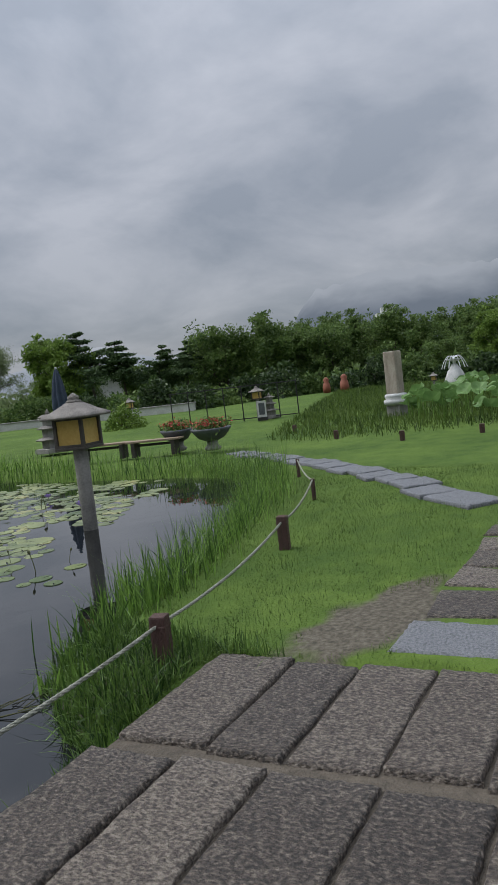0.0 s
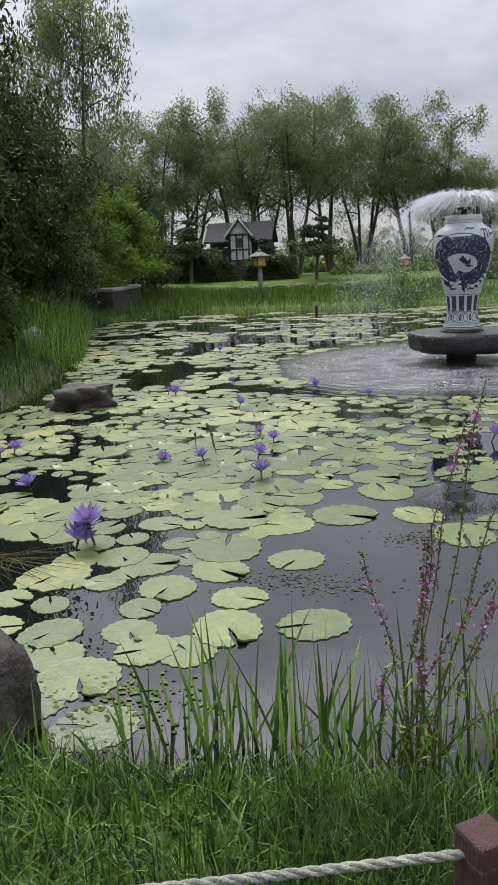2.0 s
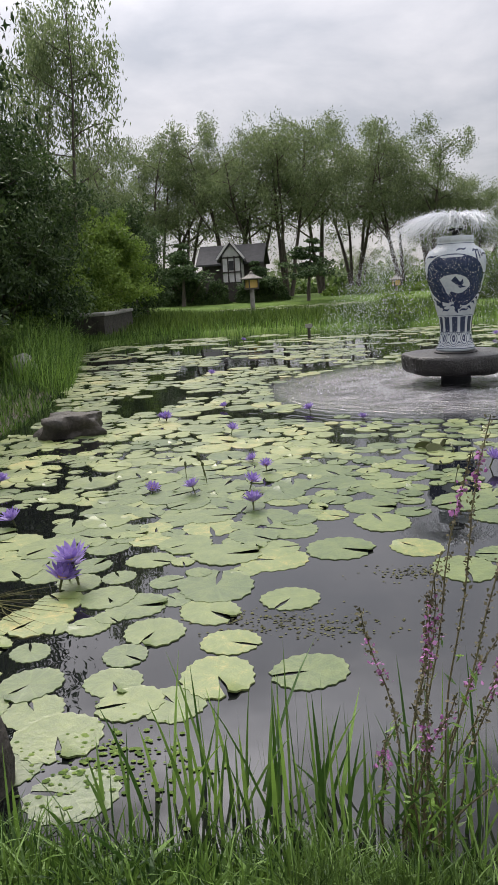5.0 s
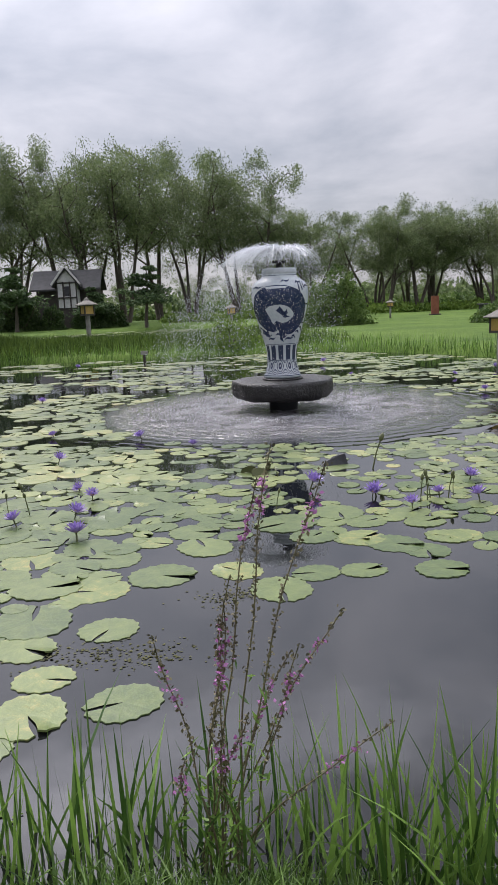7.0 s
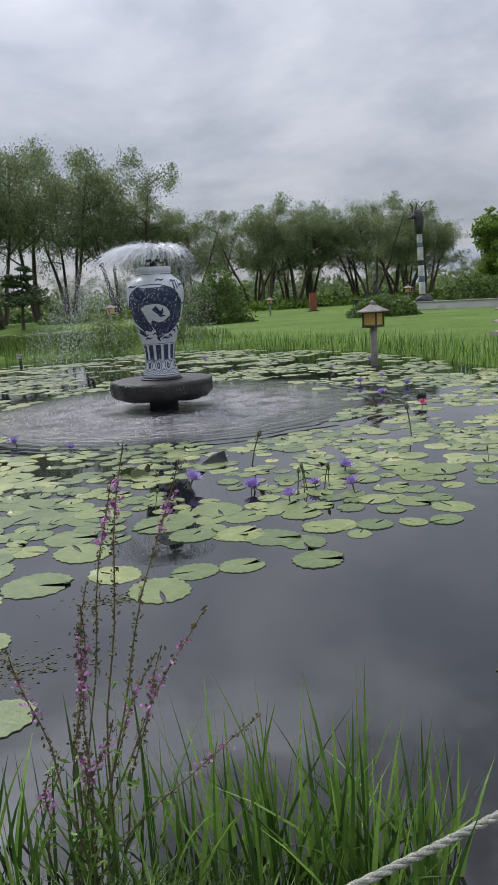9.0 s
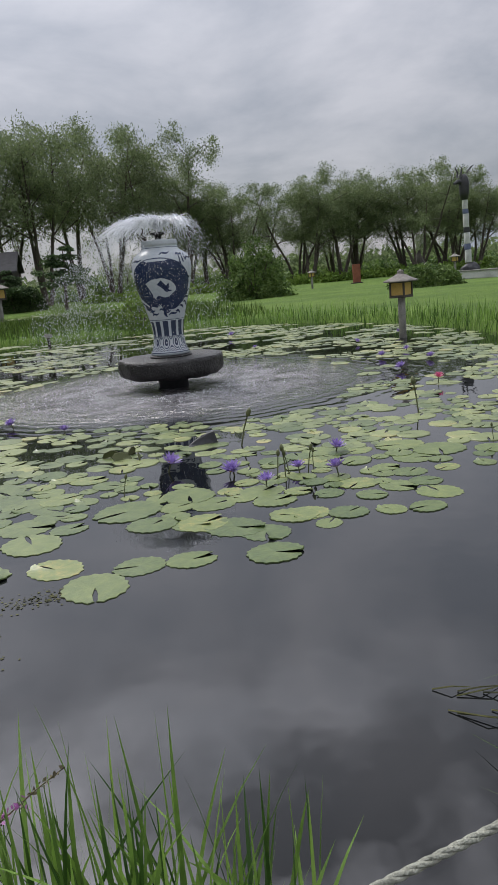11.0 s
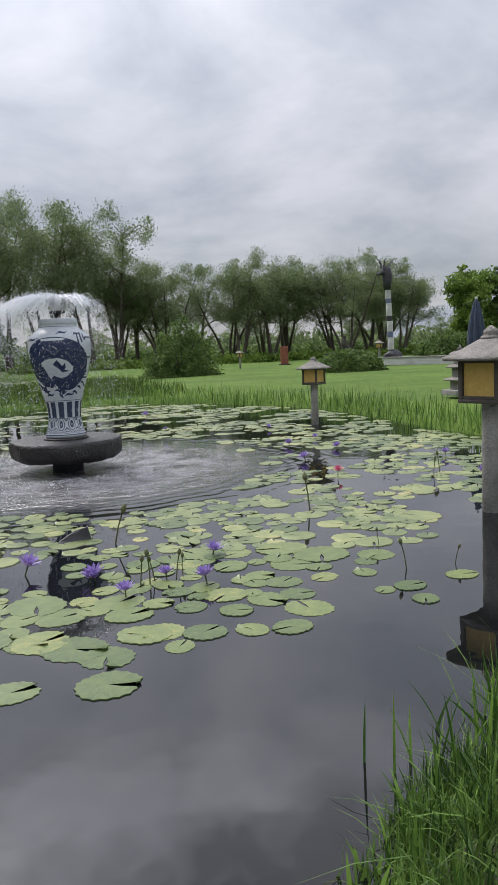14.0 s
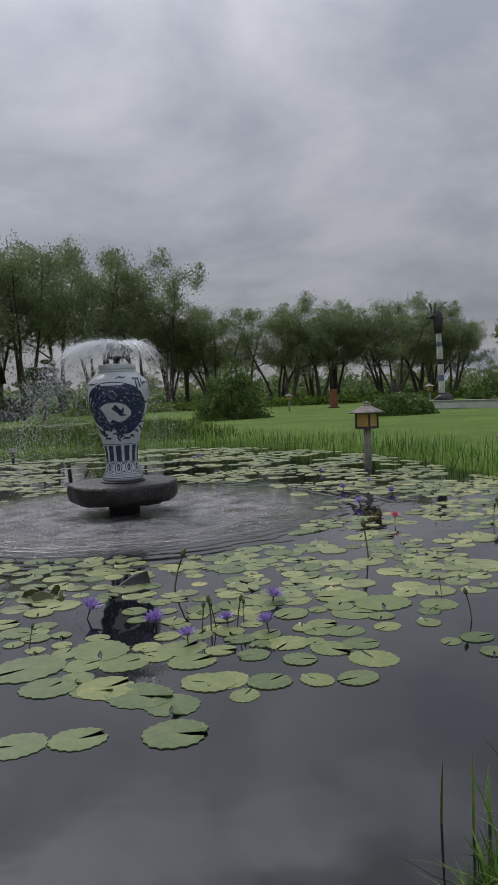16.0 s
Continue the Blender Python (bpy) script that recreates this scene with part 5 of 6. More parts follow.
def pad_cover(x, y):
    """Share of the water that pads hide: open in front, a clear ring round the fountain, drifts with dark lanes behind it."""
    if math.hypot(x - VASE_X, (y - VASE_Y) * 0.9) < 3.1 + 0.5 * noise.noise((x * 0.8, y * 0.8, 5)):
        return 0.0
    if math.hypot(x + 1.8, y - 3.3) < 0.5 or math.hypot(x + 2.2, y - 4.95) < 0.4:
        return 0.0
    front = np.interp(x, [-5, -3.2, -1.7, -0.9, -0.3, 0.5, 1.3, 2.3, 3.6, 4.8, 6.5, 9, 11], [2.8, 2.9, 3.0, 2.9, 3.5, 5.0, 4.7, 4.7, 4.9, 5.4, 6.2, 7.8, 9])
    if y < front:
        return 0.0
    if y > 14.5:
        return 0.44 if x < 4 else 0.5
    if x > 4.4:
        return 0.48 if y < 9 else 0.55
    if x < -0.6:
        return 0.86 if y < 9 else 0.62
    return 0.74 if y < 9 else 0.6


def in_drift(x, y):
    f = noise.noise((x * 0.75, y * 1.1, 2.3)) + 0.6 * noise.noise((x * 1.9, y * 2.3, 7.1))
    return f > 1.35 * (0.5 - pad_cover(x, y))


def scatter_pads():
    rng = random.Random(4)
    placed = list(PADS_MIDDLE + PADS_NEAR + PADS_RIGHT)
    cell = {}

    def key(x, y):
        return int(x // 0.8), int(y // 0.8)

    for p in placed:
        cell.setdefault(key(p[0], p[1]), []).append(p)
    tries = [(rng.uniform(-6.5, 10.3), rng.uniform(2.5, 26)) for _ in range(34000)]
    d = shore_dist(np.array([t[0] for t in tries]), np.array([t[1] for t in tries]), RINGS[0])
    for (x, y), dist in zip(tries, d):
        if dist > -0.15 or pad_cover(x, y) == 0.0 or not in_drift(x, y):
            continue
        r = rng.uniform(0.075, 0.25 if x < 0.5 else 0.18) * (1.0 if y < 10 else 1.1)
        i, j = key(x, y)
        ok = True
        for a in (-1, 0, 1):
            for b in (-1, 0, 1):
                for q in cell.get((i + a, j + b), ()):
                    if math.hypot(q[0] - x, q[1] - y) < (q[2] + r) * (0.62 if x < 0.5 and y < 9 else 0.72):
                        ok = False
        if ok:
            placed.append((x, y, r))
            cell.setdefault((i, j), []).append((x, y, r))
    return placed


all_pads = scatter_pads()
near_pads = sorted(all_pads, key=lambda p: math.hypot(p[0] - 1, p[1] + 0.7))
prng = random.Random(6)
for i, (x, y, r) in enumerate(near_pads[:300]):
    ob = new("lily_pad", PAD_MESHES[i % 5])
    ob.matrix_basis = Matrix.LocRotScale((x, y, 0.0015 + 0.0007 * (i % 7)), Euler((prng.uniform(-0.002, 0.002), prng.uniform(-0.002, 0.002), prng.uniform(0, 6.28))), Vector((r, r, 1)))
    tagged(ob, "round pale green lily pad with toothed rim floating on water", "lily pad", "lily pads")


def joined_pads(name, spots, label):
    base = [np.array(pad_shape(s * 1.7 + 0.4, 18)[0]) for s in range(4)]
    F0 = pad_shape(0, 18)[1]
    V, F = [], []
    for i, (x, y, r) in enumerate(spots):
        a = prng.uniform(0, 6.28)
        b = base[i % 4] * np.array([r, r, 1])
        c, s = math.cos(a), math.sin(a)
        o = len(V)
        V += [(x + c * p[0] - s * p[1], y + s * p[0] + c * p[1], 0.0015 + 0.001 * (i % 6) + p[2]) for p in b]
        F += [tuple(k + o for k in f) for f in F0]
    ob = part(name, mesh(name, V, F, True), PADFAR)
    tagged(ob, label, "lily pads", kind="stuff")


joined_pads("lily_pads_beyond", near_pads[300:], "carpet of pale green lily pads far across the pond")
far_spots = []
for i in range(900):
    x, y = prng.uniform(-8, 9), prng.uniform(39, 60)
    far_spots.append((x, y, prng.uniform(0.14, 0.3)))
fd = shore_dist(np.array([p[0] for p in far_spots]), np.array([p[1] for p in far_spots]), RINGS[1])
joined_pads("lily_pads_far_pond", [p for p, d in zip(far_spots, fd) if d < -0.3][:420], "lily pads on the small far pond")


def make_lily(name, label, petal_mat):
    t = thing(name, label, "flower", group="water lily flowers")
    V, F = [], []
    for ring, (n, tilt, ln, w) in enumerate(((10, 0.35, 0.085, 0.026), (9, 0.75, 0.078, 0.024), (7, 1.1, 0.06, 0.02))):
        for i in range(n):
            a = 2 * math.pi * (i + 0.5 * ring) / n
            c, s = math.cos(a), math.sin(a)
            o = len(V)
            for u, ww in ((0.08, 0.4), (0.45, 1.0), (0.8, 0.7), (1.0, 0.05)):
                rr2 = ln * u * math.cos(tilt)
                z = ln * u * math.sin(tilt) + 0.018 * u * u
                for e in (-1, 0, 1):
                    V.append((rr2 * c - e * w / 2 * ww * s, rr2 * s + e * w / 2 * ww * c, z + abs(e) * 0.006 * ww))
            for k2 in range(3):
                for e in range(2):
                    q = o + k2 * 3 + e
                    F.append((q, q + 1, q + 4, q + 3))
    part("petals", mesh("petals", V, F, True), petal_mat, t, at=(0, 0, 0.05))
    v, f = lathe([(0.004, 0), (0.016, 0.006), (0.02, 0.022), (0.014, 0.036), (0.004, 0.04)], 12)
    part("stamens", mesh("stamens", v, f, True), STAMEN, t, "yellow centre", at=(0, 0, 0.052))
    part("stem", mesh("stem", *tubes([[(0.01, 0, -0.35, 0.005), (0, 0, 0.0, 0.005), (0, 0, 0.055, 0.006)]], 6), smooth=True), STALK, t)
    return t


violet = make_lily("water_lily", "violet water lily with yellow centre standing over the pads", PETAL)
pink = make_lily("pink_water_lily", "small magenta water lily on the pond", PINKPETAL)
FLOWERS = [(-1.33, 3.50), (-1.24, 3.57), (-1.30, 3.64), (-2.11, 4.88), (-2.81, 5.97), (-2.74, 6.13), (-1.17, 5.75), (-0.76, 5.61), (-0.28, 5.71), (-0.30, 6.79), (-0.21, 5.05), (-1.76, 9.42), (-1.66, 9.45), (-0.92, 10.25), (-0.66, 8.23),
           (0.33, 9.61), (0.97, 8.84), (-1.52, 22.77), (2.39, 5.68), (2.44, 5.71), (2.60, 5.21), (3.22, 5.23), (3.48, 6.04), (2.97, 5.52), (1.92, 6.14), (7.39, 13.10), (6.21, 10.65), (8.13, 9.79), (7.62, 8.12), (7.17, 11.58),
           (7.15, 15.19), (5.48, 20.30), (5.26, 16.63), (8.59, 16.16), (-0.16, 6.33), (6.6, 12.4), (-1.6, 14.6)]
for i, (x, y) in enumerate(FLOWERS):
    s = (1.15 if i > 2 else 1.6) * (0.95 + 0.2 * math.sin(i * 2.7))
    m = Matrix.LocRotScale((x, y, -0.02 + 0.02 * (1 + math.sin(i * 1.9)) + (0.06 if i in (1, 2) else 0)), Euler((0.35 * math.sin(i * 3.3), 0.3 * math.cos(i * 2.1), i)), Vector((s, s, s)))
    if i == 0:
        first = m
    else:
        copy_thing(violet, m)
violet.matrix_basis = first
pink.matrix_basis = pose(6.01, 9.01, 0.04, 10, 0, 0)


def make_bud():
    t = thing("lily_bud", "closed green water lily bud on a thin leaning stalk", "flower bud", group="lily buds")
    part("stalk", mesh("stalk", *tubes([[(0, 0, -0.3, 0.006), (0, 0, 0.0, 0.006), (0.012, 0, 0.12, 0.0055), (0.035, 0, 0.22, 0.005)]], 6), smooth=True), STALK, t)
    v, f = lathe([(0.006, 0), (0.016, 0.012), (0.019, 0.03), (0.014, 0.05), (0.003, 0.068)], 10)
    part("bud", mesh("bud", v, f, True), STALK, t, at=pose(0.035, 0, 0.215, 0, 12, 0))
    return t


bud = make_bud()
BUDS = [(2.75, 6.83, 1.4), (2.74, 5.39, 0.9), (2.82, 5.43, 1.0), (2.87, 5.49, 0.85), (3.04, 5.49, 0.9), (3.10, 5.52, 0.7), (4.90, 7.28, 1.5), (4.76, 4.94, 0.9), (4.89, 5.66, 0.6), (5.18, 4.91, 0.6), (7.08, 8.38, 1.0), (7.3, 8.6, 1.1), (-0.75, 6.25, 0.9), (-0.7, 6.0, 0.8), (-0.9, 6.1, 0.7), (1.47, 5.51, 0.7)]
for i, (x, y, s) in enumerate(BUDS):
    m = Matrix.LocRotScale((x, y, 0), Euler((0.1 * math.sin(i), 0.12 * math.cos(i * 2), i * 1.3)), Vector((s, s, s)))
    if i == 0:
        first = m
    else:
        copy_thing(bud, m)
bud.matrix_basis = first

# a black slanted angular piece that stands out of the pads, and drowned brown leaves
slant_plate = bmesh.new()
vs = [slant_plate.verts.new(p) for p in ((-0.17, 0, 0), (0.17, 0.02, 0), (0.15, 0.06, 0.13), (0.02, 0.08, 0.10), (-0.13, 0.05, 0.03))]
ext = bmesh.ops.extrude_face_region(slant_plate, geom=[slant_plate.faces.new(vs)])
bmesh.ops.translate(slant_plate, vec=(0, 0.012, 0.004), verts=[e for e in ext["geom"] if isinstance(e, bmesh.types.BMVert)])
tagged(part("black_piece", slant_plate, BLACKPAINT, at=pose(2.40, 7.08, -0.01, 0, 0, 10)), "black slanted angular piece standing out of the water", "leaf")
for i, (x, y) in enumerate(((1.55, 6.9), (1.72, 6.85), (1.45, 7.05), (1.65, 7.1))):
    me = mesh("curled_leaf", *pad_shape(i + 9.0, 18), smooth=True)
    me.materials.append(STALK)
    ob = new("curled_leaf", me)
    ob.matrix_basis = pose(x, y, 0.015, 68 + 5 * i, 15, 80 * i) @ Matrix.Diagonal((0.10, 0.07, 1, 1))
    tagged(ob, "curled brown-green lily leaf raised over the pond", "leaf", "curled leaves")


# duckweed and broken leaf bits by the near bank
def duckweed():
    rng = np.random.default_rng(3)
    c = np.concatenate([rng.normal(size=(240, 2)) * (0.18, 0.14) + (-0.6, 1.72), rng.normal(size=(300, 2)) * (0.5, 0.35) + (-2.9, 7.2), rng.normal(size=(200, 2)) * (0.3, 0.5) + (-3.2, 5.9)])
    V, F = [], []
    for x, y in c:
        r, a = rng.uniform(0.006, 0.016), rng.uniform(0, 6)
        o = len(V)
        V += [(x + r * math.cos(a + g), y + r * 0.8 * math.sin(a + g), 0.005) for g in np.linspace(0, 5.2, 6)] + [(x, y, 0.008)]
        F += [(o + k2, o + (k2 + 1) % 6, o + 6) for k2 in range(6)]
    tagged(part("duckweed", mesh("duckweed", V, F), DUCKWEED), "scattered small floating green leaves near the bank", "duckweed", kind="stuff")


duckweed()


def drift(seed, n, spots):
    """Dark leaf crumbs adrift in loose patches: spots are (x, y, half length, half width)."""
    rng = np.random.default_rng(seed)
    V, F = [], []
    for x0, y0, a, b in spots:
        for _ in range(n):
            x, y = x0 + rng.normal() * a, y0 + rng.normal() * b
            r, g = rng.uniform(0.004, 0.013), rng.uniform(0, 6.28)
            o = len(V)
            V += [(x + r * rng.uniform(0.5, 1.3) * math.cos(g + q), y + r * rng.uniform(0.4, 1.0) * math.sin(g + q), 0.003) for q in (0, 1.3, 2.5, 3.8, 5.0)]
            F.append(tuple(range(o, o + 5)))
    tagged(part("leaf_crumbs", mesh("leaf_crumbs", V, F), STRAP), "dark crumbled plant debris floating near the bank", "debris", kind="stuff")


drift(31, 190, ((-0.12, 3.02, 0.22, 0.09), (0.28, 2.9, 0.2, 0.08), (0.9, 3.62, 0.14, 0.07)))


# drowned strap leaves that fan out under the near pads
def strap_leaves():
    rng = np.random.default_rng(23)
    paths = []
    for i in range(46):
        a = rng.uniform(2.6, 6.6)
        ln = rng.uniform(0.25, 0.7)
        x, y = -1.75 + rng.normal() * 0.05, 3.35 + rng.normal() * 0.05
        paths.append([(x + ln * s * math.cos(a + 0.4 * s), y + ln * s * math.sin(a + 0.4 * s), 0.002 + 0.12 * s * (1 - s), 0.005 * (1.05 - s)) for s in np.linspace(0, 1, 6)])
    ob = part("strap_leaf_tuft", mesh("strap_leaf_tuft", *tubes(paths, 4), smooth=True), STRAP)
    tagged(ob, "tuft of long brownish strap leaves spread on the water", "water plant", kind="stuff")


strap_leaves()


# ---- purple loosestrife by the rope ----
def loosestrife():
    rng = np.random.default_rng(17)
    t = thing("loosestrife", "tall purple loosestrife with magenta flower spikes at the pond's edge", "plant", (0.54, 1.24, 0.03))
    # lean (x, y), height of each stem
    stems = [(0.15, 0.02, 1.36), (0.17, 0.06, 1.24), (0.32, 0.02, 1.31), (0.04, 0.03, 0.91), (0.07, 0.05, 0.84), (0.18, -0.02, 0.76), (-0.16, 0.03, 0.82), (0.26, 0.08, 0.68), (0.40, 0.02, 0.83), (0.16, -0.05, 0.56), (-0.08, 0.0, 0.52), (0.56, -0.04, 0.50), (0.12, 0.02, 0.97), (0.02, -0.06, 0.42)]
    for i, (dx, dy, h) in enumerate(stems):
        b = rng.normal(size=2) * 0.05
        pts = []
        for k2 in range(11):
            s = k2 / 10
            pts.append((b[0] + dx * s ** 1.5 + 0.008 * math.sin(k2 * 1.3 + i), b[1] + dy * s, h * s, 0.0042 * (1 - 0.6 * s)))
        stem = part("stem", mesh("stem", *tubes([pts], 5), smooth=True), SPIKESTEM, t)
        P = np.array([p[:3] for p in pts])
        z = rng.uniform(0.4, 1.0, int(150 * h)) ** 0.8
        C = np.stack([np.interp(z, np.linspace(0, 1, 11), P[:, q]) for q in range(3)], 1)
        C[:, :2] += rng.normal(size=(len(C), 2)) * 0.007
        part("seed_head", mesh("seed_head", *leaves(rng, C, 0.011, long=1.3)), SPIKESTEM, stem)
        lo, hi = (0.84, 0.93) if h > 1 else (0.70, 0.88)
        z = rng.uniform(lo, hi, int(44 if h > 1 else 30))
        C = np.stack([np.interp(z, np.linspace(0, 1, 11), P[:, q]) for q in range(3)], 1)
        C[:, :2] += rng.normal(size=(len(C), 2)) * 0.010
        part("flower_spike", mesh("flower_spike", *leaves(rng, C, 0.014, long=1.2)), MAGENTA, stem, "magenta blossom spike")
        z = rng.uniform(0.05, 0.55, 16)
        C = np.stack([np.interp(z, np.linspace(0, 1, 11), P[:, q]) for q in range(3)], 1)
        part("leaf_whorl", mesh("leaf_whorl", *leaves(rng, C + rng.normal(size=C.shape) * 0.012, 0.014, long=3.6)), REED, stem)["kind"] = "stuff"


loosestrife()


# ---- reeds and grass ----
def on_land(x, y):
    return np.stack([x, y, land(x, y)], 1)


def reed_clump(seed, x, y, n, h, spread, lean=0.38, w=0.021, group="reeds on the near bank", label="clump of tall green sword-shaped reed blades at the water's edge"):
    rng = np.random.default_rng(seed)
    P = rng.normal(size=(n, 2)) * spread
    hh = h * rng.uniform(0.45, 1.1, n)
    V, F = blades(rng, np.column_stack([P, np.full(n, -0.08)]), hh, w * rng.uniform(0.7, 1.3, n), np.abs(rng.normal(size=n)) * lean, 5)
    z = float(land(np.array([x]), np.array([y]))[0])
    t = thing("reed_clump", label, "reeds", (x, y, max(z, -0.1)), group)
    if n > 60:
        tagged(part("leaf_tuft", mesh("leaf_tuft", V, F), REED, t), kind="stuff")
        return
    # near clumps: every blade is a piece of its own
    for i in range(n):
        f = [tuple(q - 11 * i for q in F[i + n * k]) for k in range(5)]
        part("blade", mesh("blade", V[11 * i:11 * i + 11], f), REEDBLADE, t)


for i, (x, y, n, h, sp) in enumerate([(-0.55, 1.36, 12, 0.42, 0.07), (-0.22, 1.34, 30, 0.62, 0.10), (0.02, 1.38, 40, 0.72, 0.11), (0.24, 1.36, 34, 0.66, 0.11), (0.48, 1.30, 26, 0.55, 0.11), (0.74, 1.26, 44, 0.72, 0.12), (0.98, 1.16, 50, 0.76, 0.12),
                                      (1.18, 1.04, 40, 0.78, 0.10), (1.32, 0.90, 44, 0.80, 0.08), (1.42, 0.80, 30, 0.66, 0.06), (1.25, 0.72, 22, 0.6, 0.06), (1.55, 1.0, 30, 0.66, 0.08), (1.12, 0.92, 26, 0.66, 0.07), (2.70, 1.25, 36, 0.25, 0.06), (2.90, 1.86, 48, 0.30, 0.06), (3.02, 1.5, 56, 0.28, 0.09), (3.18, 1.9, 80, 0.34, 0.10),
                                      (3.5, 2.15, 60, 0.50, 0.16), (3.95, 2.35, 100, 0.56, 0.18), (4.4, 2.5, 120, 0.62, 0.18), (4.9, 2.75, 120, 0.65, 0.2), (-0.9, 1.30, 10, 0.4, 0.05)]):
    reed_clump(100 + i, x, y, n, h * (1.08 if x < 1.6 else 0.8), sp)


def strip(name, label, seed, n, region, h, w, lean, mat, seg=2, category="grass", keep=None):
    """Blades over a stretch of ground: region is (x0, x1, y0, y1); keep tells from shore distance and place."""
    rng = np.random.default_rng(seed)
    x, y = rng.uniform(region[0], region[1], n), rng.uniform(region[2], region[3], n)
    d = shore_dist(x, y, RINGS[0])
    ok = keep(x, y, d, rng)
    x, y, d = x[ok], y[ok], d[ok]
    hh = rng.uniform(h[0], h[1], len(x)) * (0.75 + 0.5 * np.array([noise.noise((a * 1.7, b * 1.7, seed)) + 0.5 for a, b in zip(x, y)]))
    V, F = blades(rng, on_land(x, y) - np.array([0, 0, 0.01]), hh, rng.uniform(w[0], w[1], len(x)), np.abs(rng.normal(size=len(x))) * lean, seg)
    ob = part(name, mesh(name, V, F), mat)
    return tagged(ob, label, category, kind="stuff")


def off_stone(x, y):
    """Away from the slabs, the stepping stones and the worn earth."""
    px, py = x - PAVE_O.x, y - PAVE_O.y
    u, v = px * pu.x + py * pu.y, px * pv.x + py * pv.y
    pave = (u > np.where(v > 1.35, -2.3, -1.16)) & (u < 1.14) & (v > -0.06)
    step = (np.abs(y - (-0.28 + (x - 4.2) * 0.245)) < 0.32) & (x > 3.9) & (x < 7.7)
    earth = (((x - 4.35) / 0.8) ** 2 + ((y - 0.33) / 0.33) ** 2 < 0.8) | (((x - 0.7) / 0.9) ** 2 + ((y + 0.35) / 0.36) ** 2 < 0.8)
    return ~pave & ~step & ~earth


strip("bank_grass", "rough green grass on the pond's near bank", 51, 66000, (-2.6, 3.6, -0.6, 2.6), (0.05, 0.22), (0.005, 0.013), 0.9, GRASS, 3, keep=lambda x, y, d, r: (d > 0.02) & off_stone(x, y) & (r.random(len(x)) < 0.9))
# this strip wears the grass copy that has shade in its colour
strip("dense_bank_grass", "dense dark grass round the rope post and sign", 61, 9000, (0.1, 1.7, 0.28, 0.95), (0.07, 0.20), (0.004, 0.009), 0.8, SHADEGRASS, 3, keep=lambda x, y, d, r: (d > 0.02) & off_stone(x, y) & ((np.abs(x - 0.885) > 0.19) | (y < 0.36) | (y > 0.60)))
strip("weeds", "low leafy weeds among the bank grass", 52, 14000, (-2.4, 3.4, -0.4, 2.2), (0.03, 0.10), (0.012, 0.032), 1.4, GRASS, 2, keep=lambda x, y, d, r: (d > 0.05) & (d < 1.4) & off_stone(x, y))
strip("lawn_grass", "short mown lawn grass beside the pond", 53, 150000, (2.4, 10.5, -1.4, 7.5), (0.025, 0.07), (0.004, 0.009), 0.9, LAWN_BLADE, 1, keep=lambda x, y, d, r: (d > 0.1) & off_stone(x, y))
strip("bank_reeds", "thick green reeds along the curved bank", 54, 34000, (2.3, 11.5, 1.0, 9.0), (0.25, 0.62), (0.006, 0.012), 0.45, REED, 3, "reeds", keep=lambda x, y, d, r: (d > -0.15) & (d < 0.75 - 0.5 * r.random(len(x))) & (x > 3.8) & (y > x * 0.5 - 0.1) & off_stone(x, y))
strip("far_bank_reeds", "green reeds along the far shore", 55, 60000, (-7.5, 12, 8, 30), (0.2, 0.6), (0.015, 0.03), 0.35, REED, 2, "reeds", keep=lambda x, y, d, r: (d > -0.2) & (d < 1.1 - 0.9 * r.random(len(x))) & ((y > 9) & (x > 5) | (y > 24) & (x > -5.9)))
strip("meadow_grass", "lush grass behind the far shore", 56, 60000, (-12, 20, 26, 48), (0.12, 0.5), (0.02, 0.045), 0.4, LAWN_BLADE, 2, keep=lambda x, y, d, r: (d > 0.6) & (shore_dist(x, y, RINGS[1]) > -0.2) & (x < 6 + 3 * r.random(len(x))))
strip("left_bank_grass", "rank grass and weeds on the shaded bank", 57, 60000, (-9.5, -3.2, 3.0, 27), (0.06, 0.3), (0.012, 0.026), 0.6, GRASS, 3, keep=lambda x, y, d, r: (d > -0.05) & (d < 4))
strip("left_bank_reeds", "tall reeds on the shaded bank", 58, 16000, (-8, -3.4, 10, 26), (0.5, 1.0), (0.012, 0.022), 0.45, REED, 3, "reeds", keep=lambda x, y, d, r: (d > -0.15) & (d < 1.0 - 0.5 * r.random(len(x))) & (y > 12.5) & (y < 22))
strip("tall_meadow", "tall unmown grass and herbs round the stone column", 59, 90000, (13, 40, 4, 26), (0.06, 0.30), (0.015, 0.035), 0.7, LAWN_BLADE, 2, keep=lambda x, y, d, r: (y < 1.0 + x * 0.62) & (y > 0.23 * x) & (x > 13.8 + 0.35 * np.abs(y - 8) + 2.5 * r.random(len(x)) ** 2))
for i, (x, y) in enumerate(((-6.3, 17.0), (-6.9, 18.4), (-6.5, 19.6), (-6.1, 15.8))):
    reed_clump(140 + i, x, y, 200, 1.5, 0.28, 0.7, 0.022, "pampas clumps", "arching tussock of long narrow grass blades on the bank")


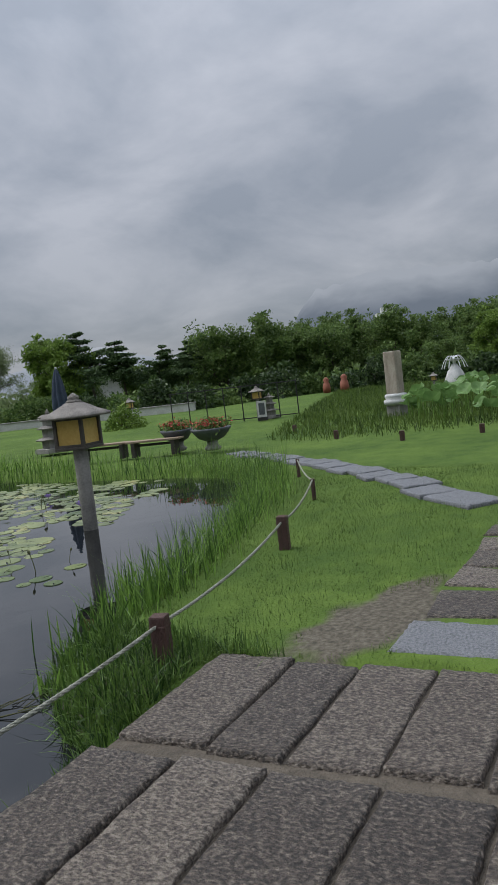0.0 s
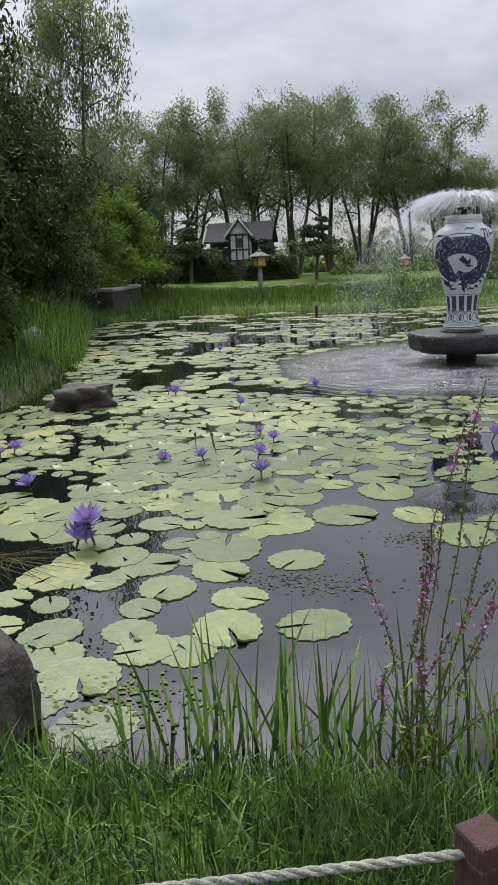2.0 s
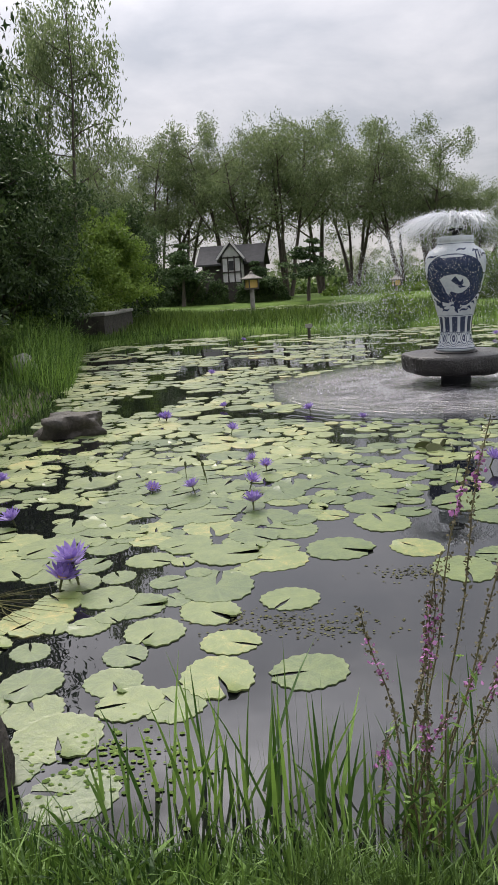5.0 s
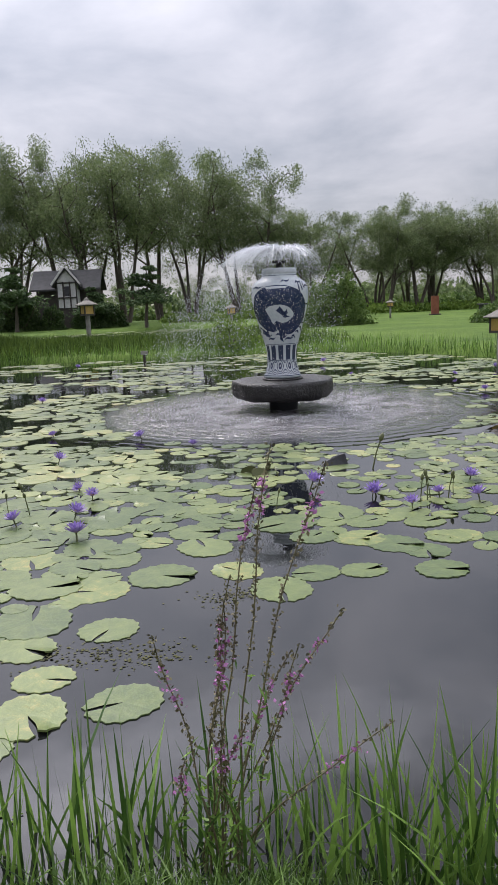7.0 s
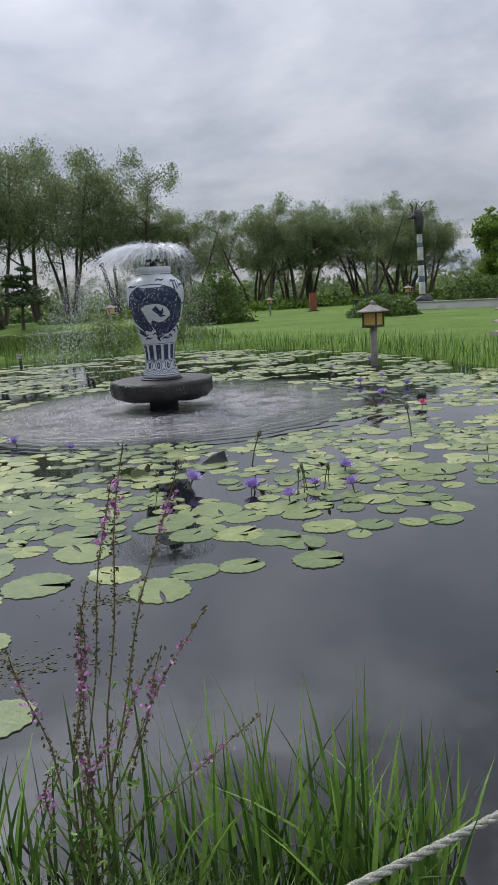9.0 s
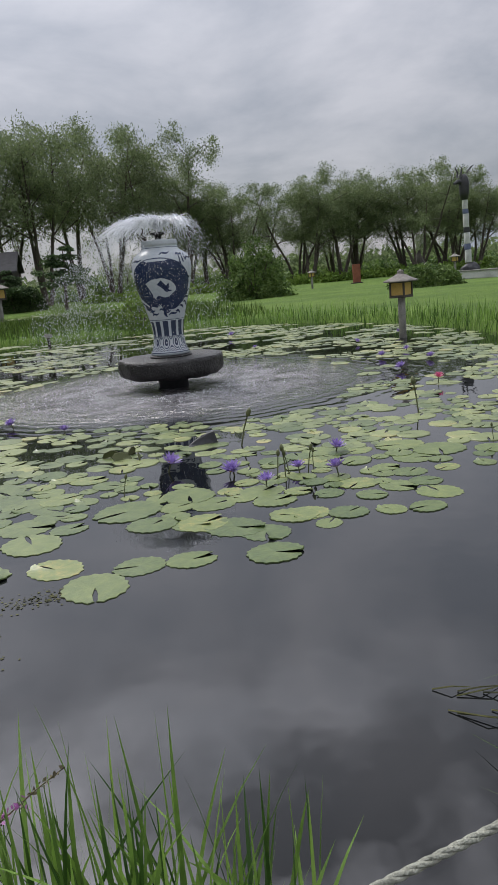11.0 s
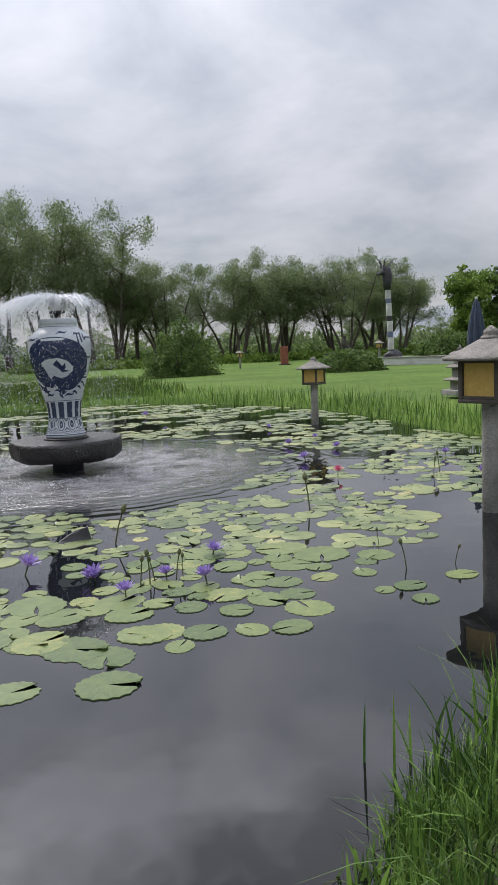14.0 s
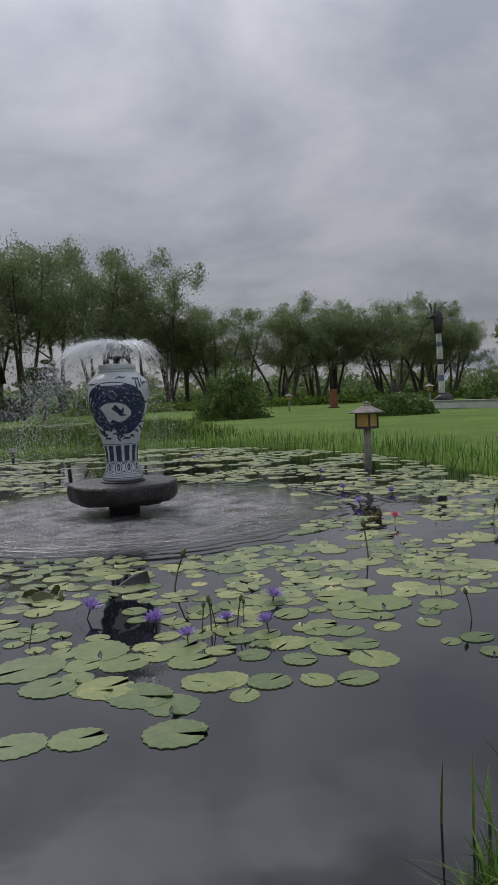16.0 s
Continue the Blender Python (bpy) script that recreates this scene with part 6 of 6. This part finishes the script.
# ---- the far side of the field ----
def woods(name, label, seed, n, region, h, leaf, mat):
    """A far belt of undergrowth: leaves heaped in uneven mounds."""
    rng = np.random.default_rng(seed)
    m = n // 60
    cx, cy = rng.uniform(region[0], region[1], m), rng.uniform(region[2], region[3], m)
    ch = rng.uniform(0.4, 1.0, m) * h
    i = rng.integers(0, m, n)
    d = rng.normal(size=(n, 3))
    d /= np.linalg.norm(d, axis=1, keepdims=True)
    C = np.stack([cx[i] + d[:, 0] * ch[i] * 0.9, cy[i] + d[:, 1] * ch[i] * 0.6, 0.3 + np.abs(d[:, 2]) * ch[i] * rng.uniform(0.5, 1, n)], 1)
    ob = part(name, mesh(name, *leaves(rng, C, leaf)), mat)
    tagged(ob, label, "woods", kind="stuff")


woods("far_undergrowth", "low green undergrowth and saplings behind the willow rows", 71, 42000, (-45, 110, 84, 92), 1.9, 0.4, BROAD)
woods("far_woods", "grey-green woods closing the field far behind", 72, 36000, (-120, 190, 118, 150), 4.4, 0.8, WILLOW)
woods("field_edge_plants", "leafy low plants along the field's edge", 73, 20000, (3, 70, 66, 72), 1.0, 0.28, BRIGHT)
woods("garden_undergrowth", "dark shrubs massed under the garden trees", 74, 26000, (52, 84, 6, 74), 2.0, 0.4, BROAD)
woods("garden_hedge", "dark clipped shrubs along the garden's edge", 76, 16000, (37, 50, 55, 61), 1.3, 0.3, BROAD)
woods("garden_shrubs", "dark shrubs under the garden pines", 77, 12000, (48, 57, 42, 52), 1.3, 0.3, BROAD)
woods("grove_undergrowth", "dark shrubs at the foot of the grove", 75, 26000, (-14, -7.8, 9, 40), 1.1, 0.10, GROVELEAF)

bush("round_shrub", "broad rounded green shrub standing on the lawn", 81, 2.1, 1.9, 2.8, 11000, 0.11, BROAD, (11.6, 43.0, 0.3), 9, gap=0.5)
bush("clipped_shrub", "low clipped dark green mound of shrub on the lawn", 82, 2.0, 1.4, 1.15, 5000, 0.12, BROAD, (18.6, 35.5, 0.28), gap=0.15, group="clipped shrubs")
bush("clipped_shrub", "low clipped dark green mound of shrub on the lawn", 83, 2.6, 1.8, 1.9, 6000, 0.14, BROAD, (34.5, 49.0, 0.3), gap=0.15, group="clipped shrubs")
bush("clipped_shrub", "low clipped dark green mound of shrub on the lawn", 84, 1.8, 1.4, 1.2, 4000, 0.13, BROAD, (36.0, 42.0, 0.3), gap=0.2, group="clipped shrubs")
for i, (x, w) in enumerate(((-11.5, 1.5), (-8.6, 1.3), (-6.4, 1.1), (-3.6, 1.3), (-1.6, 1.2))):
    bush("house_shrub", "dark green shrub massed in front of the house", 120 + i, w, 0.9, 1.75, 3200, 0.13, GROVELEAF, (x, 63.0 + 0.4 * math.sin(i * 2), 0.3), group="shrubs by the house")
for i, (x, y) in enumerate(((33.5, 50), (35.6, 46), (34.5, 41), (32.5, 36.5), (31.6, 33.4), (32.3, 30.7), (34.2, 30.4), (36.4, 30.2), (38.2, 29.2), (40.0, 28.0), (41.6, 26.0), (42.6, 24.2), (43.7, 22.4), (44.8, 20.4), (45.3, 18.2))):
    w = 1.7 + 0.5 * math.sin(i * 2.6)
    bush("garden_shrub", "rounded dark green shrub massed below the garden trees", 200 + i, w, w * 0.8, 1.5 + 0.6 * math.sin(i * 1.7 + 1), 2200, 0.17, GROVELEAF if i % 3 else BROAD, (x, y, 0.3), 5, "shrubs below the garden trees", 0.4)
for x, y, w, h in ((-8.6, 62.6, 1.5, 3.0), (-10.6, 62.9, 1.6, 2.6), (-2.7, 63.6, 1.0, 2.3)):
    bush("house_shrub", "tall dark shrub in front of the house", int(h * 70), w, 1.0, h, 4200, 0.13, GROVELEAF, (x, y, 0.3), group="shrubs by the house")
bush("yellow_shrub", "small airy yellow-green shrub on the lawn", 85, 0.85, 0.8, 1.0, 1600, 0.09, BRIGHT, (20.2, 22.5, 0.3), gap=0.4)
bush("reedy_tuft", "loose tuft of green plants at the shore behind the fountain", 86, 1.0, 0.8, 1.1, 1500, 0.09, BRIGHT, (3.6, 27.2, 0.2), gap=0.5)
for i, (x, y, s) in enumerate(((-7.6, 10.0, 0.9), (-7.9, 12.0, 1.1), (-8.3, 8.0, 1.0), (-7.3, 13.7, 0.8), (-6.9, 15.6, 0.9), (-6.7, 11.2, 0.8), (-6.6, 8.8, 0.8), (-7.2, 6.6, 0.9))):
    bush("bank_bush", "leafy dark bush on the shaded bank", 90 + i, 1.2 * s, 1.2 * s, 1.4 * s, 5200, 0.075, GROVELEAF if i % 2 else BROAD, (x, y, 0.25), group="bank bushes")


def build_house():
    h = thing("house", "white-gabled timbered house with dark tiled roof behind pines", "house", (-6.6, 67, 0.3), turn=-4, size=1.1)
    part("wall", box(4.6, 3.6, 3.3, 0.02, (0.9, 2.6, 0)), TIMBER, h, "dark timber-boarded wall")
    part("porch_wall", box(1.5, 1.6, 2.05, 0.02, (1.2, 0.0, 1.4)), WHITEWALL, h, "white plaster porch wall")
    part("porch_base", box(1.56, 1.66, 1.4, 0.02, (1.2, 0.0, 0)), TIMBER, h, "dark boarded porch base")
    for x in (0.48, 0.95, 1.45, 1.92):
        part("timber_post", box(0.10, 0.08, 2.05, 0.01, (x, -0.83, 1.4)), TIMBER, h)
    for z in (1.4, 2.2, 3.3):
        part("timber_rail", box(1.5, 0.08, 0.10, 0.01, (1.2, -0.835, z)), TIMBER, h)

    def gable(w, l, z, rise, eave):
        bm = bmesh.new()
        t = 0.14
        for s in (-1, 1):
            q = [(0, -l / 2, z + rise), (0, l / 2, z + rise), (s * (w / 2 + eave), l / 2, z - 0.35), (s * (w / 2 + eave), -l / 2, z - 0.35)]
            top = [bm.verts.new(p) for p in q]
            low = [bm.verts.new((p[0], p[1], p[2] - t)) for p in q]
            bm.faces.new(top)
            bm.faces.new(low[::-1])
            for i in range(4):
                k2 = (i + 1) % 4
                bm.faces.new((top[i], low[i], low[k2], top[k2]))
        return bm

    part("porch_roof", gable(1.5, 3.0, 3.5, 1.0, 0.3), ROOFTILE, h, at=(1.2, 0.4, 0))
    part("main_roof", gable(3.6, 5.4, 3.3, 1.15, 0.6), ROOFTILE, h, "dark tiled main roof", at=pose(0.9, 2.6, 0, 0, 0, 90))
    bm = bmesh.new()
    bm.faces.new([bm.verts.new(p) for p in ((-0.72, 0, 3.45), (0.72, 0, 3.45), (0, 0, 4.3))])
    g = bmesh.ops.extrude_face_region(bm, geom=bm.faces[:])
    bmesh.ops.translate(bm, vec=(0, 0.1, 0), verts=[e for e in g["geom"] if isinstance(e, bmesh.types.BMVert)])
    part("gable_panel", bm, WHITEWALL, h, at=(1.2, -0.87, 0))
    part("porch_window", box(0.38, 0.06, 0.7, 0.01, (1.2, -0.83, 2.4)), BLACKPAINT, h)
    for s in (-1, 1):
        part("bargeboard", box(1.6, 0.08, 0.14, 0.01, turn=pose(0, 0, 0, 0, s * 52, 0)), WHITEWALL, h, at=(1.2 + s * 0.53, -1.14, 3.82))
    f = thing("lattice_fence", "low dark timber fence beside the house", "fence", (-10.2, 64.2, 0.3))
    for i in range(9):
        part("fence_post", box(0.1, 0.1, 1.1, 0.01, (i * 0.62 - 2.5, 0, 0)), TIMBER, f)
    for z in (0.35, 0.95):
        part("fence_rail", box(5.2, 0.06, 0.1, 0.01, (0, 0, z)), TIMBER, f)


build_house()


def totem():
    t = thing("totem_pole", "tall pole banded black and white with a horned carved head", "totem pole", (23.9, 41.0, 0.3))
    z = 0.9
    r = 0.19
    part("base_block", rock(33, 0.6, 0.5, 0.5), BLACKPAINT, t, "black lump at its foot", at=(0.15, 0, 0.4))
    for i in range(7):
        hgt = (0.72, 0.34, 0.62, 0.3, 0.74, 0.26, 0.6)[i]
        v, f = lathe([(r * 0.96, 0), (r, 0.03), (r * 0.97, hgt - 0.03), (r * 0.93, hgt)], 20)
        part("band", mesh("band", v, f, True), (WHITEPAINT, BLUEPAINT, WHITEPAINT, BLACKPAINT, WHITEPAINT, BLUEPAINT, WHITEPAINT)[i], t, at=(-0.02 * i, 0, z))
        z += hgt
        r *= 0.975
    v, f = lathe([(0.2, -0.1), (0.27, 0.3), (0.3, 0.8), (0.24, 1.1), (0.1, 1.3)], 18)
    part("head", mesh("head", v, f, True), BLACKPAINT, t, "black carved head", at=(-0.15, 0, z))
    part("snout", mesh("snout", *tubes([[(0, 0, 0, 0.16), (-0.35, -0.05, 0.05, 0.14), (-0.62, -0.06, -0.06, 0.07)]], 9), smooth=True), BLACKPAINT, t, at=(-0.2, 0, z + 0.85))
    for a, q in (((0.05, 0, 0), 0.34), ((-0.22, 0, 0), 0.05), ((-0.36, 0, 0), -0.22)):
        part("horn", mesh("horn", *tubes([[(a[0] - 0.1, 0, 0, 0.07), (a[0] + q * 0.3, 0, 0.3, 0.055), (a[0] + q, 0, 0.56, 0.035), (a[0] + q + 0.18, 0, 0.66, 0.012)]], 7), smooth=True), BLACKPAINT, t, at=(-0.1, 0, z + 1.1))
    return t


totem()


def umbrella():
    t = thing("closed_parasol", "closed dark blue parasol on a pole beside the stone pagoda", "parasol", (13.36, 16.7, 0.3))
    part("pole", mesh("pole", *tubes([[(0, 0, 0, 0.03), (0, 0, 2.42, 0.025)]], 10), smooth=True), IRON, t)
    bm = bmesh.new()
    rows = []
    for z, r in ((0.95, 0.15), (1.2, 0.2), (1.6, 0.185), (2.0, 0.13), (2.32, 0.06), (2.4, 0.02)):
        rows.append([bm.verts.new((r * (1 + 0.22 * math.cos(8 * k2 * 6.2832 / 48)) * math.cos(k2 * 6.2832 / 48), r * (1 + 0.22 * math.cos(8 * k2 * 6.2832 / 48)) * math.sin(k2 * 6.2832 / 48), z)) for k2 in range(48)])
    for a, b in zip(rows, rows[1:]):
        for i in range(48):
            bm.faces.new((a[i], a[(i + 1) % 48], b[(i + 1) % 48], b[i]))
    bm.faces.new(rows[0][::-1])
    bm.faces.new(rows[-1])
    part("canopy", from_bm("canopy", bm, True), BLUECLOTH, t, "folded dark blue canopy")
    v, f = lathe([(0.028, 0), (0.04, 0.03), (0.02, 0.07)], 10)
    part("tip", mesh("tip", v, f, True), WHITEPAINT, t, at=(0, 0, 2.39))
    v, f = lathe([(0.3, 0), (0.3, 0.06), (0.1, 0.1)], 20)
    part("base", mesh("base", v, f, True), STONE, t)


umbrella()


def pagoda(name, label, at, s, tiers):
    t = thing(name, label, "stone pagoda", at, size=s)
    z = 0.0
    part("plinth", box(0.8, 0.8, 0.16, 0.02), STONE, t)
    z = 0.16
    for i in range(tiers):
        w = 0.42 - 0.07 * i
        part("storey", box(w, w, 0.24, 0.015), STONE, t, at=(0, 0, z))
        v, f = lathe([(w * 0.5, 0), (w * 0.92, 0.02), (w * 0.95, 0.05), (w * 0.6, 0.11), (w * 0.45, 0.13)], 24, 6)
        part("storey_roof", mesh("storey_roof", v, f), ROOFSTONE, t, at=(0, 0, z + 0.24))
        z += 0.37
    v, f = lathe([(0.06, 0), (0.08, 0.05), (0.04, 0.1), (0.01, 0.18)], 12)
    part("finial", mesh("finial", v, f, True), ROOFSTONE, t, at=(0, 0, z))


pagoda("stone_pagoda", "small tiered weathered stone pagoda beside a closed parasol", (13.2, 17.2, 0.28), 0.9, 3)
pagoda("small_pagoda", "small grey tiered stone pagoda beside a lantern", (20.9, 15.2, 0.3), 0.62, 3)


def bench(at, turn, l, label):
    t = thing("garden_bench", label, "bench", at, "low benches", turn=turn)
    for k2 in (-1, 1):
        part("plank", box(l, 0.17, 0.045, 0.008, (0, k2 * 0.09, 0.34)), BENCHWOOD, t)
        part("leg", box(0.10, 0.34, 0.34, 0.01, (k2 * (l / 2 - 0.18), 0, 0)), TIMBER, t)
    part("stretcher", box(l - 0.5, 0.05, 0.06, 0.005, (0, 0, 0.24)), TIMBER, t)


bench((11.62, 12.6, 0.25), -60, 1.35, "low grey-brown plank bench on the lawn")
bench((12.15, 11.35, 0.25), -62, 1.35, "low grey-brown plank bench beside the planters")


def planter(at, w):
    t = thing("flower_planter", "dark slate bowl planter of red flowers on a stand", "planter", at, "flower planters")
    v, f = lathe([(0.16, 0), (0.2, 0.05), (0.13, 0.12), (0.13, 0.22)], 20)
    part("stand", mesh("stand", v, f, True), STONE, t)
    v, f = lathe([(0.16 * w, 0.22), (0.30 * w, 0.28), (0.40 * w, 0.40), (0.46 * w, 0.47), (0.46 * w, 0.51), (0.42 * w, 0.51), (0.36 * w, 0.44)], 28)
    part("bowl", mesh("bowl", v, f, True), PLANTERPOT, t)
    rng = np.random.default_rng(int(at[1] * 10))
    C = rng.normal(size=(900, 3)) * np.array([0.17 * w, 0.17 * w, 0.07]) + np.array([0, 0, 0.56])
    part("foliage", mesh("foliage", *leaves(rng, C, 0.05)), BROAD, t)
    C = rng.normal(size=(420, 3)) * np.array([0.18 * w, 0.18 * w, 0.05]) + np.array([0, 0, 0.63])
    part("blossom", mesh("blossom", *leaves(rng, C, 0.04, long=1.1)), REDFLOWER, t)


planter((12.75, 11.2, 0.27), 0.85)
planter((12.7, 10.0, 0.27), 1.0)


def column():
    t = thing("stone_column", "weathered pale stone column on a stepped base", "column", (18.6, 8.7, 0.3))
    part("base_block", box(0.42, 0.42, 0.30, 0.03), STONE, t)
    v, f = lathe([(0.26, 0.30), (0.34, 0.36), (0.34, 0.44), (0.27, 0.48), (0.31, 0.54), (0.29, 0.60), (0.2, 0.62)], 28)
    part("base_moulding", mesh("base_moulding", v, f, True), WHITEPAINT, t)
    part("shaft", box(0.36, 0.36, 1.16, 0.03, (0, 0, 0.6)), surface("pale_brown_stone", (0.22, 0.18, 0.14), (0.42, 0.37, 0.31), 3, 0.85, bump=0.6, stretch=(3, 3, 1)), t)


column()


def white_fountain():
    t = thing("white_garden_fountain", "small white stone figure fountain with a spray bowl", "fountain", (27.8, 11.6, 0.3))
    v, f = lathe([(0.3, 0), (0.46, 0.15), (0.42, 0.5), (0.3, 0.8), (0.16, 1.0), (0.1, 1.1)], 20)
    part("pedestal", mesh("pedestal", v, f, True), WHITEPAINT, t)
    v, f = lathe([(0.05, 1.1), (0.08, 1.2), (0.3, 1.27), (0.32, 1.31), (0.06, 1.28)], 20)
    part("bowl", mesh("bowl", v, f, True), WHITEPAINT, t)
    paths = []
    for i in range(14):
        a = i * 6.283 / 14
        paths.append([(0.5 * s * math.cos(a), 0.5 * s * math.sin(a), 1.3 + 0.75 * s - 1.1 * s * s, 0.012) for s in np.linspace(0, 1, 6)])
    part("jets", mesh("jets", *tubes(paths, 3)), SPRAY, t)


white_fountain()
for x, y, h, w in ((38.5, 25.6, 0.95, 0.24), (38.4, 24.2, 1.05, 0.28)):
    t = thing("red_carved_post", "weathered red wooden carved post at the lawn's edge", "post", (x, y, 0.3), "red carved posts")
    v, f = lathe([(w * 0.9, 0), (w, h * 0.3), (w * 0.8, h * 0.62), (w * 0.55, h * 0.68), (w * 0.75, h * 0.85), (w * 0.3, h)], 16)
    part("body", mesh("body", v, f, True), REDWOOD, t)
t = thing("red_board", "orange-red painted wooden board standing on the lawn", "board", (21.6, 53.0, 0.3), turn=15)
part("panel", box(0.62, 0.14, 1.35, 0.02), REDWOOD, t)
part("foot", box(0.8, 0.4, 0.08, 0.02), TIMBER, t)
t = thing("dark_figure_rock", "dark leaning carved driftwood figure behind the shrub", "sculpture", (22.9, 45.0, 0.3))
part("body", mesh("body", *tubes([[(0.3, 0, 0, 0.35), (0.2, 0, 0.6, 0.3), (-0.1, 0, 1.2, 0.22), (-0.2, 0, 1.6, 0.17), (-0.12, 0, 1.85, 0.06)]], 10), smooth=True), DARKROCK, t)
t = thing("white_terrace", "low white terrace wall behind the lawn", "wall", (26.5, 36.0, 0.3), turn=-58)
part("wall", box(16, 0.4, 0.42, 0.02), WHITEWALL, t)
part("coping", box(16.1, 0.5, 0.06, 0.01, (0, 0, 0.42)), STONE, t)
t = thing("wooden_deck_table", "long dark table on the far lawn", "table", (25.5, 51.5, 0.3), turn=10)
part("top", box(2.6, 0.8, 0.08, 0.01, (0, 0, 0.6)), BLACKPAINT, t)
for sx in (-1, 1):
    part("leg", box(0.1, 0.7, 0.6, 0.01, (sx * 1.1, 0, 0)), BLACKPAINT, t)
sb = thing("white_notice_board", "small white framed notice board on the lawn", "sign", (20.0, 14.8, 0.3), turn=-50)
part("panel", box(0.30, 0.04, 0.55, 0.01, (0, 0, 0.12)), WHITEWALL, sb)
part("print", box(0.2, 0.01, 0.4, 0.002, (0, -0.025, 0.2)), PLANTERPOT, sb)
part("foot", box(0.34, 0.2, 0.12, 0.01), IRON, sb)

# iron trellis by the small lantern
tr = thing("iron_trellis", "thin black iron frame trellis standing on the lawn", "trellis", (20.2, 16.3, 0.3), turn=-62)
for i in range(8):
    part("upright", mesh("upright", *tubes([[(-2.3 + i * 0.66, 0, 0, 0.022), (-2.3 + i * 0.66, 0, 1.25, 0.022)]], 5)), IRON, tr)
for z in (0.06, 1.2):
    part("rail", box(4.7, 0.035, 0.035, 0.004, (0, 0, z)), IRON, tr)

# low rope edging of the lotus bed
for i, (x, y) in enumerate(((16.2, 10.4), (14.3, 7.7), (13.6, 5.6), (14.2, 4.2))):
    rope_post(x, y, 0.22, 0.2)


def lotus():
    """Raised round lotus leaves on stalks, each dished and tilted its own way."""
    rng = np.random.default_rng(61)
    t = thing("lotus_bed", "bed of large pale green lotus leaves on tall stalks", "plants", (17.5, 5.6, 0.28))
    for i in range(120):
        x, y = rng.uniform(-1.6, 8.5), rng.uniform(-1.4, 2.3)
        y += 0.28 * x
        h, r = rng.uniform(0.3, 0.75), rng.uniform(0.12, 0.22)
        V, F = [(0, 0, 0)], []
        for k, (rr2, z) in enumerate(((0.5, 0.03), (1.0, 0.10))):
            for j in range(14):
                a = j * 6.283 / 14
                V.append((r * rr2 * math.cos(a), r * rr2 * math.sin(a), (z + 0.05 * math.sin(3 * a + i)) * (r / 0.25)))
        for j in range(14):
            q = (j + 1) % 14
            F += [(0, 1 + j, 1 + q), (1 + j, 15 + j, 15 + q, 1 + q)]
        leaf = part("leaf", mesh("leaf", V, F, True), LOTUS, t, at=pose(x, y, h, rng.uniform(-38, 38), rng.uniform(-38, 38), rng.uniform(0, 360)))
        part("stalk", mesh("stalk", *tubes([[(x, y, -0.05, 0.012), (x, y, h, 0.01)]], 4)), REED, t)


lotus()


# far apartment blocks over the trees
def block(x, y, w, d, h, turn, label):
    t = thing("apartment_block", label, "apartment building", (x, y, 0), "apartment blocks", turn=turn)
    part("wall", box(w, d, h, 0.05), WHITEWALL, t)
    part("roof", box(w * 0.5, d * 0.6, 2.4, 0.05, (0, 0, h)), WHITEWALL, t)
    pane = from_bm("window", box(2.2, 0.2, 1.5, 0.02))
    pane.materials.append(PLANTERPOT)
    n = int(w / 3.6)
    for f in range(int(h / 3) - 4, int(h / 3)):
        for i in range(n):
            part("window", pane, PLANTERPOT, t, at=((i - (n - 1) / 2) * 3.5, -d / 2 - 0.05, f * 3.0 + 0.8))
            part("window", pane, PLANTERPOT, t, at=pose(-w / 2 - 0.05, (i - (n - 1) / 2) * 3.0, f * 3.0 + 0.8, 0, 0, 90))
        part("balcony", box(w * 1.01, 0.9, 0.9, 0.03, (0, -d / 2 - 0.4, f * 3.0 - 0.2)), WHITEWALL, t)


block(309, 116, 19, 14, 22, -60, "pale grey-white apartment block far behind the trees")
block(300, 181, 9, 9, 23, -52, "narrow pale apartment tower far behind the trees")
h2 = thing("white_house", "pale house with a dark roof behind the pines", "house", (57, 72, 0.3), turn=-45, size=0.8)
part("wall", box(7, 4, 4.6, 0.03), WHITEWALL, h2)
v, f = lathe([(5.2, 4.6), (5.0, 4.8), (0.4, 6.4)], 4)
part("roof", mesh("roof", v, f), ROOFTILE, h2, at=pose(0, 0, 0, 0, 0, 45))

# stakes out in the pond, and straws drifting on it
st = thing("pond_stake", "short dark stake with a pale top standing in the pond", "stake", (0.5, 23.2, -0.6))
part("shaft", mesh("shaft", *tubes([[(0, 0, 0, 0.05), (0, 0, 0.95, 0.045)]], 8)), TIMBER, st)
part("cap", box(0.22, 0.12, 0.12, 0.01, (0, 0, 0.93)), STONE, st)
rngs = random.Random(12)
paths = []
for i in range(8):
    a = rngs.uniform(-0.9, 0.1)
    x, y, ln = 2.36 + rngs.uniform(-0.04, 0.3), 1.84 + rngs.uniform(-0.12, 0.16), rngs.uniform(0.15, 0.35)
    paths.append([(x, y, 0.004, 0.0036), (x + ln * 0.5 * math.cos(a), y + ln * 0.5 * math.sin(a), 0.025, 0.0034), (x + ln * math.cos(a + 0.3), y + ln * math.sin(a + 0.3), 0.004, 0.0015)])
tagged(part("fallen_reeds", mesh("fallen_reeds", *tubes(paths, 4)), STRAP), "dark broken reed stems lying bent on the water", "reeds", kind="stuff")
